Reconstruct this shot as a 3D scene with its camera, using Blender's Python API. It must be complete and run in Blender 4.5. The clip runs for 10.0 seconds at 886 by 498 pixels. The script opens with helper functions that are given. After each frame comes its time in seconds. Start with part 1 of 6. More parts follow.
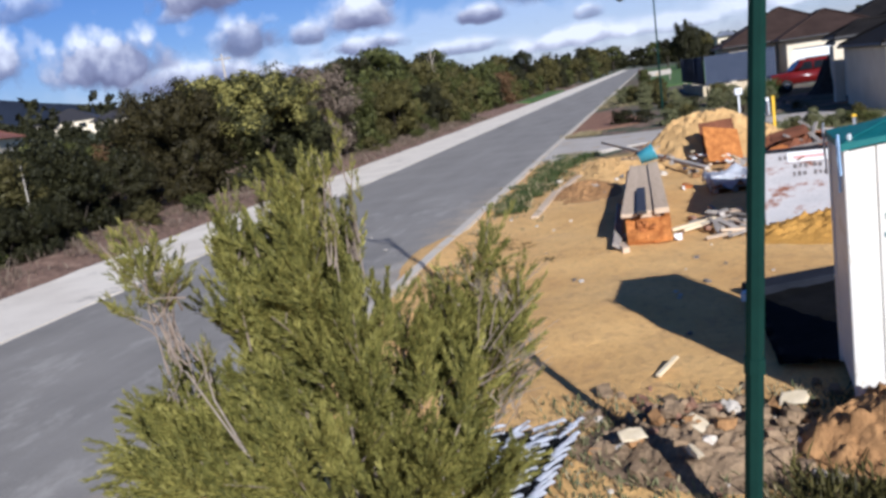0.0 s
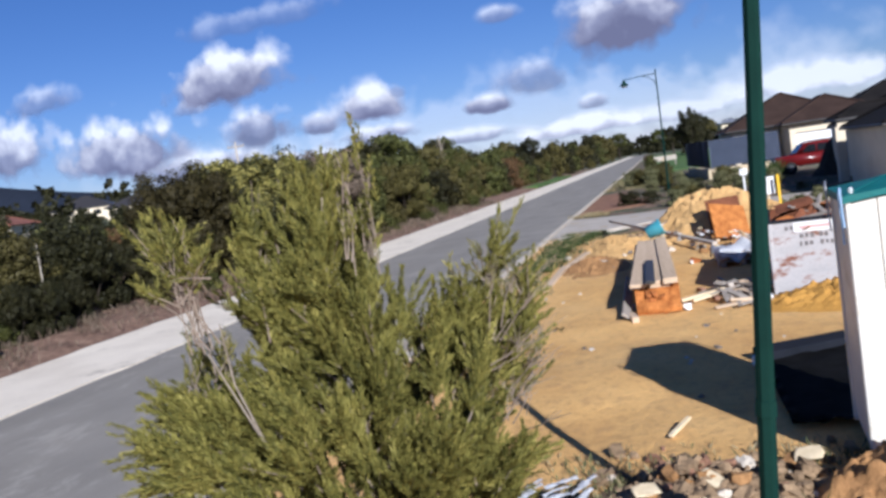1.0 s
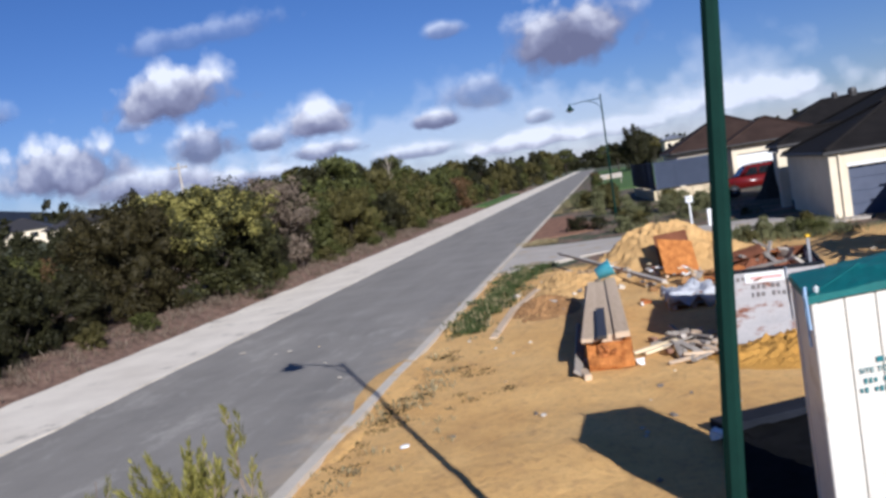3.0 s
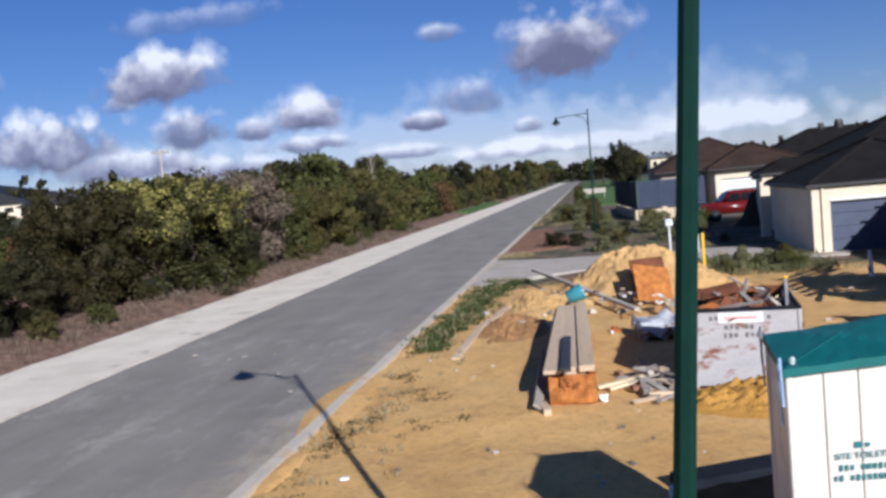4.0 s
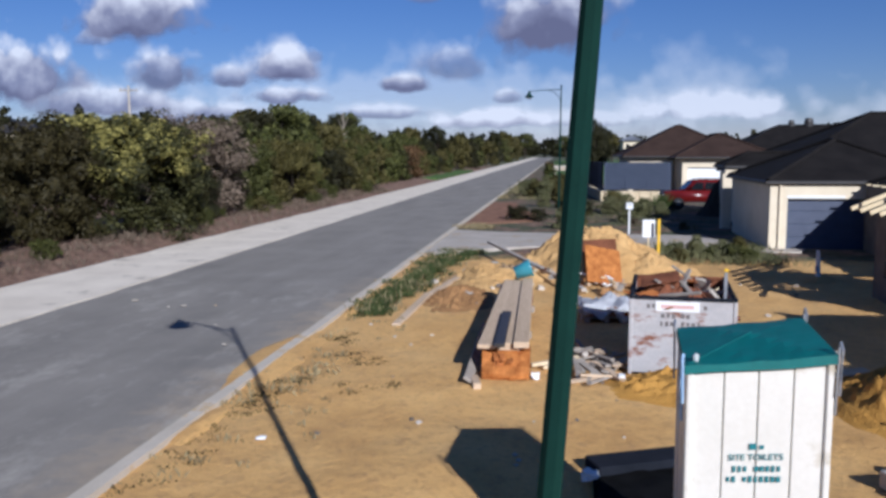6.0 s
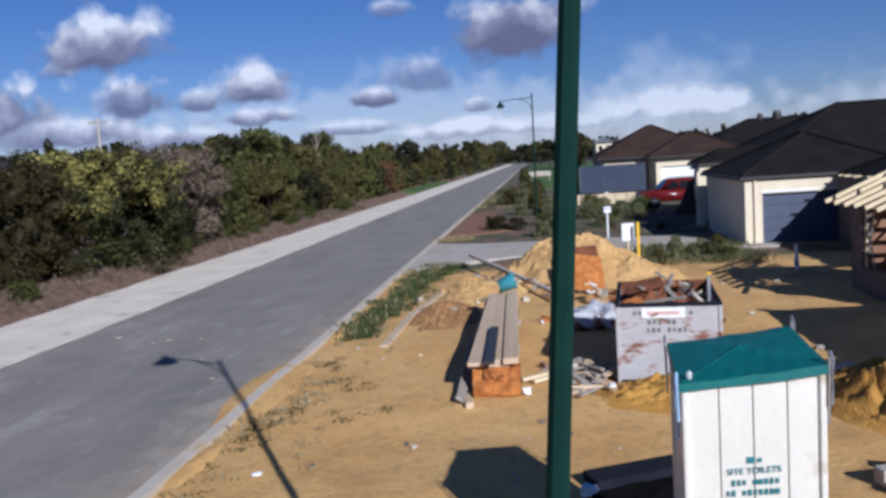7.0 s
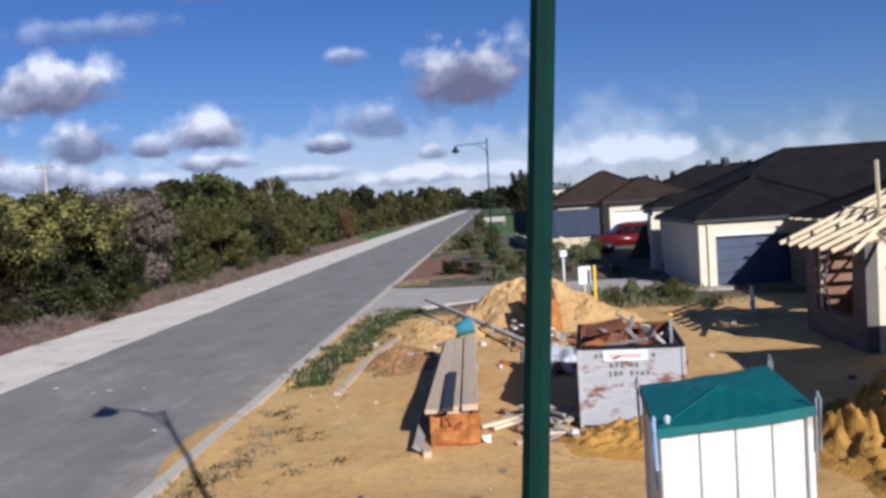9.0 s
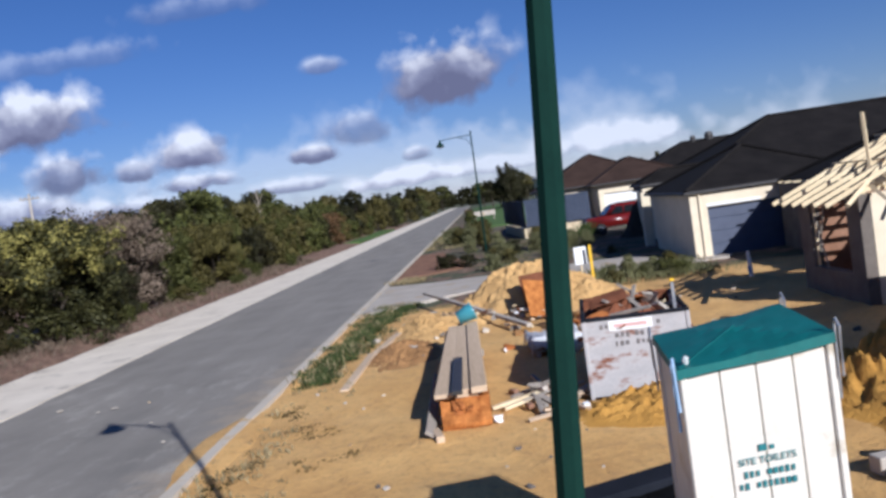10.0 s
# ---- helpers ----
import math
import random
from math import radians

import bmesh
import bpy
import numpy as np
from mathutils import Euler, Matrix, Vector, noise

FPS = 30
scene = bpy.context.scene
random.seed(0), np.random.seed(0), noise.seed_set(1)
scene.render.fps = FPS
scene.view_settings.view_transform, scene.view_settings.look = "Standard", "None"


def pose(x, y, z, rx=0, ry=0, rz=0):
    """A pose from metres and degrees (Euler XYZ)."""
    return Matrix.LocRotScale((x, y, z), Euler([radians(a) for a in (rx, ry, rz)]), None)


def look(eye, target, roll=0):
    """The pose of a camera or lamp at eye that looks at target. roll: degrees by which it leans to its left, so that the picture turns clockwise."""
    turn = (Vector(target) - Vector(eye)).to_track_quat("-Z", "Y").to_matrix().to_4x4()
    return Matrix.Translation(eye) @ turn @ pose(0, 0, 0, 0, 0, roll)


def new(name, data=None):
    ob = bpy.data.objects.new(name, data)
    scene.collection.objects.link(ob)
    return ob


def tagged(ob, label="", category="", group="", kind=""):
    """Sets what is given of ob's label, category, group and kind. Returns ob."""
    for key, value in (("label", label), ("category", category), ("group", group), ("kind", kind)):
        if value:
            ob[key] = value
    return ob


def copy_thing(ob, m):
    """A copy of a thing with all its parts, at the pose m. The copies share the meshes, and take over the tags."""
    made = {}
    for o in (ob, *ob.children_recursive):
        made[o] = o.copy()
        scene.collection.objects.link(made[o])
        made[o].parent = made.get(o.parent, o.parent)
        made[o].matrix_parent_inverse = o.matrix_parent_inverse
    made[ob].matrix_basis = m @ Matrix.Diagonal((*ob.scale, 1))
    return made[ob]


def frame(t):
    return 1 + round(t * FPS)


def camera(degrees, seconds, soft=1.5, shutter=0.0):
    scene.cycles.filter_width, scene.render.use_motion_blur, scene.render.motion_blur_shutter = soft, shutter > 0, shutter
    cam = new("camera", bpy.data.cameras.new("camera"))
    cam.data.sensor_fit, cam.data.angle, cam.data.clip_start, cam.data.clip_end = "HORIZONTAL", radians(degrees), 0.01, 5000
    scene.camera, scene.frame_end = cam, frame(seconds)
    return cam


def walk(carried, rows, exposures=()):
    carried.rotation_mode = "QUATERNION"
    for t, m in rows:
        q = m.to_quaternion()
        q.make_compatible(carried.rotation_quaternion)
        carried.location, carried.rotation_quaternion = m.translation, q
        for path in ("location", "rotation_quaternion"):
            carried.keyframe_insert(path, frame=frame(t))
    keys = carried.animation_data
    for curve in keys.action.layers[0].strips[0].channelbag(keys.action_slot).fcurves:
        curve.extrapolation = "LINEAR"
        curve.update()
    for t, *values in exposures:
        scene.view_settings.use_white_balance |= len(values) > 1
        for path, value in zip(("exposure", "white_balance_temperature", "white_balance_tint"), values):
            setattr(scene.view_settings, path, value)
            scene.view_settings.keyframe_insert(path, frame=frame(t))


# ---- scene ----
cam = camera(56.85, 10.0, soft=3.1)
PATH = [
    (0.0, pose(3.267, -5.494, 3.135, 79.06, 8.39, 14.12)),
    (0.5, pose(3.309, -5.687, 2.998, 82.38, 7.13, 15.33)),
    (1.0, pose(3.258, -5.644, 2.893, 85.15, 8.62, 14.74)),
    (1.5, pose(3.299, -5.488, 3.009, 85.05, 6.99, 13.58)),
    (2.0, pose(3.366, -5.415, 3.190, 85.47, 5.67, 14.00)),
    (2.5, pose(3.373, -5.312, 3.426, 85.30, 8.20, 13.41)),
    (3.0, pose(3.279, -4.965, 3.523, 85.63, 9.17, 11.12)),
    (4.5, pose(3.592, -3.904, 3.720, 86.31, 4.07, 9.86)),
    (5.0, pose(3.709, -3.837, 3.633, 87.57, 3.97, 9.07)),
    (5.5, pose(3.831, -3.877, 3.614, 83.13, 0.14, 8.33)),
    (7.0, pose(3.772, -3.883, 3.822, 83.88, 3.74, 6.49)),
    (7.5, pose(3.774, -3.706, 3.756, 85.74, 6.66, 4.84)),
    (8.0, pose(3.766, -3.714, 3.826, 87.56, 5.04, 4.71)),
    (8.5, pose(3.741, -3.536, 3.752, 88.08, 5.65, 3.95)),
    (9.0, pose(3.705, -3.457, 3.709, 86.91, 3.72, 3.34)),
    (9.5, pose(3.670, -3.413, 3.593, 86.10, 4.62, 3.61)),
    (10.0, pose(3.609, -3.385, 3.465, 86.79, 8.51, 2.52)),
]
walk(cam, PATH, exposures=((0.0, 0.45, 5350, 13), (1.0, 0.52, 5420, 13), (2.5, 0.43, 5450, 13), (3.0, 0.39, 5470, 13), (4.5, 0.33, 5470, 13), (5.5, 0.23, 5350, 13), (7.0, 0.12, 5250, 13), (8.0, 0.24, 5250, 13), (9.0, 0.30, 5400, 13), (10.0, 0.31, 5420, 13)))

# ---- daylight: low winter sun from behind the camera, broken cloud ----
SUN_ELEV = 26.8
sun_to = Vector((-0.489, 0.872, 0)).normalized() * math.cos(radians(SUN_ELEV)) + Vector((0, 0, -math.sin(radians(SUN_ELEV))))
world = bpy.data.worlds.new("world")
scene.world = world
world.use_nodes = True
wt = world.node_tree
sky = wt.nodes.new("ShaderNodeTexSky")
sky.sky_type = "NISHITA"
sky.sun_disc = False
sky.sun_elevation = radians(SUN_ELEV)
sky.sun_rotation = math.atan2(-sun_to.x, -sun_to.y)
sky.air_density, sky.dust_density, sky.ozone_density = 1.0, 0.0, 4.0
wt.nodes["Background"].inputs["Strength"].default_value = 0.046
deep = wt.nodes.new("ShaderNodeHueSaturation")
deep.inputs["Saturation"].default_value = 1.12
wt.links.new(sky.outputs[0], deep.inputs["Color"])
tint = wt.nodes.new("ShaderNodeMix")
tint.data_type, tint.blend_type = "RGBA", "MULTIPLY"
tint.inputs[0].default_value, tint.inputs[7].default_value = 1.0, (0.96, 0.91, 1.14, 1)
wt.links.new(deep.outputs[0], tint.inputs[6])
wt.links.new(tint.outputs[2], wt.nodes["Background"].inputs["Color"])
sun_data = bpy.data.lights.new("sun", "SUN")
sun_data.energy, sun_data.angle, sun_data.color = 5.0, radians(0.5), (1.0, 0.92, 0.80)
sun = new("sun", sun_data)
sun.matrix_world = look((30, -50, 40), Vector((30, -50, 40)) + sun_to)


# ---- materials ----
def mat(name, rough=0.8, metal=0.0):
    m = bpy.data.materials.new(name)
    m.use_nodes = True
    b = m.node_tree.nodes["Principled BSDF"]
    b.inputs["Roughness"].default_value = rough
    b.inputs["Metallic"].default_value = metal
    return m, m.node_tree, b


def ramp(nt, fac, stops):
    r = nt.nodes.new("ShaderNodeValToRGB")
    els = r.color_ramp.elements
    while len(els) < len(stops):
        els.new(0.5)
    for e, (p, c) in zip(els, stops):
        e.position, e.color = p, (c if len(c) == 4 else (*c, 1))
    nt.links.new(fac, r.inputs[0])
    return r.outputs[0]


def mix(nt, fac, a, b, mode="MIX"):
    n = nt.nodes.new("ShaderNodeMix")
    n.data_type, n.blend_type = "RGBA", mode
    for sock, v in ((n.inputs[0], fac), (n.inputs[6], a), (n.inputs[7], b)):
        if isinstance(v, (int, float)):
            sock.default_value = v
        elif isinstance(v, tuple):
            sock.default_value = (*v, 1) if len(v) == 3 else v
        else:
            nt.links.new(v, sock)
    return n.outputs[2]


def coords(nt, scale=(1, 1, 1), world_space=True):
    if world_space:
        src = nt.nodes.new("ShaderNodeNewGeometry").outputs["Position"]
    else:
        src = nt.nodes.new("ShaderNodeTexCoord").outputs["Object"]
    mp = nt.nodes.new("ShaderNodeMapping")
    mp.inputs["Scale"].default_value = scale
    nt.links.new(src, mp.inputs[0])
    return mp.outputs[0]


def noise_tex(nt, vec, scale, detail=4.0, rough=0.6):
    n = nt.nodes.new("ShaderNodeTexNoise")
    n.inputs["Scale"].default_value, n.inputs["Detail"].default_value, n.inputs["Roughness"].default_value = scale, detail, rough
    nt.links.new(vec, n.inputs["Vector"])
    return n.outputs["Fac"]


def bump(nt, b, height, strength=0.4, dist=0.02):
    n = nt.nodes.new("ShaderNodeBump")
    n.inputs["Strength"].default_value, n.inputs["Distance"].default_value = strength, dist
    nt.links.new(height, n.inputs["Height"])
    nt.links.new(n.outputs[0], b.inputs["Normal"])


def calc(nt, op, a, b=0.0, clamp=False):
    n = nt.nodes.new("ShaderNodeMath")
    n.operation, n.use_clamp = op, clamp
    for s, v in zip(n.inputs, (a, b)):
        if isinstance(v, (int, float)):
            s.default_value = v
        else:
            nt.links.new(v, s)
    return n.outputs[0]


def surface(name, dark, light, rough=0.8, scale=3.0, fine=40.0, metal=0.0, bump_s=0.3, bump_d=0.01, world_space=False, stain=None, stain_at=0.6, stretch=(1, 1, 1)):
    """A weathered surface: two colours mixed by coarse and fine noise, with an optional stain in patches."""
    m, nt, b = mat(name, rough, metal)
    v = coords(nt, stretch, world_space)
    big, small = noise_tex(nt, v, scale, 5), noise_tex(nt, v, fine, 3)
    f = calc(nt, "ADD", calc(nt, "MULTIPLY", big, 0.65), calc(nt, "MULTIPLY", small, 0.35))
    c = ramp(nt, f, ((0.34, dark), (0.66, light)))
    if stain:
        s = ramp(nt, noise_tex(nt, v, scale * 0.7 + 0.37, 6, 0.7), ((stain_at - 0.04, (0, 0, 0)), (stain_at + 0.05, (1, 1, 1))))
        c = mix(nt, s, c, stain)
    nt.links.new(c, b.inputs["Base Color"])
    bump(nt, b, f, bump_s, bump_d)
    if rough > 0.8:
        b.inputs["Specular IOR Level"].default_value = 0.15
    return m


def leaf_material(name, dark, light, tip=None, rough=0.6, patch_scale=1.6):
    m, nt, b = mat(name, rough)
    g = nt.nodes.new("ShaderNodeNewGeometry")
    patch = noise_tex(nt, g.outputs["Position"], patch_scale, 4, 0.6)
    f = calc(nt, "ADD", calc(nt, "MULTIPLY", g.outputs["Random Per Island"], 0.55), calc(nt, "MULTIPLY", calc(nt, "SUBTRACT", patch, 0.28), 1.0), True)
    c = ramp(nt, f, ((0.1, dark), (0.65, light), (1.0, tip or light)))
    oi = nt.nodes.new("ShaderNodeObjectInfo")
    c = mix(nt, calc(nt, "MULTIPLY", oi.outputs["Random"], 0.35), c, tuple(0.5 * (x + y) * 0.8 for x, y in zip(dark, (0.08, 0.062, 0.025))))
    nt.links.new(c, b.inputs["Base Color"])
    b.inputs["Specular IOR Level"].default_value = 0.15
    return m


def ground_material():
    m, nt, b = mat("ground_mixed", 0.95)
    pos = nt.nodes.new("ShaderNodeNewGeometry").outputs["Position"]
    sep = nt.nodes.new("ShaderNodeSeparateXYZ")
    nt.links.new(pos, sep.inputs[0])
    X, Y = sep.outputs[0], sep.outputs[1]
    n1, n2, n3 = noise_tex(nt, pos, 0.55, 6, 0.62), noise_tex(nt, pos, 3.1, 6, 0.65), noise_tex(nt, pos, 45.0, 3)
    sand = ramp(nt, n1, ((0.3, (0.55, 0.295, 0.08)), (0.5, (0.71, 0.415, 0.13)), (0.7, (0.79, 0.495, 0.175))))
    dirt = ramp(nt, n2, ((0.54, (0, 0, 0)), (0.7, (1, 1, 1))))
    sand = mix(nt, calc(nt, "MULTIPLY", dirt, 0.6), sand, (0.36, 0.2, 0.08))
    sand = mix(nt, 0.25, sand, ramp(nt, n3, ((0.3, (0.38, 0.21, 0.072)), (0.7, (0.8, 0.52, 0.21)))))
    n4 = noise_tex(nt, pos, 8.5, 5, 0.7)
    scuffed = ramp(nt, n4, ((0.5, (0, 0, 0)), (0.66, (1, 1, 1))))
    sand = mix(nt, calc(nt, "MULTIPLY", scuffed, 0.4), sand, (0.30, 0.165, 0.062))
    n5 = noise_tex(nt, pos, 0.23, 4, 0.6)
    sand = mix(nt, calc(nt, "MULTIPLY", ramp(nt, n5, ((0.5, (0, 0, 0)), (0.64, (1, 1, 1)))), 0.4), sand, (0.46, 0.25, 0.075))
    litter = ramp(nt, n2, ((0.32, (0.10, 0.055, 0.035)), (0.55, (0.22, 0.13, 0.085)), (0.72, (0.33, 0.225, 0.15))))
    grass = ramp(nt, n2, ((0.35, (0.028, 0.04, 0.014)), (0.5, (0.06, 0.07, 0.028)), (0.68, (0.14, 0.12, 0.06))))

    def step(sock, at, width, wob):
        """0 below at, 1 above, with a ragged edge."""
        s = calc(nt, "ADD", sock, calc(nt, "MULTIPLY", calc(nt, "SUBTRACT", wob, 0.5), 6.0))
        return calc(nt, "DIVIDE", calc(nt, "SUBTRACT", s, at), width, True)
    verge = mix(nt, calc(nt, "DIVIDE", calc(nt, "SUBTRACT", n1, 0.42), 0.12, True), litter, grass)
    site = mix(nt, step(Y, 23.5, 1.4, n1), sand, verge)
    c = mix(nt, step(X, -5.0, 0.5, n3), litter, site)
    far = calc(nt, "DIVIDE", calc(nt, "SUBTRACT", Y, 150.0), 60.0, True)
    c = mix(nt, far, c, grass)
    c = mix(nt, calc(nt, "DIVIDE", calc(nt, "SUBTRACT", -30.0, X), 10.0, True), c, grass)
    nt.links.new(c, b.inputs["Base Color"])
    h = calc(nt, "ADD", calc(nt, "MULTIPLY", n2, 0.8), calc(nt, "ADD", calc(nt, "MULTIPLY", n3, 0.25), calc(nt, "MULTIPLY", n4, 0.6)))
    bump(nt, b, h, 0.7, 0.07)
    return m


def asphalt_material():
    m, nt, b = mat("asphalt_weathered", 0.9)
    pos = nt.nodes.new("ShaderNodeNewGeometry").outputs["Position"]
    v = coords(nt, (1, 0.12, 1))
    grain, blotch, lane = noise_tex(nt, pos, 60, 3), noise_tex(nt, pos, 0.45, 6, 0.65), noise_tex(nt, v, 0.9, 4)
    c = ramp(nt, calc(nt, "ADD", calc(nt, "MULTIPLY", blotch, 0.5), calc(nt, "MULTIPLY", lane, 0.5)), ((0.33, (0.175, 0.156, 0.128)), (0.67, (0.315, 0.281, 0.232))))
    c = mix(nt, 0.25, c, ramp(nt, grain, ((0.3, (0.07, 0.066, 0.06)), (0.7, (0.34, 0.32, 0.29)))))
    sep = nt.nodes.new("ShaderNodeSeparateXYZ")
    nt.links.new(pos, sep.inputs[0])
    n2 = noise_tex(nt, pos, 1.3, 6, 0.7)
    reach = calc(nt, "ADD", sep.outputs[0], calc(nt, "MULTIPLY", calc(nt, "SUBTRACT", n2, 0.5), 3.6))
    dust = calc(nt, "DIVIDE", calc(nt, "ADD", reach, 2.2), 0.9, True)
    near = calc(nt, "DIVIDE", calc(nt, "SUBTRACT", 21.0, sep.outputs[1]), 6.0, True)
    c = mix(nt, calc(nt, "MULTIPLY", calc(nt, "MULTIPLY", dust, near), 0.55), c, (0.43, 0.335, 0.225))
    scuff = ramp(nt, noise_tex(nt, coords(nt, (1, 0.45, 1), True), 0.9, 7, 0.78), ((0.52, (0, 0, 0)), (0.66, (1, 1, 1))))
    c = mix(nt, calc(nt, "MULTIPLY", calc(nt, "MULTIPLY", scuff, near), 0.6), c, (0.44, 0.40, 0.335))
    nt.links.new(c, b.inputs["Base Color"])
    bump(nt, b, grain, 0.5, 0.01)
    return m


M_GROUND = ground_material()
M_ASPHALT = asphalt_material()
M_PATH = surface("pale_path", (0.62, 0.54, 0.43), (0.81, 0.725, 0.59), 0.92, 0.6, 30, bump_s=0.3, world_space=True, stain=(0.46, 0.40, 0.32), stain_at=0.62)
M_KERB = surface("kerb_concrete", (0.48, 0.42, 0.33), (0.62, 0.55, 0.45), 0.9, 1.2, 40, world_space=True, stain=(0.52, 0.37, 0.19), stain_at=0.6)
M_CONC = surface("concrete_grey", (0.37, 0.325, 0.27), (0.51, 0.455, 0.385), 0.9, 0.8, 35, world_space=True, stain=(0.42, 0.3, 0.17), stain_at=0.6)
M_MULCH = surface("mulch_red", (0.15, 0.08, 0.052), (0.33, 0.18, 0.11), 0.95, 2.0, 25, world_space=True, bump_s=0.8, bump_d=0.05)
M_SAND = surface("heap_sand", (0.46, 0.27, 0.10), (0.64, 0.41, 0.17), 0.95, 1.2, 22, world_space=True, bump_s=0.8, bump_d=0.08)
M_YSAND = surface("yellow_sand", (0.36, 0.178, 0.034), (0.56, 0.30, 0.066), 0.95, 1.5, 24, world_space=True, bump_s=0.8, bump_d=0.08)
M_CLAY = surface("clod_soil", (0.12, 0.08, 0.046), (0.36, 0.25, 0.145), 0.95, 2.5, 22, world_space=True, bump_s=0.8, bump_d=0.06)
M_CLAYO = surface("clod_orange", (0.20, 0.105, 0.042), (0.46, 0.25, 0.10), 0.95, 2.5, 22, world_space=True, bump_s=0.8, bump_d=0.06)
M_GREEN = surface("green_enamel", (0.003, 0.021, 0.016), (0.005, 0.031, 0.023), 0.82, 4, 60, bump_s=0.05)
M_LENS = surface("lamp_glass", (0.5, 0.52, 0.5), (0.6, 0.62, 0.6), 0.2, 4, 30)
M_CREAM = surface("cream_panel", (0.66, 0.625, 0.545), (0.76, 0.73, 0.655), 0.42, 1.5, 25, bump_s=0.08, stain=(0.50, 0.44, 0.33), stain_at=0.6)
M_TEAL = surface("teal_vinyl", (0.003, 0.105, 0.098), (0.006, 0.15, 0.14), 0.62, 2.5, 30, bump_s=0.25, bump_d=0.02)
M_TEALTXT = surface("teal_letter", (0.02, 0.16, 0.18), (0.03, 0.2, 0.22), 0.5)
M_STEEL = surface("galvanised", (0.35, 0.36, 0.38), (0.5, 0.51, 0.53), 0.45, 5, 40, 0.7)
M_DARK = surface("dark_gap", (0.02, 0.02, 0.02), (0.04, 0.04, 0.04), 0.9)
M_BIN = surface("bin_paint", (0.34, 0.33, 0.33), (0.52, 0.50, 0.49), 0.7, 1.3, 30, stretch=(1, 1, 2.6), stain=(0.19, 0.065, 0.03), stain_at=0.56, bump_s=0.2)
M_RUST = surface("rust", (0.20, 0.065, 0.018), (0.46, 0.17, 0.05), 0.85, 3.5, 40, bump_s=0.5)
M_RUSTB = surface("rust_bright", (0.22, 0.065, 0.014), (0.58, 0.235, 0.062), 0.85, 5.0, 40, bump_s=0.6)
M_RUSTDARK = surface("rust_dark", (0.10, 0.04, 0.02), (0.24, 0.09, 0.045), 0.9, 3.0, 35, bump_s=0.5)
M_WOOD = surface("pine_weathered", (0.44, 0.32, 0.205), (0.66, 0.51, 0.355), 0.85, 2.0, 30, stretch=(1, 0.08, 1), bump_s=0.3)
M_PINE = surface("pine_fresh", (0.62, 0.48, 0.28), (0.78, 0.65, 0.42), 0.8, 2.0, 30, bump_s=0.2)
M_GREYWOOD = surface("grey_timber", (0.22, 0.19, 0.16), (0.40, 0.35, 0.29), 0.9, 3.0, 40, bump_s=0.3)
M_SHEET = surface("plastic_sheet", (0.72, 0.73, 0.75), (0.9, 0.9, 0.91), 0.34, 3, 20, bump_s=0.6, bump_d=0.05)
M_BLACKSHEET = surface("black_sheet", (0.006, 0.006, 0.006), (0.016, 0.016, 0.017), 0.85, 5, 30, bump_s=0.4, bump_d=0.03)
M_WHITE = surface("white_board", (0.72, 0.72, 0.70), (0.82, 0.82, 0.80), 0.55, 4, 30, bump_s=0.05)
M_INK = surface("faded_ink", (0.10, 0.09, 0.09), (0.2, 0.18, 0.17), 0.8, 6, 40)
M_PINK = surface("faded_red_print", (0.55, 0.30, 0.28), (0.7, 0.45, 0.42), 0.7, 6, 40)
M_YELLOW = surface("yellow_paint", (0.72, 0.42, 0.01), (0.85, 0.52, 0.02), 0.5)
M_BLUE = surface("blue_tape", (0.02, 0.08, 0.3), (0.03, 0.11, 0.38), 0.5)
M_STRAP = surface("blue_strap", (0.22, 0.36, 0.55), (0.4, 0.52, 0.66), 0.6)
M_BUCKET = surface("teal_plastic", (0.07, 0.31, 0.37), (0.1, 0.38, 0.44), 0.4)
M_RENDER = surface("cream_render", (0.66, 0.56, 0.40), (0.78, 0.68, 0.51), 0.85, 1.2, 30, bump_s=0.2, world_space=True)
M_ROOF = surface("dark_roof_tile", (0.007, 0.006, 0.006), (0.017, 0.0145, 0.0135), 0.95, 1.0, 14, bump_s=0.6, bump_d=0.03, world_space=True, stretch=(1, 1, 1))
M_ROOFB = surface("brown_roof_tile", (0.03, 0.018, 0.014), (0.055, 0.034, 0.026), 0.95, 1.0, 14, bump_s=0.6, bump_d=0.03, world_space=True)
M_REDROOF = surface("terracotta", (0.17, 0.06, 0.04), (0.25, 0.1, 0.06), 0.8, 1.0, 10, world_space=True)
M_FASCIA = surface("dark_gutter", (0.03, 0.027, 0.026), (0.05, 0.045, 0.042), 0.5)
M_DOOR = surface("garage_door_blue", (0.055, 0.066, 0.105), (0.078, 0.092, 0.14), 0.5, 2, 20, bump_s=0.05)
M_FENCE = surface("steel_fence_blue", (0.058, 0.075, 0.122), (0.08, 0.10, 0.155), 0.5, 2, 20, bump_s=0.05)
M_LIME = surface("limestone", (0.5, 0.40, 0.25), (0.66, 0.55, 0.37), 0.9, 2, 20, bump_s=0.4)
M_BRICKW = surface("grey_block", (0.12, 0.10, 0.085), (0.19, 0.165, 0.14), 0.9, 2, 25, bump_s=0.4, world_space=True)
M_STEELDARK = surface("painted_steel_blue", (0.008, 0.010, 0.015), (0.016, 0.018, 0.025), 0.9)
M_BRICKR = surface("inner_brick", (0.22, 0.115, 0.07), (0.32, 0.185, 0.12), 0.9, 2, 25, bump_s=0.4, world_space=True)
M_CAR = surface("red_paint", (0.10, 0.007, 0.006), (0.13, 0.010, 0.009), 0.25, 2, 20, bump_s=0.0)
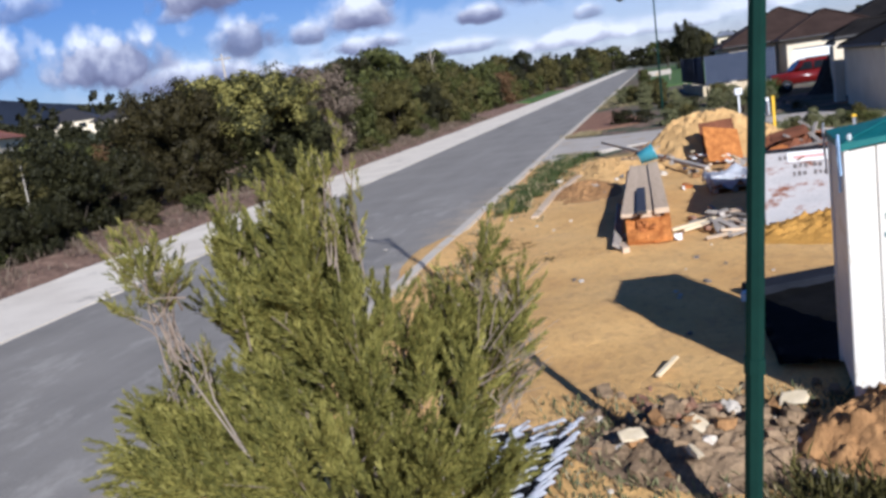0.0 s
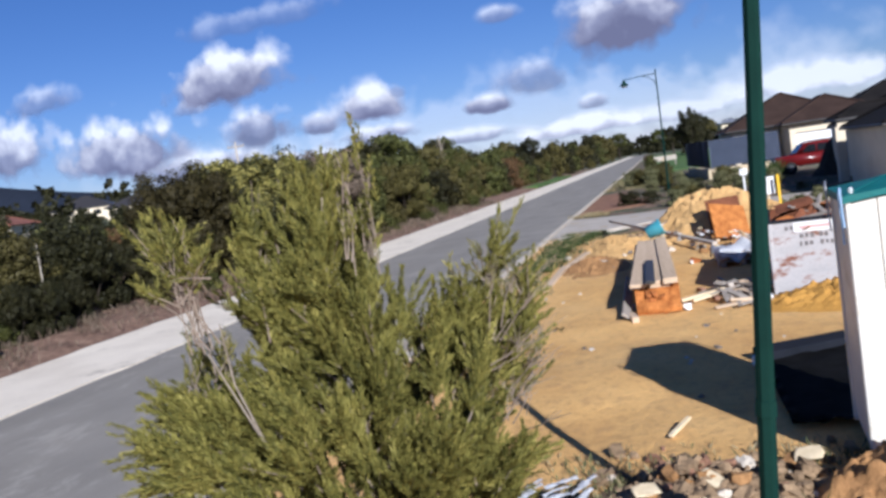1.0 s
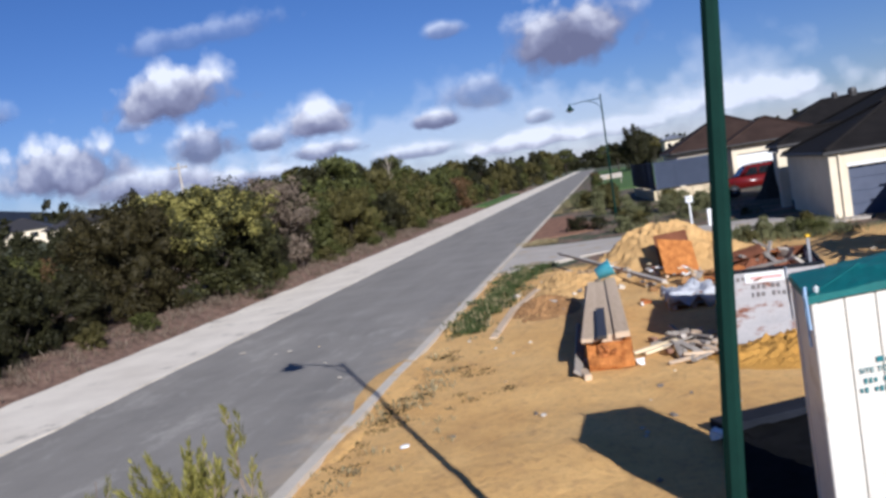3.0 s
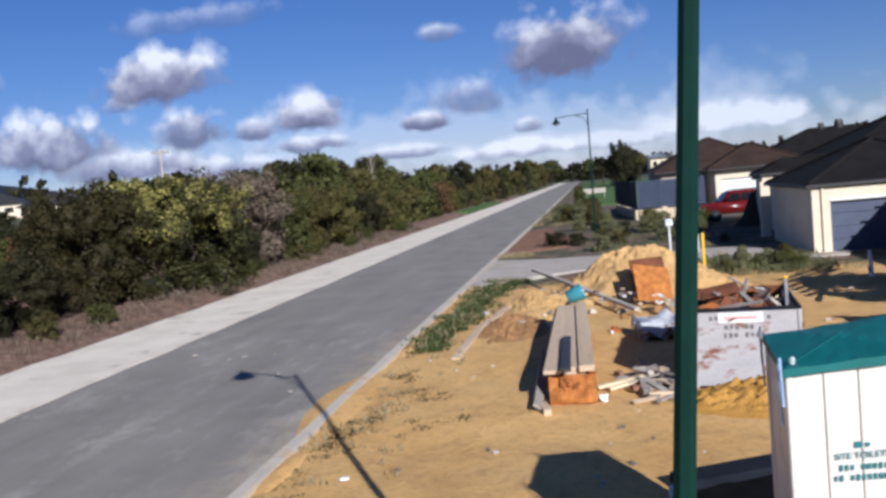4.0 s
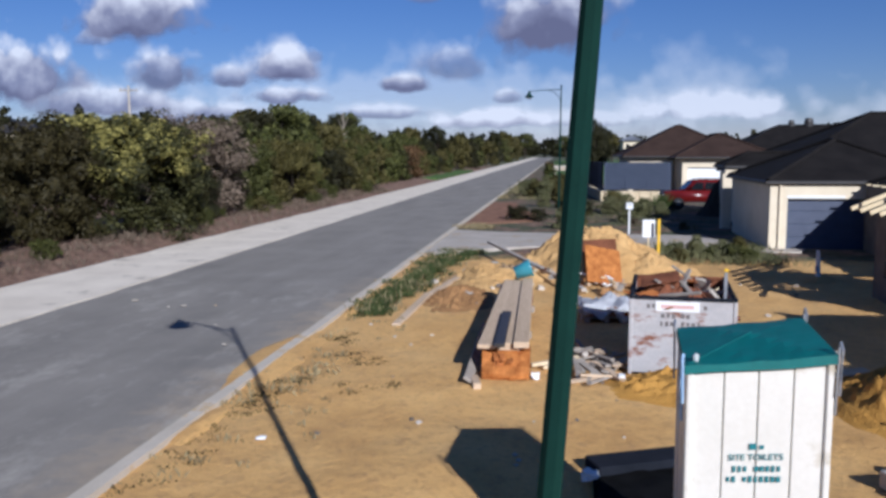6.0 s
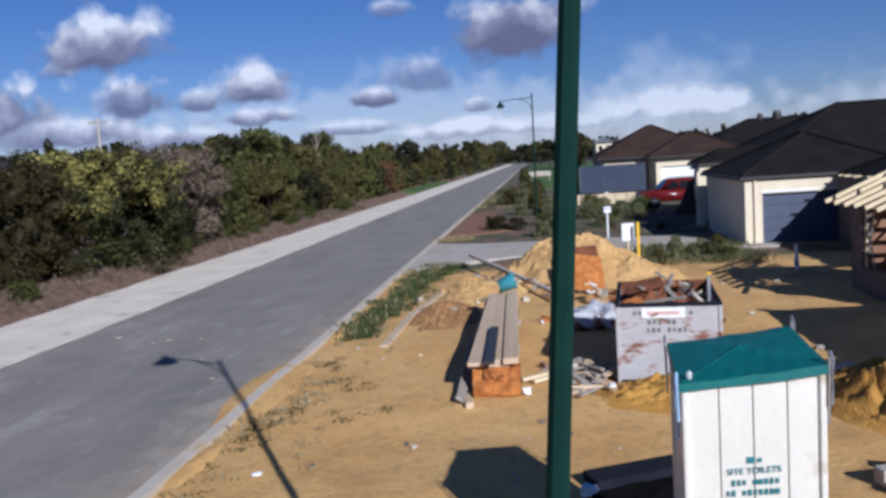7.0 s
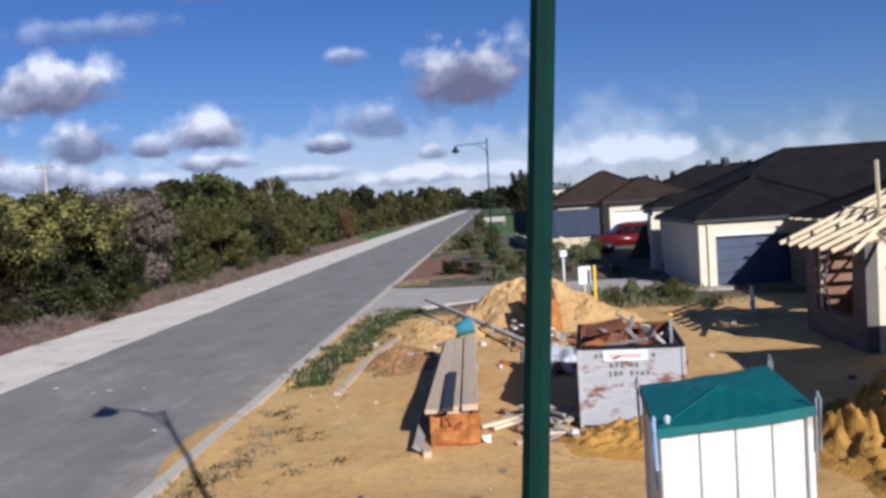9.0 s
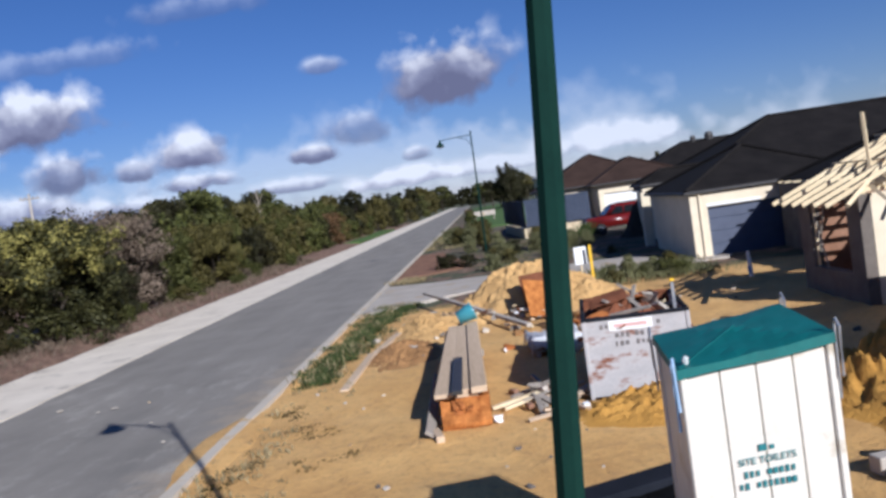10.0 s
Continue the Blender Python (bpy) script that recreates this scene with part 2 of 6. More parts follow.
M_GLASS = surface("tinted_glass", (0.010, 0.012, 0.015), (0.014, 0.016, 0.02), 0.06, 2, 20, bump_s=0.0)
M_TYRE = surface("tyre_rubber", (0.018, 0.018, 0.018), (0.03, 0.03, 0.03), 0.9)
M_CHROME = surface("chrome", (0.6, 0.6, 0.6), (0.7, 0.7, 0.7), 0.2, 4, 30, 0.9)
M_BARK = surface("bark_grey", (0.16, 0.12, 0.09), (0.33, 0.27, 0.21), 0.9, 6, 50, bump_s=0.5)
M_STEMPALE = surface("pale_stem", (0.2, 0.165, 0.125), (0.36, 0.31, 0.25), 0.85, 12, 60, bump_s=0.4)
M_BARKD = surface("bark_dark", (0.03, 0.024, 0.018), (0.075, 0.06, 0.045), 0.95, 6, 50, bump_s=0.5)
M_LAWN = surface("lawn_green", (0.055, 0.10, 0.028), (0.115, 0.18, 0.055), 0.9, 1.0, 20, world_space=True, bump_s=0.6, bump_d=0.03)
L_NEAR = leaf_material("needle_leaf", (0.042, 0.046, 0.012), (0.193, 0.178, 0.041), (0.42, 0.365, 0.102), patch_scale=7.0)
L_WATTLE = leaf_material("wattle_leaf", (0.014, 0.017, 0.0055), (0.047, 0.047, 0.015), (0.1, 0.093, 0.027))
L_FLOWER = leaf_material("wattle_flower", (0.085, 0.08, 0.022), (0.28, 0.25, 0.066), (0.52, 0.455, 0.14))
L_BROWN = leaf_material("brown_olive_leaf", (0.012, 0.0105, 0.004), (0.037, 0.031, 0.010), (0.075, 0.058, 0.019))
L_GREEN = leaf_material("scrub_leaf", (0.022, 0.027, 0.008), (0.078, 0.085, 0.021), (0.155, 0.15, 0.04))
L_OLIVE = leaf_material("olive_leaf", (0.03, 0.028, 0.0095), (0.098, 0.085, 0.024), (0.165, 0.137, 0.042))
L_GREY = leaf_material("dry_twig_leaf", (0.07, 0.052, 0.036), (0.17, 0.128, 0.092), (0.25, 0.195, 0.145))
L_RED = leaf_material("rusty_leaf", (0.05, 0.029, 0.014), (0.13, 0.072, 0.032), (0.17, 0.105, 0.046))
L_DARK = leaf_material("dark_leaf", (0.007, 0.0085, 0.003), (0.025, 0.025, 0.009), (0.052, 0.048, 0.017))
L_WEED = leaf_material("weed_leaf", (0.024, 0.042, 0.012), (0.066, 0.09, 0.027), (0.13, 0.14, 0.055))
L_VERGE = leaf_material("grey_green_leaf", (0.06, 0.066, 0.03), (0.17, 0.168, 0.075), (0.28, 0.26, 0.13))
L_DRY = leaf_material("dry_grass", (0.16, 0.12, 0.06), (0.32, 0.26, 0.14), (0.42, 0.35, 0.2))


# ---- mesh helpers ----
def finish(name, bm, material, smooth=False):
    me = bpy.data.meshes.new(name)
    bm.normal_update()
    bm.to_mesh(me)
    bm.free()
    me.materials.append(material)
    if smooth:
        me.polygons.foreach_set("use_smooth", [True] * len(me.polygons))
    return me


def raw_mesh(name, verts, faces, material, smooth=False):
    me = bpy.data.meshes.new(name)
    me.from_pydata([tuple(v) for v in verts], [], faces)
    me.materials.append(material)
    if smooth:
        me.polygons.foreach_set("use_smooth", [True] * len(me.polygons))
    me.update()
    return me


def thing(name, label, category, m=None, group="", kind=""):
    e = new(name)
    e.empty_display_size = 0.2
    if m is not None:
        e.matrix_world = m
    return tagged(e, label, category, group, kind)


def part(name, bm, material, parent, label="", smooth=False, m=None):
    me = bm if isinstance(bm, bpy.types.Mesh) else finish(name, bm, material, smooth)
    ob = new(name, me)
    ob.parent = parent
    if m is not None:
        ob.matrix_local = m
    return tagged(ob, label)


def box(bm, cx, cy, cz, sx, sy, sz, bevel=0.0, m=None):
    r = bmesh.ops.create_cube(bm, size=1.0)
    vs = r["verts"]
    bmesh.ops.scale(bm, verts=vs, vec=(sx, sy, sz))
    if bevel:
        es = list({e for v in vs for e in v.link_edges})
        vs = list({v for f in bmesh.ops.bevel(bm, geom=es, offset=bevel, segments=1, affect="EDGES")["faces"] for v in f.verts} | {v for v in vs if v.is_valid})
    bmesh.ops.translate(bm, verts=vs, vec=(cx, cy, cz))
    if m is not None:
        bmesh.ops.transform(bm, matrix=m, verts=vs)
    return vs


def one_box(*a, **k):
    bm = bmesh.new()
    box(bm, *a, **k)
    return bm


def tube(bm, pts, radii, seg=8):
    """A tapered tube along points."""
    pts = [Vector(p) for p in pts]
    rings = []
    for i, p in enumerate(pts):
        d = (pts[min(i + 1, len(pts) - 1)] - pts[max(i - 1, 0)]).normalized()
        q = d.to_track_quat("Z", "Y").to_matrix()
        rings.append([bm.verts.new(p + q @ Vector((math.cos(a), math.sin(a), 0)) * radii[i]) for a in (2 * math.pi * k / seg for k in range(seg))])
    for a, b in zip(rings, rings[1:]):
        for k in range(seg):
            bm.faces.new((a[k], a[(k + 1) % seg], b[(k + 1) % seg], b[k]))
    bm.faces.new(rings[0][::-1])
    bm.faces.new(rings[-1])


def one_tube(pts, radii, seg=8):
    bm = bmesh.new()
    tube(bm, pts, radii, seg)
    return bm


def prism(bm, outline, thick, m=None):
    """Extrudes an outline in x, z by thick along y."""
    a = [bm.verts.new((x, 0, z)) for x, z in outline]
    b = [bm.verts.new((x, thick, z)) for x, z in outline]
    n = len(a)
    bm.faces.new(a)
    bm.faces.new(b[::-1])
    for i in range(n):
        bm.faces.new((a[i], b[i], b[(i + 1) % n], a[(i + 1) % n]))
    bmesh.ops.recalc_face_normals(bm, faces=bm.faces[:])
    if m is not None:
        bmesh.ops.transform(bm, matrix=m, verts=a + b)


# ---- ground, road, path ----
def spaced(fine_lo, fine_hi, step, lo, hi):
    a = list(np.arange(fine_lo, fine_hi + 1e-6, step))
    s, x = step, fine_hi
    while x < hi:
        s *= 1.25
        x += s
        a.append(min(x, hi))
    s, x = step, fine_lo
    while x > lo:
        s *= 1.25
        x -= s
        a.insert(0, max(x, lo))
    return np.array(a)


def ground_z(x, y):
    z = 0.0
    if x > -1.1 and y < 30:
        k = min(1.0, (x + 1.1) / 1.2)
        z += k * (0.07 * noise.noise((x * 0.5, y * 0.5, 3)) + 0.035 * noise.noise((x * 1.9, y * 1.9, 7)))
    elif x < -11.8:
        k = min(1.0, (-11.8 - x) / 1.5)
        z += k * 0.1 * noise.noise((x * 0.6, y * 0.6, 1)) + 0.25 * k
    if -12.0 < x < -1.0:
        z -= 0.05
    if x < -40:
        z += min(7.0, (-40 - x) * 0.07)
    return z


gx, gy = spaced(-16, 14, 0.25, -2500, 2500), spaced(-7, 30, 0.25, -1200, 3200)
gv = [(x, y, ground_z(x, y)) for y in gy for x in gx]
w = len(gx)
gf = [(j * w + i, j * w + i + 1, (j + 1) * w + i + 1, (j + 1) * w + i) for j in range(len(gy) - 1) for i in range(w - 1)]
tagged(new("ground", raw_mesh("ground", gv, gf, M_GROUND, True)), "loose yellow building sand running into scrubby verge", "ground", kind="structure")


def strip(name, x0, x1, y0, y1, top, material, label, category, wob=0.0, step=1.0, depth=0.25):
    ys = list(np.arange(y0, min(y1, 60), step)) + list(np.linspace(min(y1, 60), y1, 30))
    vs, fs = [], []
    for y in ys:
        a = x0 + wob * noise.noise((y * 0.7, x0, 0)) + 0.4 * wob * noise.noise((y * 3.1, x0, 5))
        b = x1 + wob * noise.noise((y * 0.7, x1, 9)) + 0.4 * wob * noise.noise((y * 3.1, x1, 2))
        vs += [(a, y, top - depth), (a, y, top), (b, y, top), (b, y, top - depth)]
    for i in range(len(ys) - 1):
        p, q = 4 * i, 4 * i + 4
        fs += [(p, q, q + 1, p + 1), (p + 1, q + 1, q + 2, p + 2), (p + 2, q + 2, q + 3, p + 3)]
    return tagged(new(name, raw_mesh(name, vs, fs, material)), label, category, kind="structure")


strip("road", -7.95, -1.3, -70, 420, 0.0, M_ASPHALT, "worn grey asphalt road dusted with sand", "road", 0.04)
strip("pavement", -11.3, -7.95, -70, 420, 0.03, M_PATH, "wide pale compacted path beside the road", "path", 0.16)
strip("kerb", -1.3, -1.1, -70, 420, 0.07, M_KERB, "low pale concrete kerb partly buried in sand", "kerb", 0.015)

# a fan of sand spilled over the kerb on to the road
def spill(cx, cy, rx, ry, seed, h=0.065):
    rnd = random.Random(seed)
    vs, fs = [(cx, cy, h)], []
    n, rings = 28, 5
    for r in range(1, rings + 1):
        for k in range(n):
            a = 2 * math.pi * k / n
            w_ = 1 + 0.25 * noise.noise((math.cos(a) * 1.5, math.sin(a) * 1.5, seed)) + 0.12 * noise.noise((math.cos(a) * 5, math.sin(a) * 5, seed))
            f = r / rings
            vs.append((cx + math.cos(a) * rx * f * w_, cy + math.sin(a) * ry * f * w_, max(h * (1 - f ** 1.5) + rnd.uniform(-.008, .008), -0.01) if r < rings else -0.02))
    for k in range(n):
        fs.append((0, 1 + k, 1 + (k + 1) % n))
    for r in range(rings - 1):
        for k in range(n):
            a, b = 1 + r * n, 1 + (r + 1) * n
            fs.append((a + k, b + k, b + (k + 1) % n, a + (k + 1) % n))
    return raw_mesh("sand_spill", vs, fs, M_GROUND, True)


for i, (cx, cy, rx, ry) in enumerate(((-1.15, 9.9, 0.62, 2.2), (-0.98, 6.2, 0.2, 0.9), (-0.95, 14.4, 0.22, 1.0))):
    tagged(new("sand_spill", spill(cx, cy, rx, ry, i)), "thin fan of yellow sand spilled across the kerb", "sand", "sand on the kerb", "stuff")

# concrete crossover and mulch bed on the far verge
def slab(name, outline, z, material, label, category):
    bm = bmesh.new()
    vs = [bm.verts.new((x, y, z)) for x, y in outline]
    lo = [bm.verts.new((x, y, z - 0.3)) for x, y in outline]
    bm.faces.new(vs)
    for i in range(len(vs)):
        j = (i + 1) % len(vs)
        bm.faces.new((vs[i], lo[i], lo[j], vs[j]))
    bmesh.ops.recalc_face_normals(bm, faces=bm.faces[:])
    return tagged(new(name, finish(name, bm, material)), label, category, kind="structure")


slab("crossover", ((-1.0, 24.2), (-1.0, 33.2), (1.2, 32.2), (3.4, 32.0), (9.6, 31.5), (10.6, 27.4), (4.0, 27.3), (1.6, 26.3)), 0.09, M_CONC, "pale concrete driveway crossover", "driveway")
slab("mulch_bed", ((-1.0, 36.9), (-1.0, 54), (0.6, 53.5), (1.5, 47), (2.4, 42.5), (2.3, 38.6), (1.0, 37.4)), 0.045, M_MULCH, "reddish brown mulch bed beside the kerb", "garden bed")
slab("lawn", ((-13.9, 98), (-14.6, 140), (-11.8, 140), (-11.8, 98)), 0.3, M_LAWN, "strip of green lawn beside the far path", "lawn")
slab("lawn", ((1.8, 88), (1.2, 290), (34, 290), (13, 88)), 0.12, M_LAWN, "bright green mown lawn on the far verge", "lawn")
slab("driveway", ((9.9, 26.1), (9.6, 27.3), (12.6, 27.3), (12.2, 26.4)), 0.06, M_CONC, "grey concrete strip before the garage", "driveway")


# ---- heaps ----
def heap(cx, cy, rx, ry, h, seed, material, name, label, rough=0.18, n=44, rings=16, kind="", rot=0.0, crumble=0.0):
    vs, fs = [(cx, cy, h)], []
    ca, sa = math.cos(rot), math.sin(rot)
    for r in range(1, rings + 1):
        f = r / rings
        for k in range(n):
            a = 2 * math.pi * k / n
            e = 1 + 0.22 * noise.noise((math.cos(a) * 1.3, math.sin(a) * 1.3, seed))
            u, v = math.cos(a) * rx * f * e, math.sin(a) * ry * f * e
            x, y = cx + u * ca - v * sa, cy + u * sa + v * ca
            prof = (0.5 + 0.5 * math.cos(math.pi * f)) ** 0.85
            z = h * prof + h * rough * (noise.noise((x * 1.1, y * 1.1, seed + 4)) + 0.7 * noise.noise((x * 3.1, y * 3.1, seed + 9)) + 0.4 * noise.noise((x * 8, y * 8, seed))) * min(1, prof * 3)
            z += crumble * (abs(noise.noise((x * 5, y * 5, seed + 2))) + 0.6 * abs(noise.noise((x * 11, y * 11, seed + 3))) + 0.4 * noise.noise((x * 23, y * 23, seed))) * min(1, prof * 4)
            vs.append((x, y, z if r < rings else -0.12))
    for k in range(n):
        fs.append((0, 1 + k, 1 + (k + 1) % n))
    for r in range(rings - 1):
        a, b = 1 + r * n, 1 + (r + 1) * n
        for k in range(n):
            fs.append((a + k, b + k, b + (k + 1) % n, a + (k + 1) % n))
    return tagged(new(name, raw_mesh(name, vs, fs, material, True)), label, "sand heap", kind=kind)


heap(4.75, 21.3, 3.1, 2.2, 1.3, 3, M_SAND, "sand_mound", "heap of pale yellow builders' sand", 0.16, 130, 50, crumble=0.1)
heap(6.4, 20.4, 1.7, 1.5, 0.65, 5, M_SAND, "sand_mound", "low shoulder of spilled yellow sand", 0.2, 100, 40, crumble=0.1)
heap(2.0, 19.2, 1.7, 2.2, 0.4, 8, M_SAND, "sand_mound", "low trampled heap of sand and rubble", 0.3, 110, 44, crumble=0.1)
heap(10.0, 7.5, 2.5, 3.3, 1.15, 11, M_YSAND, "sand_mound", "steep heap of deep yellow sand with shovel marks", 0.26, 200, 80, crumble=0.17)
heap(6.3, 8.75, 2.0, 1.0, 0.3, 13, M_YSAND, "sand_mound", "bank of yellow sand in front of the skip", 0.2, 120, 40, crumble=0.12)
heap(4.95, 0.86, 1.05, 0.75, 0.5, 17, M_CLAYO, "soil_mound", "rough heap of orange-brown clods by the toilet", 0.25, 130, 50, crumble=0.12)
heap(3.45, 1.05, 1.15, 0.8, 0.17, 19, M_CLAY, "soil_mound", "low spoil of dug soil and stones", 0.22, 130, 50, crumble=0.09)
heap(6.2, 0.5, 0.9, 0.8, 0.4, 23, M_CLAYO, "soil_mound", "rough heap of orange-brown clods by the toilet", 0.25, 130, 50, crumble=0.12)
heap(1.25, 16.2, 0.95, 2.3, 0.12, 37, M_CLAYO, "soil_mound", "churned brown soil between the weeds and the timber", 0.5, 110, 44, crumble=0.09)
heap(11.0, 20.0, 0.7, 0.6, 0.16, 29, M_SAND, "sand_mound", "small mound of sand round a survey stake")


# dark mound added for the black patch of house shade near the car
heap(12.75, 43.6, 1.45, 1.5, 2.0, 41, M_BARKD, "soil_mound", "dark mound standing in for the black shade beside the house", 0.12, 60, 24, crumble=0.06)


# ---- street lamps ----
def street_lamp(m):
    e = thing("street_lamp", "dark green steel street lamp with a bracketed arm and hanging lantern", "street lamp", m, "lamps along the road")
    part("pole", one_tube(((0, 0, -0.1), (0, 0, 1.2), (0, 0, 7.35)), (0.062, 0.06, 0.036), 8), M_GREEN, e)
    part("base_plate", one_box(0, 0, 0.02, 0.3, 0.3, 0.05, bevel=0.01), M_GREEN, e)
    part("collar", one_tube(((0, 0, 1.15), (0, 0, 1.25)), (0.07, 0.066), 8), M_GREEN, e)
    part("arm", one_tube(((0.02, 0, 7.2), (-1.0, 0, 7.16), (-1.86, 0, 7.08)), (0.028, 0.025, 0.022), 6), M_GREEN, e)
    part("brace", one_tube([(-0.03 - 0.85 * (1 - math.cos(a)), 0, 6.45 + 0.68 * math.sin(a)) for a in np.linspace(0, 1.45, 9)], [0.02] * 9, 6), M_GREEN, e)
    part("finial", one_tube(((0, 0, 7.33), (0, 0, 7.4), (0, 0, 7.46)), (0.045, 0.05, 0.01), 8), M_GREEN, e)
    head = part("lantern", one_tube(((-1.86, 0, 7.12), (-1.86, 0, 7.0), (-1.86, 0, 6.9), (-1.86, 0, 6.78), (-1.86, 0, 6.74)), (0.05, 0.07, 0.14, 0.24, 0.25), 14), M_GREEN, e, "bell-shaped green lantern hood", True)
    part("diffuser", one_tube(((-1.86, 0, 6.75), (-1.86, 0, 6.68), (-1.86, 0, 6.64)), (0.19, 0.15, 0.05), 12), M_LENS, head, "frosted lamp bowl", True)
    return e


near_lamp = street_lamp(pose(3.62, -0.32, 0, 0, 4.65, -29))
copy_thing(near_lamp, pose(3.6, 45.2, 0, 0, 0.6, 2))


# ---- portable toilet ----
LOO_W, LOO_D = 0.84, 1.1


def site_toilet(m):
    e = thing("portable_toilet", "cream panelled site toilet with a teal vinyl roof on bare sand", "portable toilet", m)
    wd, dp, h = LOO_W, LOO_D, 2.26
    part("inner_shell", one_box(0, 0, h / 2 + 0.02, wd - 0.05, dp - 0.05, h - 0.05), M_DARK, e, "dark joints between panels")
    for span, other, turns in ((wd, dp, (0, 180)), (dp, wd, (90, 270))):
        n = 4 if span < 1 else 5
        pw = span / n
        slat = finish("wall_panel", one_box(0, 0, 0, pw - 0.006, 0.03, h - 0.12, bevel=0.006), M_CREAM)
        for a in turns:
            for k in range(n):
                part("wall_panel", slat, None, e, m=pose(0, 0, 0, 0, 0, a) @ pose(-span / 2 + pw * (k + 0.5), -other / 2 + 0.012, h / 2 + 0.04))
    for sx in (-1, 1):
        for sy in (-1, 1):
            part("corner_trim", one_box(sx * (wd / 2 + 0.002), sy * (dp / 2 + 0.002), h / 2 + 0.02, 0.045, 0.045, h - 0.04, bevel=0.01), M_CREAM, e)
    for sx in (-0.27, 0.27):
        part("skid", one_box(sx, 0.0, 0.03, 0.08, 1.3, 0.1, bevel=0.01), M_STEEL, e, "galvanised steel skid")
    # the sagging vinyl roof, with a turned-down hem
    bm = bmesh.new()
    g = 10
    half, hy = wd / 2 + 0.035, dp / 2 + 0.035
    grid = [[None] * (g + 1) for _ in range(g + 1)]
    for i in range(g + 1):
        for j in range(g + 1):
            u, v = i / g * 2 - 1, j / g * 2 - 1
            rise = 0.045 * (1 - max(abs(u), abs(v))) - 0.012 * abs(math.sin(u * 4 + v * 3)) * (1 - u * u)
            grid[i][j] = bm.verts.new((u * half, v * hy, h + 0.05 + rise))
    for i in range(g):
        for j in range(g):
            bm.faces.new((grid[i][j], grid[i + 1][j], grid[i + 1][j + 1], grid[i][j + 1]))
    rim = [grid[i][0] for i in range(g + 1)] + [grid[g][j] for j in range(1, g + 1)] + [grid[i][g] for i in range(g - 1, -1, -1)] + [grid[0][j] for j in range(g - 1, 0, -1)]
    low = [bm.verts.new((v.co.x * 1.005, v.co.y * 1.005, h - 0.012 + 0.006 * math.sin(7 * i))) for i, v in enumerate(rim)]
    for i in range(len(rim)):
        j = (i + 1) % len(rim)
        bm.faces.new((rim[i], rim[j], low[j], low[i]))
    bmesh.ops.recalc_face_normals(bm, faces=bm.faces[:])
    roof = part("roof", bm, M_TEAL, e, "teal vinyl roof cover with turned-down hem")
    part("seam", one_tube([(-half + 0.02 + t * half, -hy + 0.02 + t * hy, h + 0.056 + 0.045 * t) for t in np.linspace(0, 1, 6)], [0.004] * 6, 6), M_TEAL, roof)
    # lifting eyes at the corners
    for sx in (-1, 1):
        for sy in (-1, 1):
            pts = [(sx * (half + 0.012), sy * (hy - 0.07), h - 0.35), (sx * (half + 0.02), sy * (hy - 0.07), h + 0.08), (sx * (half + 0.015), sy * (hy - 0.02), h + 0.12), (sx * (half + 0.02), sy * (hy + 0.02), h + 0.08), (sx * (half + 0.012), sy * (hy + 0.02), h - 0.2)]
            part("lifting_loop", one_tube(pts, [0.011 if sx < 0 > sy else 0.009] * 5, 6), M_STRAP if sx < 0 > sy else M_STEEL, e, "pale blue strap loop" if sx < 0 > sy else "bent steel lifting loop")
    part("vent_cap", one_tube(((-half + 0.07, -hy + 0.09, h + 0.04), (-half + 0.07, -hy + 0.09, h + 0.09), (-half + 0.07, -hy + 0.09, h + 0.105)), (0.016, 0.022, 0.008), 8), M_LENS, e)
    # lettering on the front
    y = -dp / 2 - 0.012
    sign = part("sign", one_box(-0.02, y, 1.735, 0.045, 0.006, 0.04), M_TEALTXT, e, "teal stencilled lettering")
    part("emblem", one_box(0.035, y, 1.73, 0.025, 0.006, 0.025), M_TEALTXT, sign)
    cu = bpy.data.curves.new("lettering", "FONT")
    cu.body, cu.size, cu.align_x, cu.extrude = "SITE TOILETS", 0.058, "CENTER", 0.002
    tmp = bpy.data.objects.new("tmp", cu)
    scene.collection.objects.link(tmp)
    me = bpy.data.meshes.new_from_object(tmp.evaluated_get(bpy.context.evaluated_depsgraph_get()))
    bpy.data.objects.remove(tmp)
    me.materials.clear()
    me.materials.append(M_TEALTXT)
    part("lettering", me, None, sign, "teal stencilled words", m=pose(0.0, y - 0.002, 1.645, 90, 0, 0))
    tr = random.Random(8)
    for z, x0, gaps in ((1.585, -0.13, (3,)), (1.515, -0.165, (2,))):
        for k in range(9 if z > 1.55 else 10):
            if k not in gaps:
                part("text_bar", one_box(x0 + 0.034 * k, y, z, tr.uniform(0.016, 0.026), 0.006, tr.uniform(0.03, 0.042)), M_TEALTXT, sign)
    # the shed stands askew, its roof and top edge higher on one side
    for ob in list(e.children_recursive):
        me = ob.data.copy()
        at = ob.matrix_basis.copy()
        for v in me.vertices:
            p = at @ v.co
            slant = 0.13 * p.x * max(0, p.z) / h
            v.co = (p.x, p.y, p.z + slant)
        ob.data = me
        ob.matrix_basis = Matrix.Identity(4)
    return e


toilet = site_toilet(pose(5.12, 2.0, 0.03, 0, 0, -5))


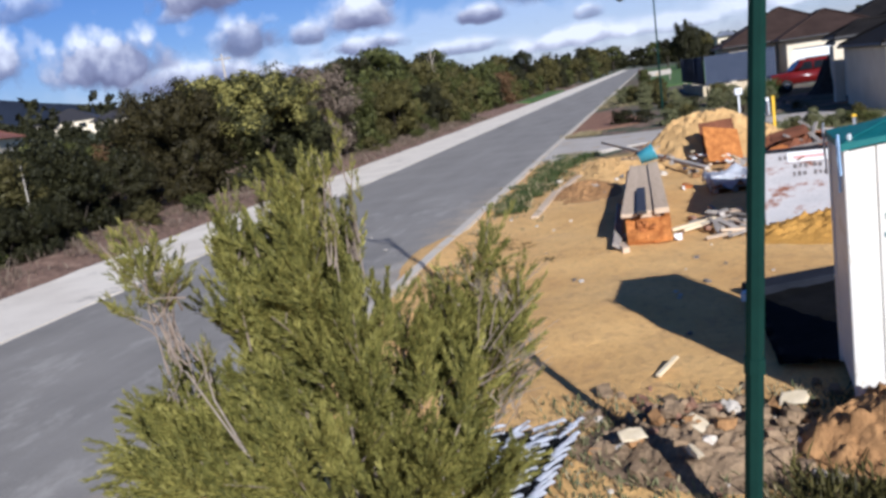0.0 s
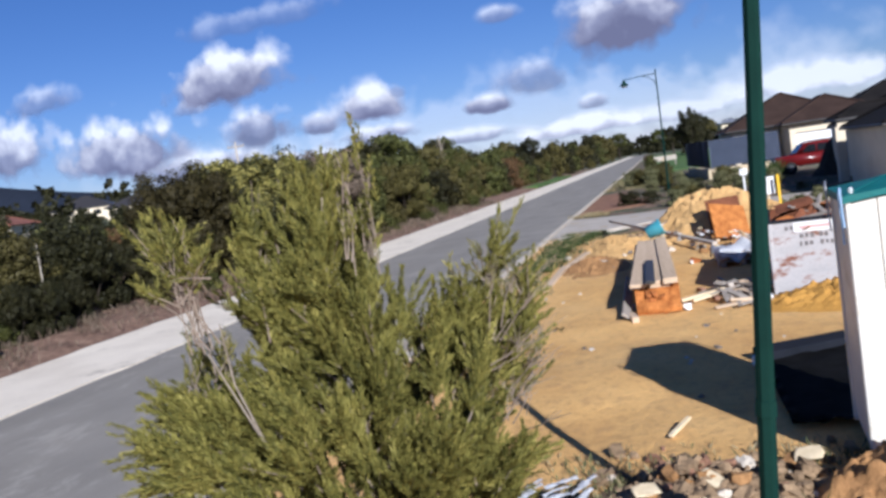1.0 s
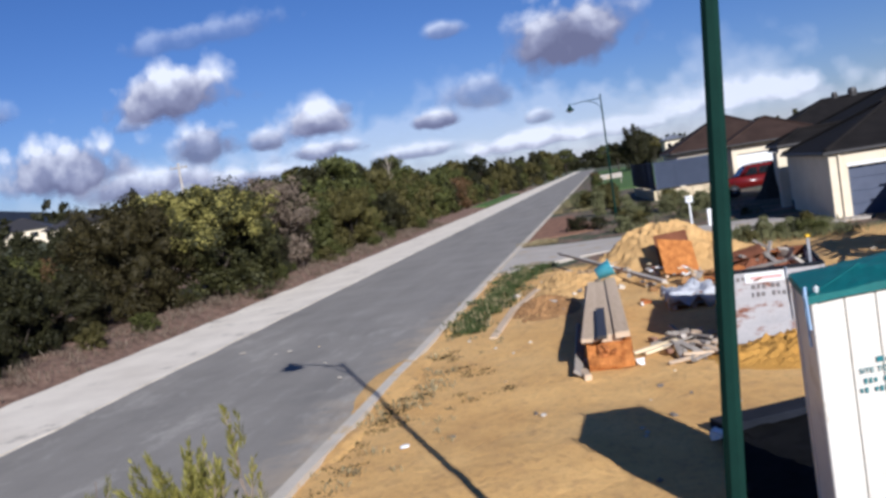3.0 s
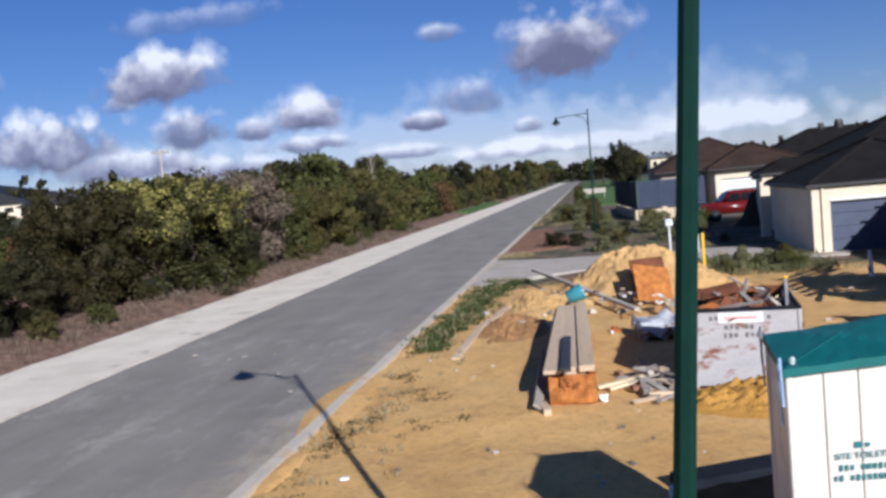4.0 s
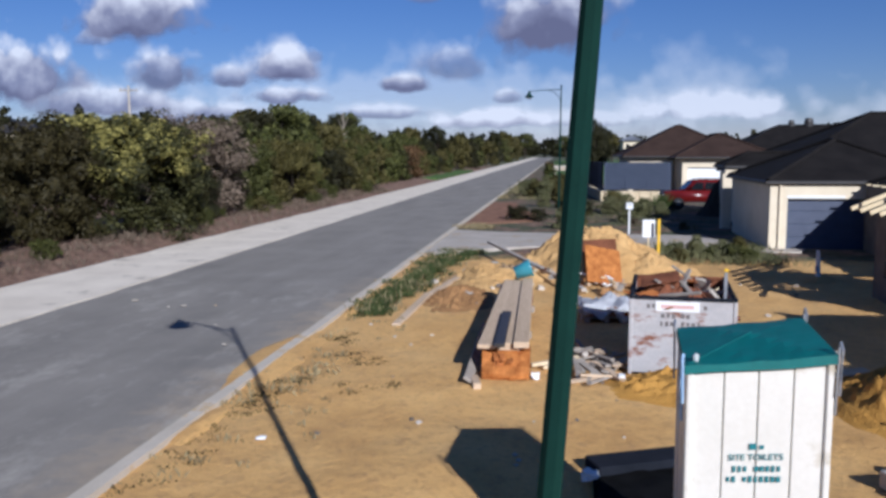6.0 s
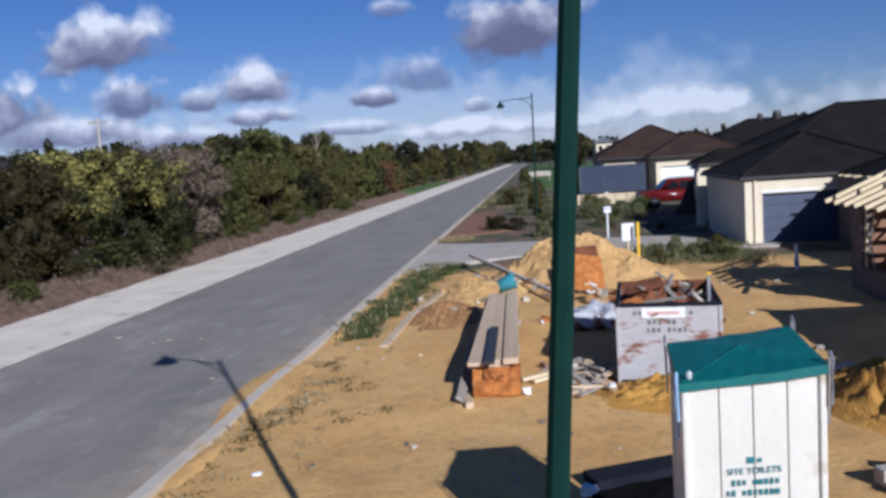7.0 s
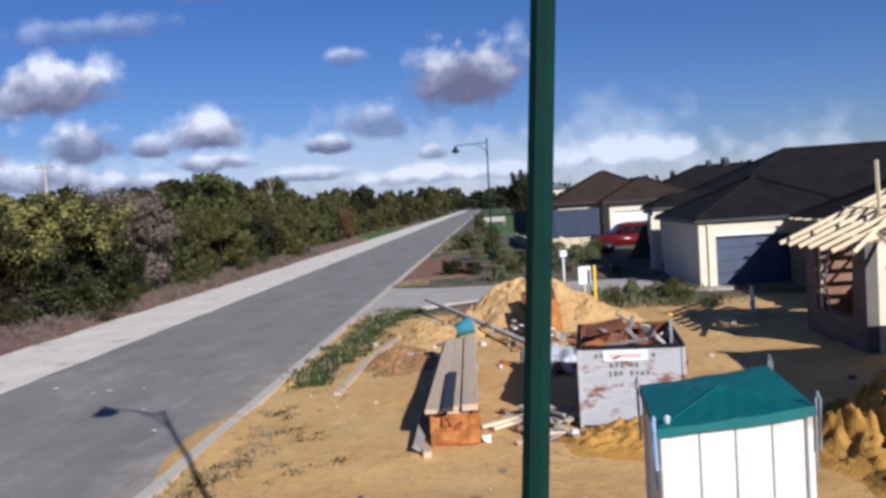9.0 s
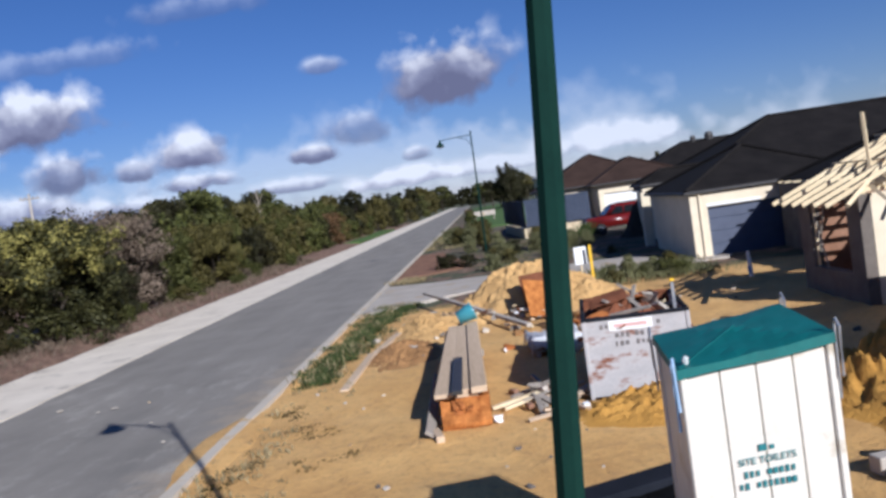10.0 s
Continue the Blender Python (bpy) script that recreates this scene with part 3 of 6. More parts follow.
# ---- houses ----
def hip_roof(x0, x1, y0, y1, z, pitch, over=0.45):
    """A closed hip roof over a rectangle, with a thin edge. Returns bmesh and the ridge ends."""
    x0, x1, y0, y1 = x0 - over, x1 + over, y0 - over, y1 + over
    bm = bmesh.new()
    half = min(x1 - x0, y1 - y0) / 2
    rise = half * math.tan(radians(pitch))
    if x1 - x0 >= y1 - y0:
        ra, rb = (x0 + half, (y0 + y1) / 2, z + rise), (x1 - half + 1e-3, (y0 + y1) / 2, z + rise)
    else:
        ra, rb = ((x0 + x1) / 2, y0 + half, z + rise), ((x0 + x1) / 2, y1 - half + 1e-3, z + rise)
    low = [bm.verts.new(p) for p in ((x0, y0, z - 0.09), (x1, y0, z - 0.09), (x1, y1, z - 0.09), (x0, y1, z - 0.09))]
    up = [bm.verts.new((v.co.x, v.co.y, z)) for v in low]
    a, b = bm.verts.new(ra), bm.verts.new(rb)
    bm.faces.new(low[::-1])
    for i in range(4):
        j = (i + 1) % 4
        bm.faces.new((low[i], low[j], up[j], up[i]))
    if x1 - x0 >= y1 - y0:
        for f in ((up[0], up[1], b, a), (up[1], up[2], b), (up[2], up[3], a, b), (up[3], up[0], a)):
            bm.faces.new(f)
        hips = ((up[0].co, a.co), (up[3].co, a.co), (up[1].co, b.co), (up[2].co, b.co), (a.co, b.co))
    else:
        for f in ((up[0], up[1], a), (up[1], up[2], b, a), (up[2], up[3], b), (up[3], up[0], a, b)):
            bm.faces.new(f)
        hips = ((up[0].co, a.co), (up[1].co, a.co), (up[2].co, b.co), (up[3].co, b.co), (a.co, b.co))
    return bm, [(p.copy(), q.copy()) for p, q in hips]


def add_roof(e, x0, x1, y0, y1, z, pitch, material, over=0.45, gutter=True):
    bm, hips = hip_roof(x0, x1, y0, y1, z, pitch, over)
    r = part("roof", bm, material, e)
    for p, q in hips:
        if (p - q).length > 0.3:
            part("ridge_cap", one_tube((p + Vector((0, 0, 0.01)), q + Vector((0, 0, 0.03))), (0.09, 0.09), 6), material, r)
    if gutter:
        o = over + 0.06
        for ax, ay, bx, by in ((x0 - o, y0 - o, x1 + o, y0 - o), (x1 + o, y0 - o, x1 + o, y1 + o), (x1 + o, y1 + o, x0 - o, y1 + o), (x0 - o, y1 + o, x0 - o, y0 - o)):
            part("gutter", one_box((ax + bx) / 2, (ay + by) / 2, z - 0.06, abs(bx - ax) + 0.1, abs(by - ay) + 0.1, 0.12, bevel=0.02), M_FASCIA, r, "dark metal gutter")
    return r


def wall_run(e, name, x0, x1, y0, y1, z1, material, openings=(), thick=0.11):
    """A wall along x or y as one solid mesh, with openings (from, to, sill, head) cut through it."""
    along_x = abs(x1 - x0) > abs(y1 - y0)
    a, b = (x0, x1) if along_x else (y0, y1)
    ss = sorted({a, b, *(q for o in openings for q in o[:2])})
    zs = sorted({-0.2, z1, *(q for o in openings for q in o[2:])})
    solid = {(i, j): not any(o[0] < (ss[i] + ss[i + 1]) / 2 < o[1] and o[2] < (zs[j] + zs[j + 1]) / 2 < o[3] for o in openings) for i in range(len(ss) - 1) for j in range(len(zs) - 1)}
    bm = bmesh.new()
    made = {}

    def vert(i, j, k):
        if (i, j, k) not in made:
            d = (k - 0.5) * thick
            made[i, j, k] = bm.verts.new((ss[i], y0 + d, zs[j]) if along_x else (x0 + d, ss[i], zs[j]))
        return made[i, j, k]
    for (i, j), full in solid.items():
        if not full:
            continue
        for k in (0, 1):
            bm.faces.new([vert(i + u, j + v, k) for u, v in ((0, 0), (1, 0), (1, 1), (0, 1))])
        for (di, dj), ((u0, v0), (u1, v1)) in {(-1, 0): ((0, 0), (0, 1)), (1, 0): ((1, 0), (1, 1)), (0, -1): ((0, 0), (1, 0)), (0, 1): ((0, 1), (1, 1))}.items():
            if not solid.get((i + di, j + dj), False):
                bm.faces.new((vert(i + u0, j + v0, 0), vert(i + u1, j + v1, 0), vert(i + u1, j + v1, 1), vert(i + u0, j + v0, 1)))
    bmesh.ops.recalc_face_normals(bm, faces=bm.faces[:])
    return part(name, bm, material, e)


# the finished house with the garage
h1 = thing("house", "cream rendered single-storey house with a dark tiled hip roof and garage", "house", group="houses along the verge")
GX, GY = 11.35, 27.6
wall_run(h1, "wall", GX, GX + 6.3, GY, GY, 2.44, M_RENDER, ((GX + 0.62, GX + 5.5, -0.2, 1.86),))
wall_run(h1, "wall", GX + 0.055, GX + 0.055, GY + 0.06, GY + 6.5, 2.44, M_RENDER)
wall_run(h1, "wall", GX + 6.3, GX + 6.3, GY + 0.06, GY + 6, 2.44, M_RENDER)
door = part("garage_door", one_box(GX + 3.06, GY + 0.14, 0.9, 4.9, 0.04, 1.96), M_DOOR, h1, "blue-grey sectional garage door")
for k in range(4):
    part("door_panel", one_box(GX + 3.06, GY + 0.115, 0.2 + 0.48 * k, 4.84, 0.03, 0.46, bevel=0.012), M_DOOR, door)
part("lintel", one_box(GX + 1.6, GY - 0.063, 1.93, 2.0, 0.02, 0.1, bevel=0.005), M_WHITE, h1, "pale beam above the garage door")
part("downpipe", one_tube(((GX + 0.34, GY - 0.1, 0), (GX + 0.34, GY - 0.1, 2.4)), (0.045, 0.045), 8), M_RENDER, h1)
add_roof(h1, GX, GX + 6.3, GY, GY + 6.9, 2.52, 24.5, M_ROOF, 0.12)
wall_run(h1, "wall", GX + 1.0, GX + 22, GY + 5.2, GY + 5.2, 2.44, M_RENDER)
wall_run(h1, "wall", GX + 1.1, GX + 1.1, GY + 8.2, GY + 15.5, 2.44, M_RENDER)
wall_run(h1, "wall", GX + 1.1, GX + 22, GY + 15.6, GY + 15.6, 2.44, M_RENDER)
add_roof(h1, GX + 1.5, GX + 24, GY + 4.8, GY + 15.6, 2.6, 25, M_ROOF)
# alfresco corner of the same house
part("pillar", one_box(GX + 0.05, GY + 8.4, 1.25, 0.42, 0.42, 2.6, bevel=0.01), M_RENDER, h1, "square rendered pillar")
part("fascia_beam", one_box(GX + 0.6, GY + 8.35, 2.55, 1.3, 0.3, 0.4, bevel=0.01), M_RENDER, h1)
add_roof(h1, GX + 0.1, GX + 5, GY + 8.3, GY + 10.6, 2.92, 24, M_ROOF, 0.14)

# the next house down the side street, its roof just showing
h4 = thing("house", "low house with a dark tiled roof and rooftop vents", "house", group="houses along the verge")
wall_run(h4, "wall", 19.5, 40, 75, 75, 3.3, M_RENDER, ((22, 24, 1.0, 2.3), (29, 31, 1.0, 2.3)))
wall_run(h4, "wall", 19.5, 19.5, 75.1, 85, 3.3, M_RENDER)
add_roof(h4, 19.5, 40, 75, 85, 3.4, 25, M_ROOF)
for x, s in ((25.6, 0.5), (27.2, 0.75)):
    part("roof_vent", one_tube(((x, 80, 5.8), (x, 80, 6.05 + s * 0.3), (x, 80, 6.1 + s * 0.7)), (s * 0.55, s * 0.6, s * 0.4), 10), M_FASCIA, h4, "dark rooftop vent")

# the house behind, with its fence
h2 = thing("house", "cream house with a brown tiled hip roof behind a steel fence", "house", group="houses along the verge")
wall_run(h2, "wall", 12.3, 18.5, 57, 57, 3.1, M_RENDER, ((12.7, 17.9, -0.2, 2.4),))
part("garage_door", one_box(15.3, 57.12, 1.1, 5.2, 0.04, 2.6), M_WHITE, h2, "white garage door")
wall_run(h2, "wall", 12.35, 12.35, 57.1, 64, 3.1, M_RENDER)
add_roof(h2, 12.3, 18.5, 57, 66, 3.15, 25, M_ROOFB, 0.5)
wall_run(h2, "wall", 8.9, 8.9, 61, 72, 3.1, M_RENDER)
wall_run(h2, "wall", 8.9, 12.2, 61, 61, 3.1, M_RENDER)
add_roof(h2, 8.9, 17.4, 61, 72, 3.2, 27, M_ROOFB, 0.5)
h3 = thing("house", "distant pale house with a grey roof among trees", "house", group="houses along the verge")
wall_run(h3, "wall", 16.9, 20.4, 180, 180, 5.6, M_RENDER)
wall_run(h3, "wall", 16.9, 16.9, 180, 190, 5.6, M_RENDER)
add_roof(h3, 16.9, 20.4, 180, 190, 5.7, 24, M_STEEL)
for k in range(2):
    part("window", one_box(17.8 + 1.6 * k, 179.9, 4.4, 0.8, 0.06, 1.0, bevel=0.02), M_GLASS, h3, "dark window pane")

fence = thing("fence", "dark blue ribbed steel fence on a limestone retaining wall", "fence")
sheet_f = bmesh.new()
outline = []
for k in range(12):
    x = -0.77 + k * 1.54 / 12
    outline += [(x, 0.0), (x + 0.06, 0.0), (x + 0.075, 0.03), (x + 0.115, 0.03)]
front = [[sheet_f.verts.new((x, y, z)) for x, y in outline] for z in (-0.97, 0.97)]
for i in range(len(outline) - 1):
    sheet_f.faces.new((front[0][i], front[0][i + 1], front[1][i + 1], front[1][i]))
bmesh.ops.solidify(sheet_f, geom=sheet_f.faces[:], thickness=0.008)
sheet_me = finish("fence_panel", sheet_f, M_FENCE)
for k in range(3):
    part("fence_panel", sheet_me, None, fence, m=pose(7.6 + 1.55 * k, 56.5, 1.8))
    part("post", one_box(6.83 + 1.55 * k, 56.5, 1.65, 0.06, 0.07, 2.3, bevel=0.005), M_FENCE, fence)
for k in range(9):
    part("fence_panel", sheet_me, None, fence, m=pose(6.72 - 0.12 * k - 0.06, 57.3 + 1.54 * k, 1.8, 0, 0, 94.5))
for k in range(6):
    part("limestone_block", one_box(7.25 + 0.8 * k, 56.3, 0.36, 0.78, 0.35, 0.72, bevel=0.02), M_LIME, fence, "pale limestone block")
for k in range(13):
    part("limestone_block", one_box(6.7 - 0.078 * k, 56.8 + 1.0 * k, 0.36, 0.3, 0.98, 0.72, bevel=0.02), M_LIME, fence, "pale limestone block")

# the house under construction: block walls, open windows, bare roof frame
hu = thing("unfinished_house", "block house shell with a shade-darkened side wall and bare pine roof frame", "house under construction")
UX = 11.55
FY = 14.1  # front wall of the corner room
# side wall colour darkened for shade; the sunlit front wall is cream
wall_run(hu, "wall", UX, UX, FY, 17.4, 2.35, M_BRICKW, ((14.75, 16.75, 0.62, 2.25),), 0.24)
wall_run(hu, "wall", UX + 0.13, UX + 2.2, FY + 0.12, FY + 0.12, 2.35, M_RENDER, (), 0.24)
wall_run(hu, "wall", UX + 0.13, UX + 9, 17.4, 17.4, 2.35, M_BRICKR, ((UX + 2.5, UX + 4.2, 0.8, 2.1),), 0.22)
wall_run(hu, "wall", UX + 2.3, UX + 2.3, 10.7, 17.2, 2.35, M_BRICKR, (), 0.2)
# front wing out of view, added to cast shade over the sand
wall_run(hu, "wall", UX, UX, 2.1, 10.5, 2.35, M_BRICKW, ((3.4, 5.2, 0.62, 2.1), (7.0, 8.8, 0.62, 2.1)), 0.24)
wall_run(hu, "wall", UX - 0.12, UX + 8.8, 2.0, 2.0, 2.35, M_BRICKW, (), 0.2)
wall_run(hu, "wall", UX - 0.12, UX + 8.8, 10.6, 10.6, 2.35, M_BRICKW, (), 0.2)
wall_run(hu, "wall", UX + 9, UX + 9, 2.0, 27.2, 2.35, M_BRICKW, (), 0.24)
part("prop", one_tube(((UX - 0.02, 16.7, 0.6), (UX - 0.02, 16.72, 2.25)), (0.035, 0.035), 6), M_PINE, hu, "timber window prop")
part("prop", one_tube(((UX - 0.02, 16.2, 0.62), (UX - 0.02, 16.85, 2.15)), (0.022, 0.022), 6), M_GREYWOOD, hu)
part("prop", one_tube(((UX - 0.02, 16.8, 0.62), (UX - 0.02, 16.1, 2.15)), (0.022, 0.022), 6), M_GREYWOOD, hu)
for x0, y0, y1 in ((UX, FY, 17.4), (UX + 3.1, 17.5, 27.2)):
    part("top_plate", one_box(x0, (y0 + y1) / 2, 2.385, 0.1, y1 - y0, 0.06, bevel=0.005), M_PINE, hu, "pine top plate")
rnd_h = random.Random(14)
rafter = bmesh.new()
PITCH = 24
L_R = 3.3 / math.cos(radians(PITCH))
box(rafter, L_R / 2 - 0.35, 0, 0.05, L_R + 0.7, 0.045, 0.1, bevel=0.004)
rafter_me = finish("rafter", rafter, M_PINE)
for k in range(6):
    y = FY + 0.2 + 0.62 * k
    part("rafter", rafter_me, None, hu, m=pose(UX - 0.06, y, 2.44, 0, -PITCH + (k % 3 - 1) * 0.5, (k % 2) * 1.2 - 0.6))
# solid roofs on the unseen wings, added as shadow casters
add_roof(hu, UX, UX + 8.8, 2.0, 10.4, 2.44, PITCH, M_ROOF, 0.5, False)
add_roof(hu, UX + 3.3, UX + 8.8, 17.8, 27.1, 2.44, PITCH, M_ROOF, 0.2, False)
# batten ends added to make the rear wing's shadow edge ragged
for k in range(9):
    ln = rnd_h.uniform(0.1, 0.38)
    part("batten", one_box(UX + 3.1 - ln / 2, 20.2 + 0.85 * k, 2.4, ln, 0.07, 0.05, m=None), M_PINE, hu)
part("hip_rafter", one_tube(((UX - 0.62, FY - 0.62, 2.2), (UX + 3.2, FY + 3.2, 3.95)), (0.06, 0.06), 4), M_PINE, hu)
for k in range(4):
    x = UX + 0.2 + 0.5 * k
    part("jack_rafter", one_tube(((x, FY - 0.68, 2.17), (x, FY + 0.25 + 0.5 * k, 2.57 + 0.22 * k)), (0.05, 0.05), 4), M_PINE, hu)
part("prop", one_tube(((UX + 0.72, 15.2, 2.5), (UX + 0.68, 15.2, 4.08)), (0.045, 0.045), 4), M_PINE, hu, "upright temporary stud")
for k in range(6):
    part("ceiling_joist", one_box(UX + 1.2, FY + 0.4 + 0.55 * k, 2.42, 2.3, 0.045, 0.1), M_PINE, hu)
for k in range(3):
    part("hanger", one_box(UX + 0.5 + 0.6 * k, 15.8, 2.5, 0.05, 3.2, 0.06), M_PINE, hu)
part("batten", one_box(UX + 0.9, 15.8, 3.0, 0.07, 3.4, 0.04, bevel=0.004, m=None), M_PINE, hu)
part("batten", one_box(UX + 2.1, 15.9, 3.54, 0.07, 3.6, 0.04, bevel=0.004, m=None), M_PINE, hu)
# hidden rear wing, added to throw the shadow on the garage door
wall_run(hu, "wall", UX + 3.1, UX + 3.1, 17.6, 27.2, 2.35, M_BRICKW, (), 0.24)
wall_run(hu, "wall", UX + 3.23, UX + 8.8, 27.1, 27.1, 2.35, M_BRICKW, (), 0.24)

# far houses across the scrub
def far_house(x, y, z, wd, dp, roof_m, label, rot):
    e = thing("house", label, "house", pose(x, y, z, 0, 0, rot), "houses beyond the scrub")
    wall_run(e, "wall", -wd / 2, wd / 2, -dp / 2, -dp / 2, 2.6, M_RENDER)
    wall_run(e, "wall", -wd / 2, -wd / 2, -dp / 2, dp / 2, 2.6, M_RENDER)
    wall_run(e, "wall", wd / 2, wd / 2, -dp / 2, dp / 2, 2.6, M_RENDER)
    add_roof(e, -wd / 2, wd / 2, -dp / 2, dp / 2, 2.7, 24, roof_m, 0.5, False)
    for k in range(3):
        part("window", one_box(-wd / 2 + wd * (k + 0.8) / 3.6, -dp / 2 - 0.06, 1.5, 1.5, 0.06, 1.1, bevel=0.02), M_GLASS, e, "dark window pane")
    return e


far_house(-96, 95.5, 3.1, 13, 10, M_REDROOF, "far house with a terracotta roof beyond the scrub", 20)
far_house(-105, 150, 4.8, 12, 10, M_FASCIA, "far cream house with a grey roof beyond the scrub", 10)
far_house(-121, 152, 5.8, 12, 11, M_FASCIA, "far cream house with a grey roof beyond the scrub", 25)
far_house(-76, 128, 2.7, 16, 11, M_FASCIA, "far cream house with a grey roof beyond the scrub", 14)


# ---- vegetation ----
def leaf_cloud(rnd, lobes, n, size, up=0.35, stretch=1.9, clump=60, tuft_len=0.2, out=1.0):
    """Small leaves gathered in rounded clumps over the skin of lobes (centre, radii); every leaf faces outward from its clump."""
    vol = np.array([r[0] * r[1] * r[2] for _, r in lobes]) ** 0.67
    m = max(4, n // clump)
    pick = rnd.choice(len(lobes), m, p=vol / vol.sum())
    c = np.array([l[0] for l in lobes])[pick]
    r = np.array([l[1] for l in lobes])[pick]
    d = rnd.normal(size=(m, 3)) + np.array((0, 0, 0.25))
    d /= np.linalg.norm(d, axis=1, keepdims=True)
    tuft = c + d * r * (out - 0.4 * rnd.random((m, 1)) ** 2)
    big = tuft_len * (0.55 + 0.9 * rnd.random((m, 1)))
    grow = d * 0.5 + np.array((0, 0, 0.8)) + rnd.normal(size=(m, 3)) * 0.2
    grow /= np.linalg.norm(grow, axis=1, keepdims=True)
    which = rnd.integers(0, m, n)
    o = rnd.normal(size=(n, 3)) + d[which] * 0.5 + np.array((0, 0, 0.2))
    o /= np.linalg.norm(o, axis=1, keepdims=True)
    reach = big[which] * (0.45 + 0.75 * rnd.random((n, 1)) ** 0.6)
    p = tuft[which] + o * reach + grow[which] * np.maximum(0, (o * grow[which]).sum(1, keepdims=True)) * big[which] * 0.5
    nrm = o * 0.9 + d[which] * 0.5 + rnd.normal(size=(n, 3)) * 0.38 + np.array((0, 0, up * 0.5))
    nrm /= np.linalg.norm(nrm, axis=1, keepdims=True)
    t = np.cross(nrm, rnd.normal(size=(n, 3)))
    t = t / np.linalg.norm(t, axis=1, keepdims=True) + grow[which] * 0.5
    b = np.cross(nrm, t)
    s = size * (0.5 + 0.8 * rnd.random((n, 1)))
    t, b = t * s * stretch * 0.4, b * s * 0.42
    v = np.stack([p - t, p + b * 0.9 - t * 0.1, p + t, p - b * 0.9 + t * 0.15], 1).reshape(-1, 3)
    return v, tuft[which]


def cloud_mesh(name, v, material):
    me = bpy.data.meshes.new(name)
    n = len(v) // 4
    me.vertices.add(len(v))
    me.vertices.foreach_set("co", v.astype(np.float32).ravel())
    me.loops.add(len(v))
    me.loops.foreach_set("vertex_index", np.arange(len(v), dtype=np.int32))
    me.polygons.add(n)
    me.polygons.foreach_set("loop_start", np.arange(0, len(v), 4, dtype=np.int32))
    me.update(calc_edges=True)
    me.materials.append(material)
    return me


def crown_lobes(rnd, wd, ht, base, count, top_bias=0.5):
    out = []
    for k in range(count):
        a = rnd.random() * 2 * math.pi
        q = rnd.random() ** 0.6
        z = base + (ht - base) * (0.2 + 0.72 * rnd.random() ** top_bias)
        lim = 1.0 - 0.55 * max(0, (z - base) / (ht - base) - 0.35)
        rr = wd * (0.13 + 0.17 * rnd.random())
        out.append(((math.cos(a) * q * wd * 0.62 * lim, math.sin(a) * q * wd * 0.62 * lim, min(z, ht - rr * 0.7)), (rr, rr, rr * 0.75)))
    out.append(((0, 0, base + (ht - base) * 0.42), (wd * 0.55, wd * 0.55, (ht - base) * 0.36)))
    for k in range(9):
        a = 2 * math.pi * (k + rnd.random() * 0.6) / 9
        out.append(((math.cos(a) * wd * 0.46, math.sin(a) * wd * 0.46, base + ht * 0.12), (wd * 0.2, wd * 0.2, ht * 0.15)))
    return out


def stems_mesh(rnd, lobes, r0):
    bm = bmesh.new()
    for c, r in lobes[:6]:
        base = Vector((rnd.normal() * r0 * 1.5, rnd.normal() * r0 * 1.5, -0.1))
        tip = Vector(c)
        mid = base.lerp(tip, 0.5) + Vector((rnd.normal(), rnd.normal(), 0)) * 0.08
        tube(bm, (base, mid, tip), (r0, r0 * 0.7, r0 * 0.3), 5)
    return finish("stem", bm, M_BARKD)


def shrub_kind(seed, ht, wd, material, n, size, flower=None, clump=60, tuft=0.2):
    rnd = np.random.default_rng(seed)
    lobes = crown_lobes(rnd, wd, ht, 0.1, 26)
    crown = cloud_mesh("crown", leaf_cloud(rnd, lobes, n, size, clump=clump, tuft_len=tuft)[0], material)
    flow = None
    if flower:
        v, tuft = leaf_cloud(rnd, lobes, int(n * 1.25), size * 0.85, out=1.12, tuft_len=0.19, clump=60)
        keep = tuft[:, 2] + tuft[:, 0] * 0.3 - tuft[:, 1] * 0.2 > ht * (0.70 + 0.16 * np.sin(tuft[:, 0] * 5 + 1) * np.cos(tuft[:, 1] * 4) + 0.12 * np.sin(tuft[:, 2] * 7))
        flow = cloud_mesh("blossom", v.reshape(-1, 4, 3)[keep].reshape(-1, 3), flower)
    return stems_mesh(rnd, lobes, 0.05), crown, flow


def plant(kind, name, label, category, m, group):
    e = thing(name, label, category, m, group)
    stem, crown, flow = kind
    part("stem", stem, None, e)
    part("crown", crown, None, e)
    if flow:
        part("blossom", flow, None, e, "pale yellow wattle blossom")
    return e


K_WATTLE = [shrub_kind(1, 4.4, 3.4, L_WATTLE, 44000, 0.075, L_FLOWER, 170, 0.3), shrub_kind(2, 4.0, 3.2, L_BROWN, 38000, 0.075, None, 170, 0.3)]
K_GREY = [shrub_kind(3, 4.0, 2.6, L_GREY, 30000, 0.06, None, 120, 0.26)]
K_GREEN = [shrub_kind(10 + i, 4.0, 2.6, L_GREEN, 7000, 0.135, None, 48, 0.28) for i in range(3)]
K_OLIVE = [shrub_kind(20 + i, 4.0, 2.6, L_OLIVE, 7000, 0.135, None, 48, 0.28) for i in range(2)]
K_RED = [shrub_kind(30, 3.2, 2.4, L_RED, 6000, 0.135, None, 48, 0.26)]
K_DARK = [shrub_kind(40 + i, 4.0, 2.4, L_DARK, 7000, 0.135, None, 48, 0.28) for i in range(2)]
K_VERGE = [shrub_kind(80 + i, 4.0, 2.8, L_VERGE, 6000, 0.15, None, 40, 0.3) for i in range(2)]
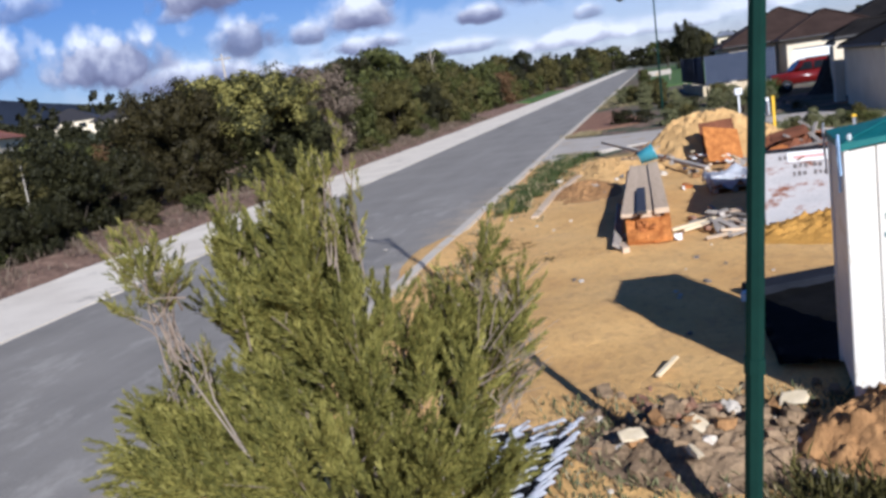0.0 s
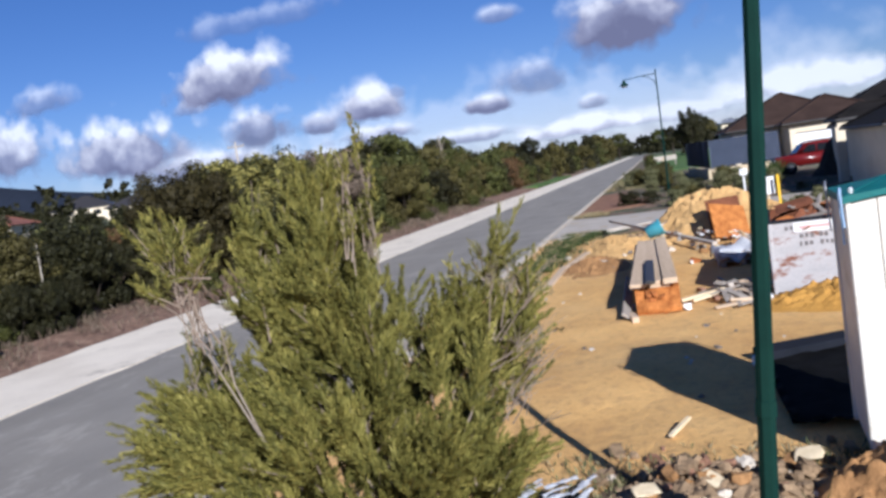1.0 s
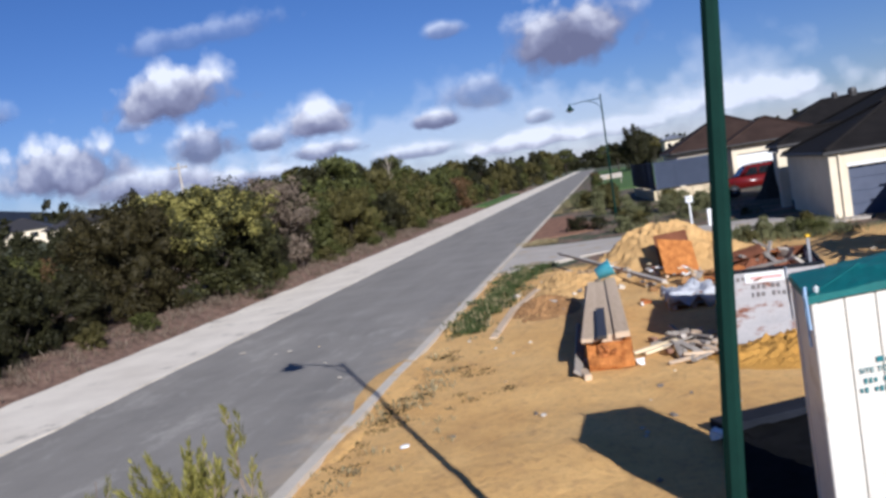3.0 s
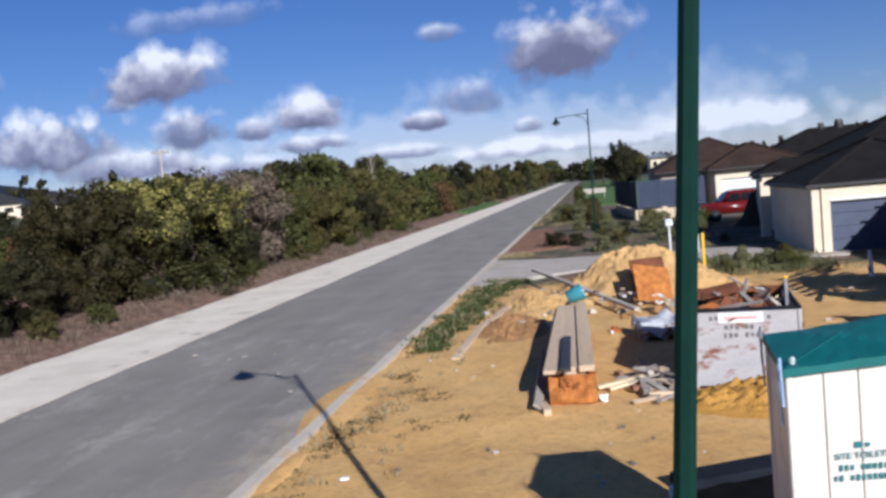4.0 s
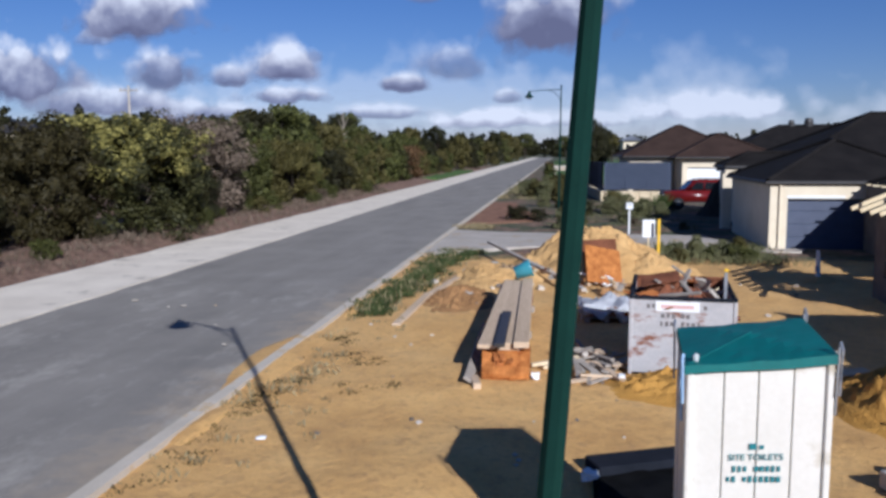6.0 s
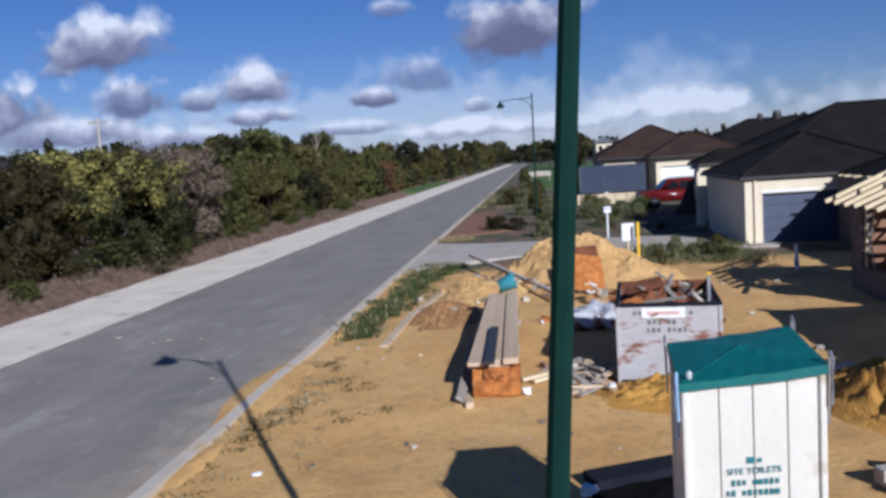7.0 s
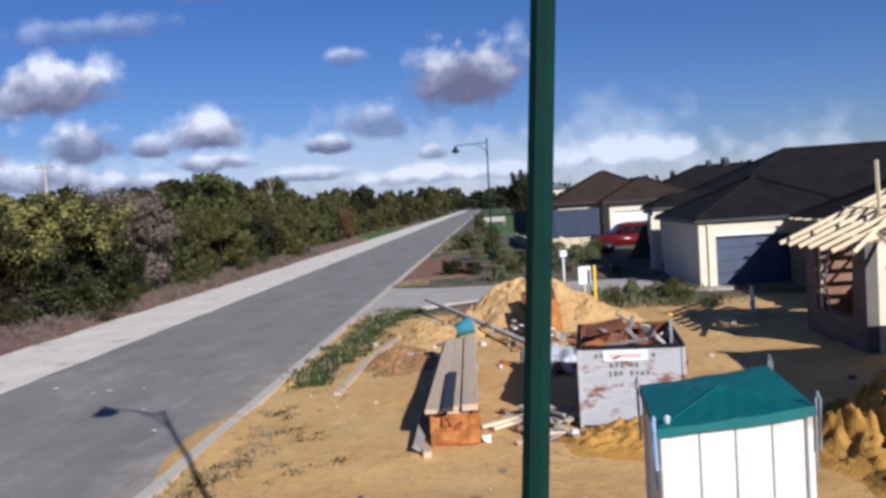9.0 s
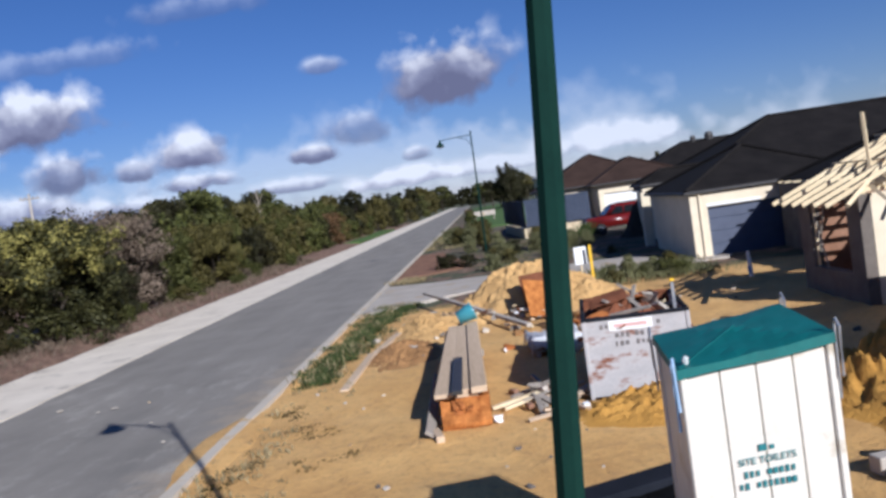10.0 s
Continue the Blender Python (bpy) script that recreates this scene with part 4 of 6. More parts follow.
# finer leaves for the row beside the path
F_GREEN = [shrub_kind(60 + i, 4.0, 2.6, L_GREEN, 20000, 0.09, None, 120, 0.28) for i in range(2)]
F_OLIVE = [shrub_kind(65 + i, 4.0, 2.6, L_OLIVE, 20000, 0.09, None, 120, 0.28) for i in range(2)]
F_DARK = [shrub_kind(70, 4.0, 2.4, L_DARK, 20000, 0.09, None, 120, 0.28)]
F_RED = [shrub_kind(75, 3.2, 2.4, L_RED, 18000, 0.09, None, 120, 0.26)]

SCRUB = "scrub along the path"
plant(K_WATTLE[1], "shrub", "dense dark brown-olive native shrub beside the path", "shrub", pose(-16.2, 24.9, 0.2, 0, 0, 40), SCRUB).scale = (1.1, 1.1, 1.1)
for x, y, s in ((-13.9, 31.6, 0.62), (-14.2, 33.6, 0.78), (-14.6, 35.6, 0.7), (-14.0, 12.5, 0.42), (-13.9, 13.7, 0.4), (-14.1, 11.0, 0.42), (-14.3, 15.2, 0.36)):
    plant(F_DARK[0], "shrub", "dark evergreen shrub in the scrub belt", "shrub", pose(x, y, 0.15, 0, 0, 60 * x), SCRUB).scale = (s, s, s)
plant(K_WATTLE[0], "wattle_bush", "rounded wattle bush covered in pale yellow blossom", "shrub", pose(-14.6, 28.9, 0.2, 0, 0, 0), SCRUB).scale = (1.62, 1.35, 1.08)
plant(K_GREY[0], "shrub", "half-dead grey-brown shrub among green scrub", "shrub", pose(-16.2, 38.2, 0.2, 0, 0, 0), SCRUB).scale = (1.95, 1.6, 1.32)
rs = random.Random(5)
fine = F_GREEN * 2 + F_OLIVE * 2 + F_DARK + F_RED
kinds = K_GREEN * 2 + K_OLIVE * 2 + K_DARK + K_RED
labels = {id(k): l for ks, l in ((K_GREEN + F_GREEN, "dense green native shrub in the scrub belt"), (K_OLIVE + F_OLIVE, "olive-brown native shrub in the scrub belt"), (K_DARK + F_DARK, "dark evergreen shrub in the scrub belt"), (K_RED + F_RED, "rusty brown shrub in the scrub belt")) for k in ks}


def scrub(x, y, s, kind=None, sz=1.0):
    k = kind or rs.choice(kinds)
    plant(k, "shrub", labels[id(k)], "shrub", pose(x, y, 0.15, 0, 0, rs.uniform(0, 360)), SCRUB).scale = (s * rs.uniform(0.9, 1.15), s * rs.uniform(0.9, 1.15), s * sz * rs.uniform(0.85, 1.15))


for x, y, s in ((-15.6, 8.5, 0.55), (-16.4, 12.0, 0.75), (-15.3, 10.6, 0.7), (-15.5, 14.2, 0.8), (-15.6, 17.6, 0.85), (-15.9, 20.4, 0.78), (-27, 26, 1.0), (-30, 20, 1.0), (-29, 32, 1.1), (-32, 27, 1.1), (-17.5, 15.5, 0.85), (-20.5, 12, 0.9), (-20, 17.5, 0.95), (-21, 23, 1.0), (-20.5, 29, 1.05), (-24, 16, 0.9), (-25, 22, 1.0), (-17.5, 5.5, 0.6), (-20, 8, 0.75), (-23, 10, 0.8), (-26, 13, 0.8)):
    scrub(x, y, s, rs.choice((F_DARK * 4 + F_OLIVE[:1]) if x > -18 else (K_OLIVE[:1] + K_DARK * 4)), 0.9)
y = 42.5
while y < 130:
    scrub(-15.0 - rs.uniform(0, 1.4), y, rs.uniform(0.85, 1.15), rs.choice(fine if y < 58 else kinds))
    scrub(-18.5 - rs.uniform(0, 1.5), y + rs.uniform(-1, 1), rs.uniform(1.1, 1.5))
    if rs.random() < 0.6:
        scrub(-22.5 - rs.uniform(0, 2.5), y + rs.uniform(-1, 1), rs.uniform(1.35, 1.75) * (0.74 if y < 56 else 0.86 if y > 74 else 1.0))
    y += 3.4 if y < 80 else 5.0
for k in range(20):
    scrub(-27 - rs.uniform(0, 14), rs.uniform(18, 90), rs.uniform(0.7, 0.95))


for x, y, s, k in ((-16.4, 104, 0.9, K_RED[0]), (-16.6, 112, 1.05, K_RED[0]), (-17.0, 122, 1.1, K_RED[0]), (-16.8, 131, 1.2, K_RED[0]), (-15.2, 143, 1.35, K_OLIVE[0]), (-14.6, 156, 1.4, K_DARK[0]), (-15.5, 172, 1.5, K_GREEN[0]), (-14.0, 190, 1.6, K_OLIVE[1]), (-14.5, 212, 1.8, K_DARK[1]), (-14.0, 238, 1.9, K_GREEN[2]), (-13.5, 270, 2.1, K_OLIVE[0])):
    scrub(x, y, s, k)


# eucalypts standing over the scrub
def gum_kind(seed, ht, wd, material, n=7000, size=0.19):
    rnd = np.random.default_rng(seed)
    lobes = []
    bm = bmesh.new()
    lean = rnd.normal(size=2) * 0.3
    top = Vector((lean[0], lean[1], ht * 0.62))
    tube(bm, ((0, 0, -0.2), (lean[0] * 0.3, lean[1] * 0.3, ht * 0.3), top), (0.22, 0.16, 0.08), 7)
    for k in range(9):
        a, f = rnd.random() * 6.283, 0.3 + 0.32 * rnd.random()
        s = Vector((lean[0] * f, lean[1] * f, ht * f))
        tip = Vector((math.cos(a) * wd * (0.35 + 0.5 * rnd.random()), math.sin(a) * wd * (0.35 + 0.5 * rnd.random()), ht * (0.55 + 0.37 * rnd.random())))
        tube(bm, (s, s.lerp(tip, 0.5) + Vector((0, 0, -0.15)), tip), (0.08, 0.05, 0.02), 5)
        rr = wd * (0.22 + 0.14 * rnd.random())
        lobes.append((tuple(tip), (rr, rr, rr * 0.62)))
    lobes.append(((lean[0], lean[1], ht * 0.86), (wd * 0.3, wd * 0.3, ht * 0.12)))
    return finish("trunk", bm, M_BARKD), cloud_mesh("crown", leaf_cloud(rnd, lobes, n, size, 0.0, clump=50, tuft_len=0.4)[0], material)


K_GUM = [gum_kind(50, 8, 2.6, L_DARK), gum_kind(51, 8, 3.0, L_GREEN), gum_kind(52, 8, 2.3, L_OLIVE)]


def gum(x, y, s, k, z=0.0, label="tall dark eucalypt rising behind the scrub"):
    e = thing("tree", label, "tree", pose(x, y, z, 0, 0, rs.uniform(0, 360)), "trees behind the scrub" if x < 0 else "trees beyond the lawn")
    part("trunk", k[0], None, e)
    part("crown", k[1], None, e)
    e.scale = (s * rs.uniform(0.9, 1.3), s * rs.uniform(0.9, 1.3), s)


for x, y, s, i in ((-26, 62, 0.8, 0), (-22, 68, 0.94, 1), (-29, 72, 0.86, 0), (-38, 84, 0.72, 0), (-34, 92, 1.05, 2), (-28, 98, 1.0, 0), (-24, 110, 0.88, 1), (-46, 92, 0.75, 0), (-31, 120, 1.12, 0), (-22, 135, 0.92, 2), (-36, 140, 1.25, 1), (-46, 120, 1.15, 0), (-20, 150, 1.0, 0), (-34, 66, 0.68, 0), (-19, 178, 0.86, 0), (-17, 205, 0.85, 1), (-21, 235, 0.98, 0), (-15, 262, 1.15, 2), (-18, 300, 1.3, 0), (-12, 345, 1.3, 1)):
    gum(x, y, s, K_GUM[i])
for x, y, s, i in ((9.2, 200, 0.9, 2), (13.4, 205, 1.12, 0), (7.4, 230, 0.95, 0), (5.0, 262, 1.0, 1), (16.5, 215, 0.95, 2)):
    gum(x, y, s, K_GUM[i], label="dark spreading tree beyond the lawn")
plant(K_DARK[0], "tree", "tall dense dark evergreen tree beyond the lawn", "tree", pose(11.2, 196, 0, 0, 0, 20), "trees beyond the lawn").scale = (1.7, 1.7, 2.75)
plant(K_DARK[1], "tree", "dense dark evergreen tree beyond the lawn", "tree", pose(13.2, 199, 0, 0, 0, 70), "trees beyond the lawn").scale = (1.4, 1.4, 1.9)

# a dead gum, bleached pale, standing over the scrub
def dead_tree(x, y, z, h):
    e = thing("dead_tree", "bleached dead tree with bare forked limbs above the scrub", "tree", pose(x, y, z))
    part("trunk", one_tube(((0, 0, -0.5), (0.08, 0, h * 0.5), (0.0, 0, h)), (0.16, 0.12, 0.05), 7), M_STEMPALE, e)
    for dx, z0, z1 in ((-0.7, 0.7, 0.9), (0.6, 0.76, 0.94), (-0.4, 0.84, 0.98), (0.4, 0.6, 0.72)):
        part("limb", one_tube(((0, 0, h * z0), (dx * 0.55, 0.2, h * (z0 + z1) / 2 + 0.1), (dx, 0.3, h * z1)), (0.06, 0.04, 0.015), 5), M_STEMPALE, e)


dead_tree(-22.94, 95, 0.00, 8.5)

# woods in the distance, past counting
def far_woods():
    rnd = np.random.default_rng(77)
    out = []
    for k in range(330):
        y = rnd.uniform(140, 700)
        x = rnd.uniform(-320, -14 - 0.02 * y) if rnd.random() < 0.8 else rnd.uniform(14 + 0.05 * y, 220)
        if y > 430 and rnd.random() < 0.5:
            x = rnd.uniform(-60, 60)
        h = rnd.uniform(4, 8.5) * (1 + 0.0012 * y)
        lobes = crown_lobes(rnd, h * 0.55, h, 0.2, 6)
        v = leaf_cloud(rnd, lobes, 300, 0.8 + 0.0015 * y, clump=12, tuft_len=0.5)[0]
        z0 = min(7.0, max(0, -40 - x) * 0.07)
        out.append(v + np.array((x, y, z0)))
    for k in range(230):
        y = rnd.uniform(40, 100)
        x = rnd.uniform(-0.75 * y - 14, -38)
        h = rnd.uniform(0.9, 1.9)
        v = leaf_cloud(rnd, crown_lobes(rnd, h * 0.8, h, 0.1, 6), 320, 0.34, clump=14, tuft_len=0.25)[0]
        out.append(v + np.array((x, y, min(7.0, max(0, -40 - x) * 0.07))))
    for k in range(34):
        y = rnd.uniform(112, 138)
        x = -0.79 * y + rnd.uniform(-13, 16)
        h = rnd.uniform(1.8, 3.6)
        v = leaf_cloud(rnd, crown_lobes(rnd, h * 0.55, h, 0.1, 6), 320, 0.42, clump=14, tuft_len=0.3)[0]
        out.append(v + np.array((x, y, min(7.0, max(0, -40 - x) * 0.07))))
    for k in range(70):
        x, y = rnd.uniform(-190, -60), rnd.uniform(166, 215)
        h = rnd.uniform(4, 6.5)
        v = leaf_cloud(rnd, crown_lobes(rnd, h * 0.6, h, 0.2, 6), 340, 0.7, clump=12, tuft_len=0.5)[0]
        out.append(v + np.array((x, y, min(7.0, max(0, -40 - x) * 0.07))))
    return cloud_mesh("distant_woods", np.concatenate(out), L_DARK)


tagged(new("distant_woods", far_woods()), "dark belt of distant woodland on the horizon", "woodland", kind="stuff")


# low hills on the horizon
def hills():
    vs, fs = [], []
    n = 90
    for i in range(n + 1):
        x = -3200 + 5200 * i / n
        h = 8 + 150 * math.exp(-((x + 1700) / 560) ** 2) + 18 * noise.noise((x / 420, 0, 2)) * math.exp(-((x + 1500) / 900) ** 2) + 5 * noise.noise((x / 90, 0, 2))
        vs += [(x, 1560, -8), (x, 1700, max(6, h)), (x, 2000, -8)]
    for i in range(n):
        for j in (0, 1):
            fs.append((3 * i + j, 3 * i + 3 + j, 3 * i + 4 + j, 3 * i + 1 + j))
    return raw_mesh("backdrop_hills", vs, fs, surface("far_hill", (0.013, 0.018, 0.03), (0.022, 0.028, 0.044), 0.95, 0.01, 0.08, world_space=True), True)


tagged(new("backdrop_hills", hills()), "low blue-grey wooded hills on the horizon", "hills", kind="structure")


# ---- building site: skip, timber, rubble ----
def jitter_box(rnd, sx, sy, sz, j=0.15):
    """A broken lump: a box with its corners knocked about."""
    bm = bmesh.new()
    bmesh.ops.create_cube(bm, size=1.0)
    bmesh.ops.subdivide_edges(bm, edges=bm.edges[:], cuts=1, use_grid_fill=True)
    for v in bm.verts:
        v.co = Vector((v.co.x * sx, v.co.y * sy, v.co.z * sz)) * (1 + rnd.uniform(-j, j))
        if sum(abs(c) > 0.4 for c in (v.co.x / sx, v.co.y / sy, v.co.z / sz)) > 2:
            v.co *= 0.82
    return bm


def skip_bin(m):
    e = thing("skip_bin", "rusty pale grey steel skip bin heaped with building waste", "skip bin", m)
    w_, d_, h_ = 1.6, 2.3, 1.27
    part("front_panel", one_box(0, 0, h_ / 2 + 0.04, w_, 0.03, h_ - 0.05, bevel=0.004), M_BIN, e, "pale grey steel panel streaked with rust")
    part("back_panel", one_box(0, d_, h_ / 2 + 0.04, w_, 0.03, h_ - 0.05, bevel=0.004), M_RUSTDARK, e)
    for s in (-1, 1):
        part("side_panel", one_box(s * (w_ / 2 - 0.015), d_ / 2, h_ / 2 + 0.04, 0.03, d_ - 0.03, h_ - 0.05, bevel=0.004), M_BIN, e)
        part("rim_rail", one_box(s * (w_ / 2), d_ / 2, h_ + 0.03, 0.07, d_ + 0.08, 0.06, bevel=0.012), M_STEELDARK, e)
        part("lifting_lug", one_tube(((s * (w_ / 2), 0.6, 0.9), (s * (w_ / 2 + 0.13), 0.6, 0.9)), (0.045, 0.045), 8), M_RUSTDARK, e)
        for y in (0.5, 1.15, 1.8):
            part("stiffener", one_box(s * (w_ / 2 + 0.02), y, h_ / 2, 0.04, 0.07, h_ - 0.12, bevel=0.006), M_BIN, e)
        part("corner_post", one_box(s * (w_ / 2 + 0.003), -0.005, h_ / 2 + 0.03, 0.06, 0.06, h_, bevel=0.008), M_BIN, e)
    for y in (0, d_):
        part("rim_rail", one_box(0, y, h_ + 0.03, w_ - 0.075, 0.07, 0.058, bevel=0.012), M_STEELDARK if y == 0 else M_RUSTDARK, e)
    part("floor_plate", one_box(0, d_ / 2, 0.07, w_ - 0.07, d_ - 0.05, 0.03), M_RUSTDARK, e)
    sign = part("sign", one_box(-0.08, -0.022, 1.17, 0.68, 0.012, 0.17, bevel=0.003), M_WHITE, e, "white sticker with a faded print")
    part("text_bar", one_box(-0.08, -0.031, 1.17, 0.5, 0.004, 0.05), M_PINK, sign)
    tr = random.Random(3)
    for z, x0, count in ((1.17, -0.53, 2), (1.17, 0.35, 1), (1.02, -0.3, 5), (0.885, -0.32, 8)):
        for k in range(count):
            if (count, k) == (8, 3):
                continue
            x = x0 + 0.082 * k + (0.06 if count == 5 and k > 2 else 0)
            part("text_bar", one_box(x, -0.019, z + tr.uniform(-0.006, 0.006), tr.uniform(0.034, 0.058), 0.008, tr.uniform(0.055, 0.08)), M_INK, e, "faded dark stencil mark")
    return e


SKIP = pose(5.74, 9.42, 0.0, 0, 0, -6.5)
skip_bin(SKIP)
rnd = random.Random(21)
# waste in the bin: a heaped bed of rubbish, then single pieces on it
bm = bmesh.new()
n = 18
gr = [[bm.verts.new((-0.75 + 1.5 * i / n, 0.05 + 2.2 * j / n, 1.02 + (0.5 - 0.16 * i / n) * math.sin(math.pi * min(1, 0.12 + i / n * 0.9)) * math.sin(math.pi * min(1, j / n * 1.1)) + 0.14 * noise.noise((i * 0.6, j * 0.6, 2)))) for j in range(n + 1)] for i in range(n + 1)]
for i in range(n):
    for j in range(n):
        bm.faces.new((gr[i][j], gr[i + 1][j], gr[i + 1][j + 1], gr[i][j + 1]))
tagged(new("rubbish", finish("rubbish", bm, M_RUSTDARK)), "brown bed of mixed rubbish inside the skip", "rubbish", kind="stuff").matrix_world = SKIP
for k in range(34):
    x, y = rnd.uniform(-0.62, 0.62), rnd.uniform(0.15, 2.1)
    z = 1.06 + 0.40 * math.sin(math.pi * (x + 0.75) / 1.5) * math.sin(math.pi * min(1, (y - 0.05) / 2.0)) + rnd.uniform(0, 0.05)
    what = rnd.random()
    lean = rnd.uniform(-28, 28)
    if x > 0.25 and y < 1.2:
        lean = rnd.uniform(25, 60)
    if what < 0.5:
        ob = new("offcut", finish("offcut", one_box(0, 0, 0, rnd.uniform(0.06, 0.11), rnd.uniform(0.4, 0.95), 0.04, bevel=0.004), rnd.choice((M_WOOD, M_PINE, M_GREYWOOD, M_GREYWOOD))))
        tagged(ob, "weathered timber offcut tipped into the skip", "timber", "waste in the skip")
    elif what < 0.8:
        ob = new("metal_scrap", finish("metal_scrap", jitter_box(rnd, rnd.uniform(0.2, 0.5), rnd.uniform(0.2, 0.6), 0.03, 0.2), rnd.choice((M_RUST, M_RUSTDARK))))
        tagged(ob, "bent rusty steel scrap in the skip", "scrap", "waste in the skip")
    else:
        ob = new("plaster_scrap", finish("plaster_scrap", jitter_box(rnd, rnd.uniform(0.15, 0.3), rnd.uniform(0.15, 0.35), 0.05), rnd.choice((M_WHITE, M_CONC))))
        tagged(ob, "broken pale board scrap in the skip", "scrap", "waste in the skip")
    ob.matrix_world = SKIP @ pose(x, y, z, lean, rnd.uniform(-25, 25), rnd.uniform(0, 180))
ob = tagged(new("rusty_sheet", finish("rusty_sheet", jitter_box(rnd, 0.62, 0.42, 0.02, 0.12), M_RUSTDARK)), "curled rust-brown steel sheet lying on the waste", "steel sheet")
ob.matrix_world = SKIP @ pose(-0.35, 0.8, 1.5, 14, -10, 8)
up = thing("marker_post", "thin white upright with a yellow cap stuck in the skip", "post", SKIP @ pose(0.68, 0.5, 1.1))
part("shaft", one_box(0, 0, 0.28, 0.05, 0.03, 0.6, bevel=0.004), M_STEEL, up)
part("cap", one_box(0, 0, 0.61, 0.075, 0.075, 0.05, bevel=0.01), M_YELLOW, up, "yellow plastic cap")

# the stack of long timbers on rusty steel
stk = thing("timber_stack", "long stack of pale planks on rusty steel lintels", "timber stack", pose(2.88, 8.87, 0.0, 0.9, 0, 0.5))
stk.scale = (1.0, 1.0, 0.92)
for k, (x, wd, h, y0, ln, z, tilt) in enumerate(((-0.25, 0.29, 0.07, 0.16, 6.15, 0.565, 1.2), (0.04, 0.25, 0.07, 0.3, 6.0, 0.57, -0.9), (0.31, 0.25, 0.11, 0.2, 6.1, 0.6, -1.8), (-0.28, 0.24, 0.06, 0.3, 5.9, 0.50, 0.0), (0.1, 0.36, 0.06, 0.3, 6.0, 0.50, 0.4))):
    part("plank", one_box(0, ln / 2, 0, wd, ln, h, bevel=0.006), M_WOOD, stk, "pale weathered plank", m=pose(x, y0, z, 0, tilt, -tilt * 0.5))
for k, (x, wd, y0) in enumerate(((-0.22, 0.2, 0.5), (0.0, 0.2, 0.4), (0.23, 0.21, 0.45))):
    part("steel_lintel", one_box(x, y0 + 2.9, 0.31, wd, 5.8, 0.25, bevel=0.01), M_RUST, stk, "rust-orange steel lintel")
    part("lintel_flange", one_box(x, y0 + 2.9, 0.165, wd + 0.02, 5.84, 0.025, bevel=0.004), M_RUST, stk)
bm = bmesh.new()
prism(bm, ((0.02, 0.03), (0.0, 0.14), (0.12, 0.28), (0.3, 0.47), (0.7, 0.47), (0.7, 0.03)), 0.76, Matrix(((0, 1, 0, -0.32), (1, 0, 0, 0), (0, 0, 1, 0), (0, 0, 0, 1))))
bmesh.ops.subdivide_edges(bm, edges=bm.edges[:], cuts=7, use_grid_fill=True)
for v in bm.verts:
    p = v.co * 5
    v.co += Vector((0.015 * noise.noise(p), 0.055 * noise.noise(p + Vector((7, 0, 0))), 0.05 * noise.noise(p + Vector((0, 9, 0)))))
part("lintel_end", bm, M_RUSTB, stk, "sloping crumbled orange end of the rusty lintels")
for k in range(9):
    part("rust_flake", jitter_box(rnd, rnd.uniform(0.08, 0.2), rnd.uniform(0.1, 0.25), rnd.uniform(0.02, 0.05), 0.25), M_RUST, stk, "crumbling rust-orange steel scrap", m=pose(rnd.uniform(-0.33, 0.36), rnd.uniform(0.05, 0.35), rnd.uniform(0.2, 0.46), rnd.uniform(20, 50), rnd.uniform(-20, 20), rnd.uniform(-40, 40)))
for k in range(3):
    part("bearer", one_box(0.0, 0.5 + 2.4 * k, 0.075, 0.8, 0.1, 0.15, bevel=0.008), M_GREYWOOD, stk)
# dark strip laid on the planks in place of a cast shadow
ob = tagged(new("steel_channel", finish("steel_channel", one_box(0, 0, 0, 0.17, 2.5, 0.06, bevel=0.006), M_FASCIA)), "dark strip standing in for a shadow on the planks", "steel channel")
ob.matrix_world = pose(2.83, 10.1, 0.608, 0.9, 0, 1)
ob = tagged(new("plank", finish("plank", one_box(0, 0, 0, 0.16, 3.6, 0.05, bevel=0.005), M_GREYWOOD)), "grey plank leaning along the timber stack", "plank")
ob.matrix_world = pose(2.36, 10.3, 0.16, 2, 35, 2)
ob = tagged(new("offcut", finish("offcut", one_box(0, 0, 0, 0.12, 0.5, 0.1, bevel=0.006), M_WOOD)), "short timber block at the foot of the stack", "timber")
ob.matrix_world = pose(2.5, 8.58, 0.06, 0, 0, 12)
ob = tagged(new("rag", finish("rag", jitter_box(rnd, 0.13, 0.12, 0.1, 0.3), M_WHITE)), "crumpled white plastic bag beside the stack", "bag")
ob.matrix_world = pose(3.42, 9.0, 0.08)

# teal bucket tipped on the far end of the stack
bk = thing("bucket", "teal plastic bucket tipped over on the timber stack", "bucket", pose(2.93, 15.1, 0.89, 70, 0, 95))
bk.scale = (1.0, 1.0, 1.0)
part("pail", one_tube(((0, 0, -0.2), (0, 0, 0.18), (0, 0, 0.2), (0, 0, 0.19), (0, 0, -0.17)), (0.15, 0.2, 0.21, 0.185, 0.14), 18), M_BUCKET, bk, smooth=True)
part("rim", one_tube(((0, 0, 0.165), (0, 0, 0.2)), (0.215, 0.218), 18), M_BUCKET, bk)
part("handle", one_tube([(0.21 * math.cos(a), 0.05, 0.17 + 0.2 * math.sin(a)) for a in np.linspace(0, math.pi, 9)], [0.006] * 9, 5), M_STEEL, bk, "wire bail")

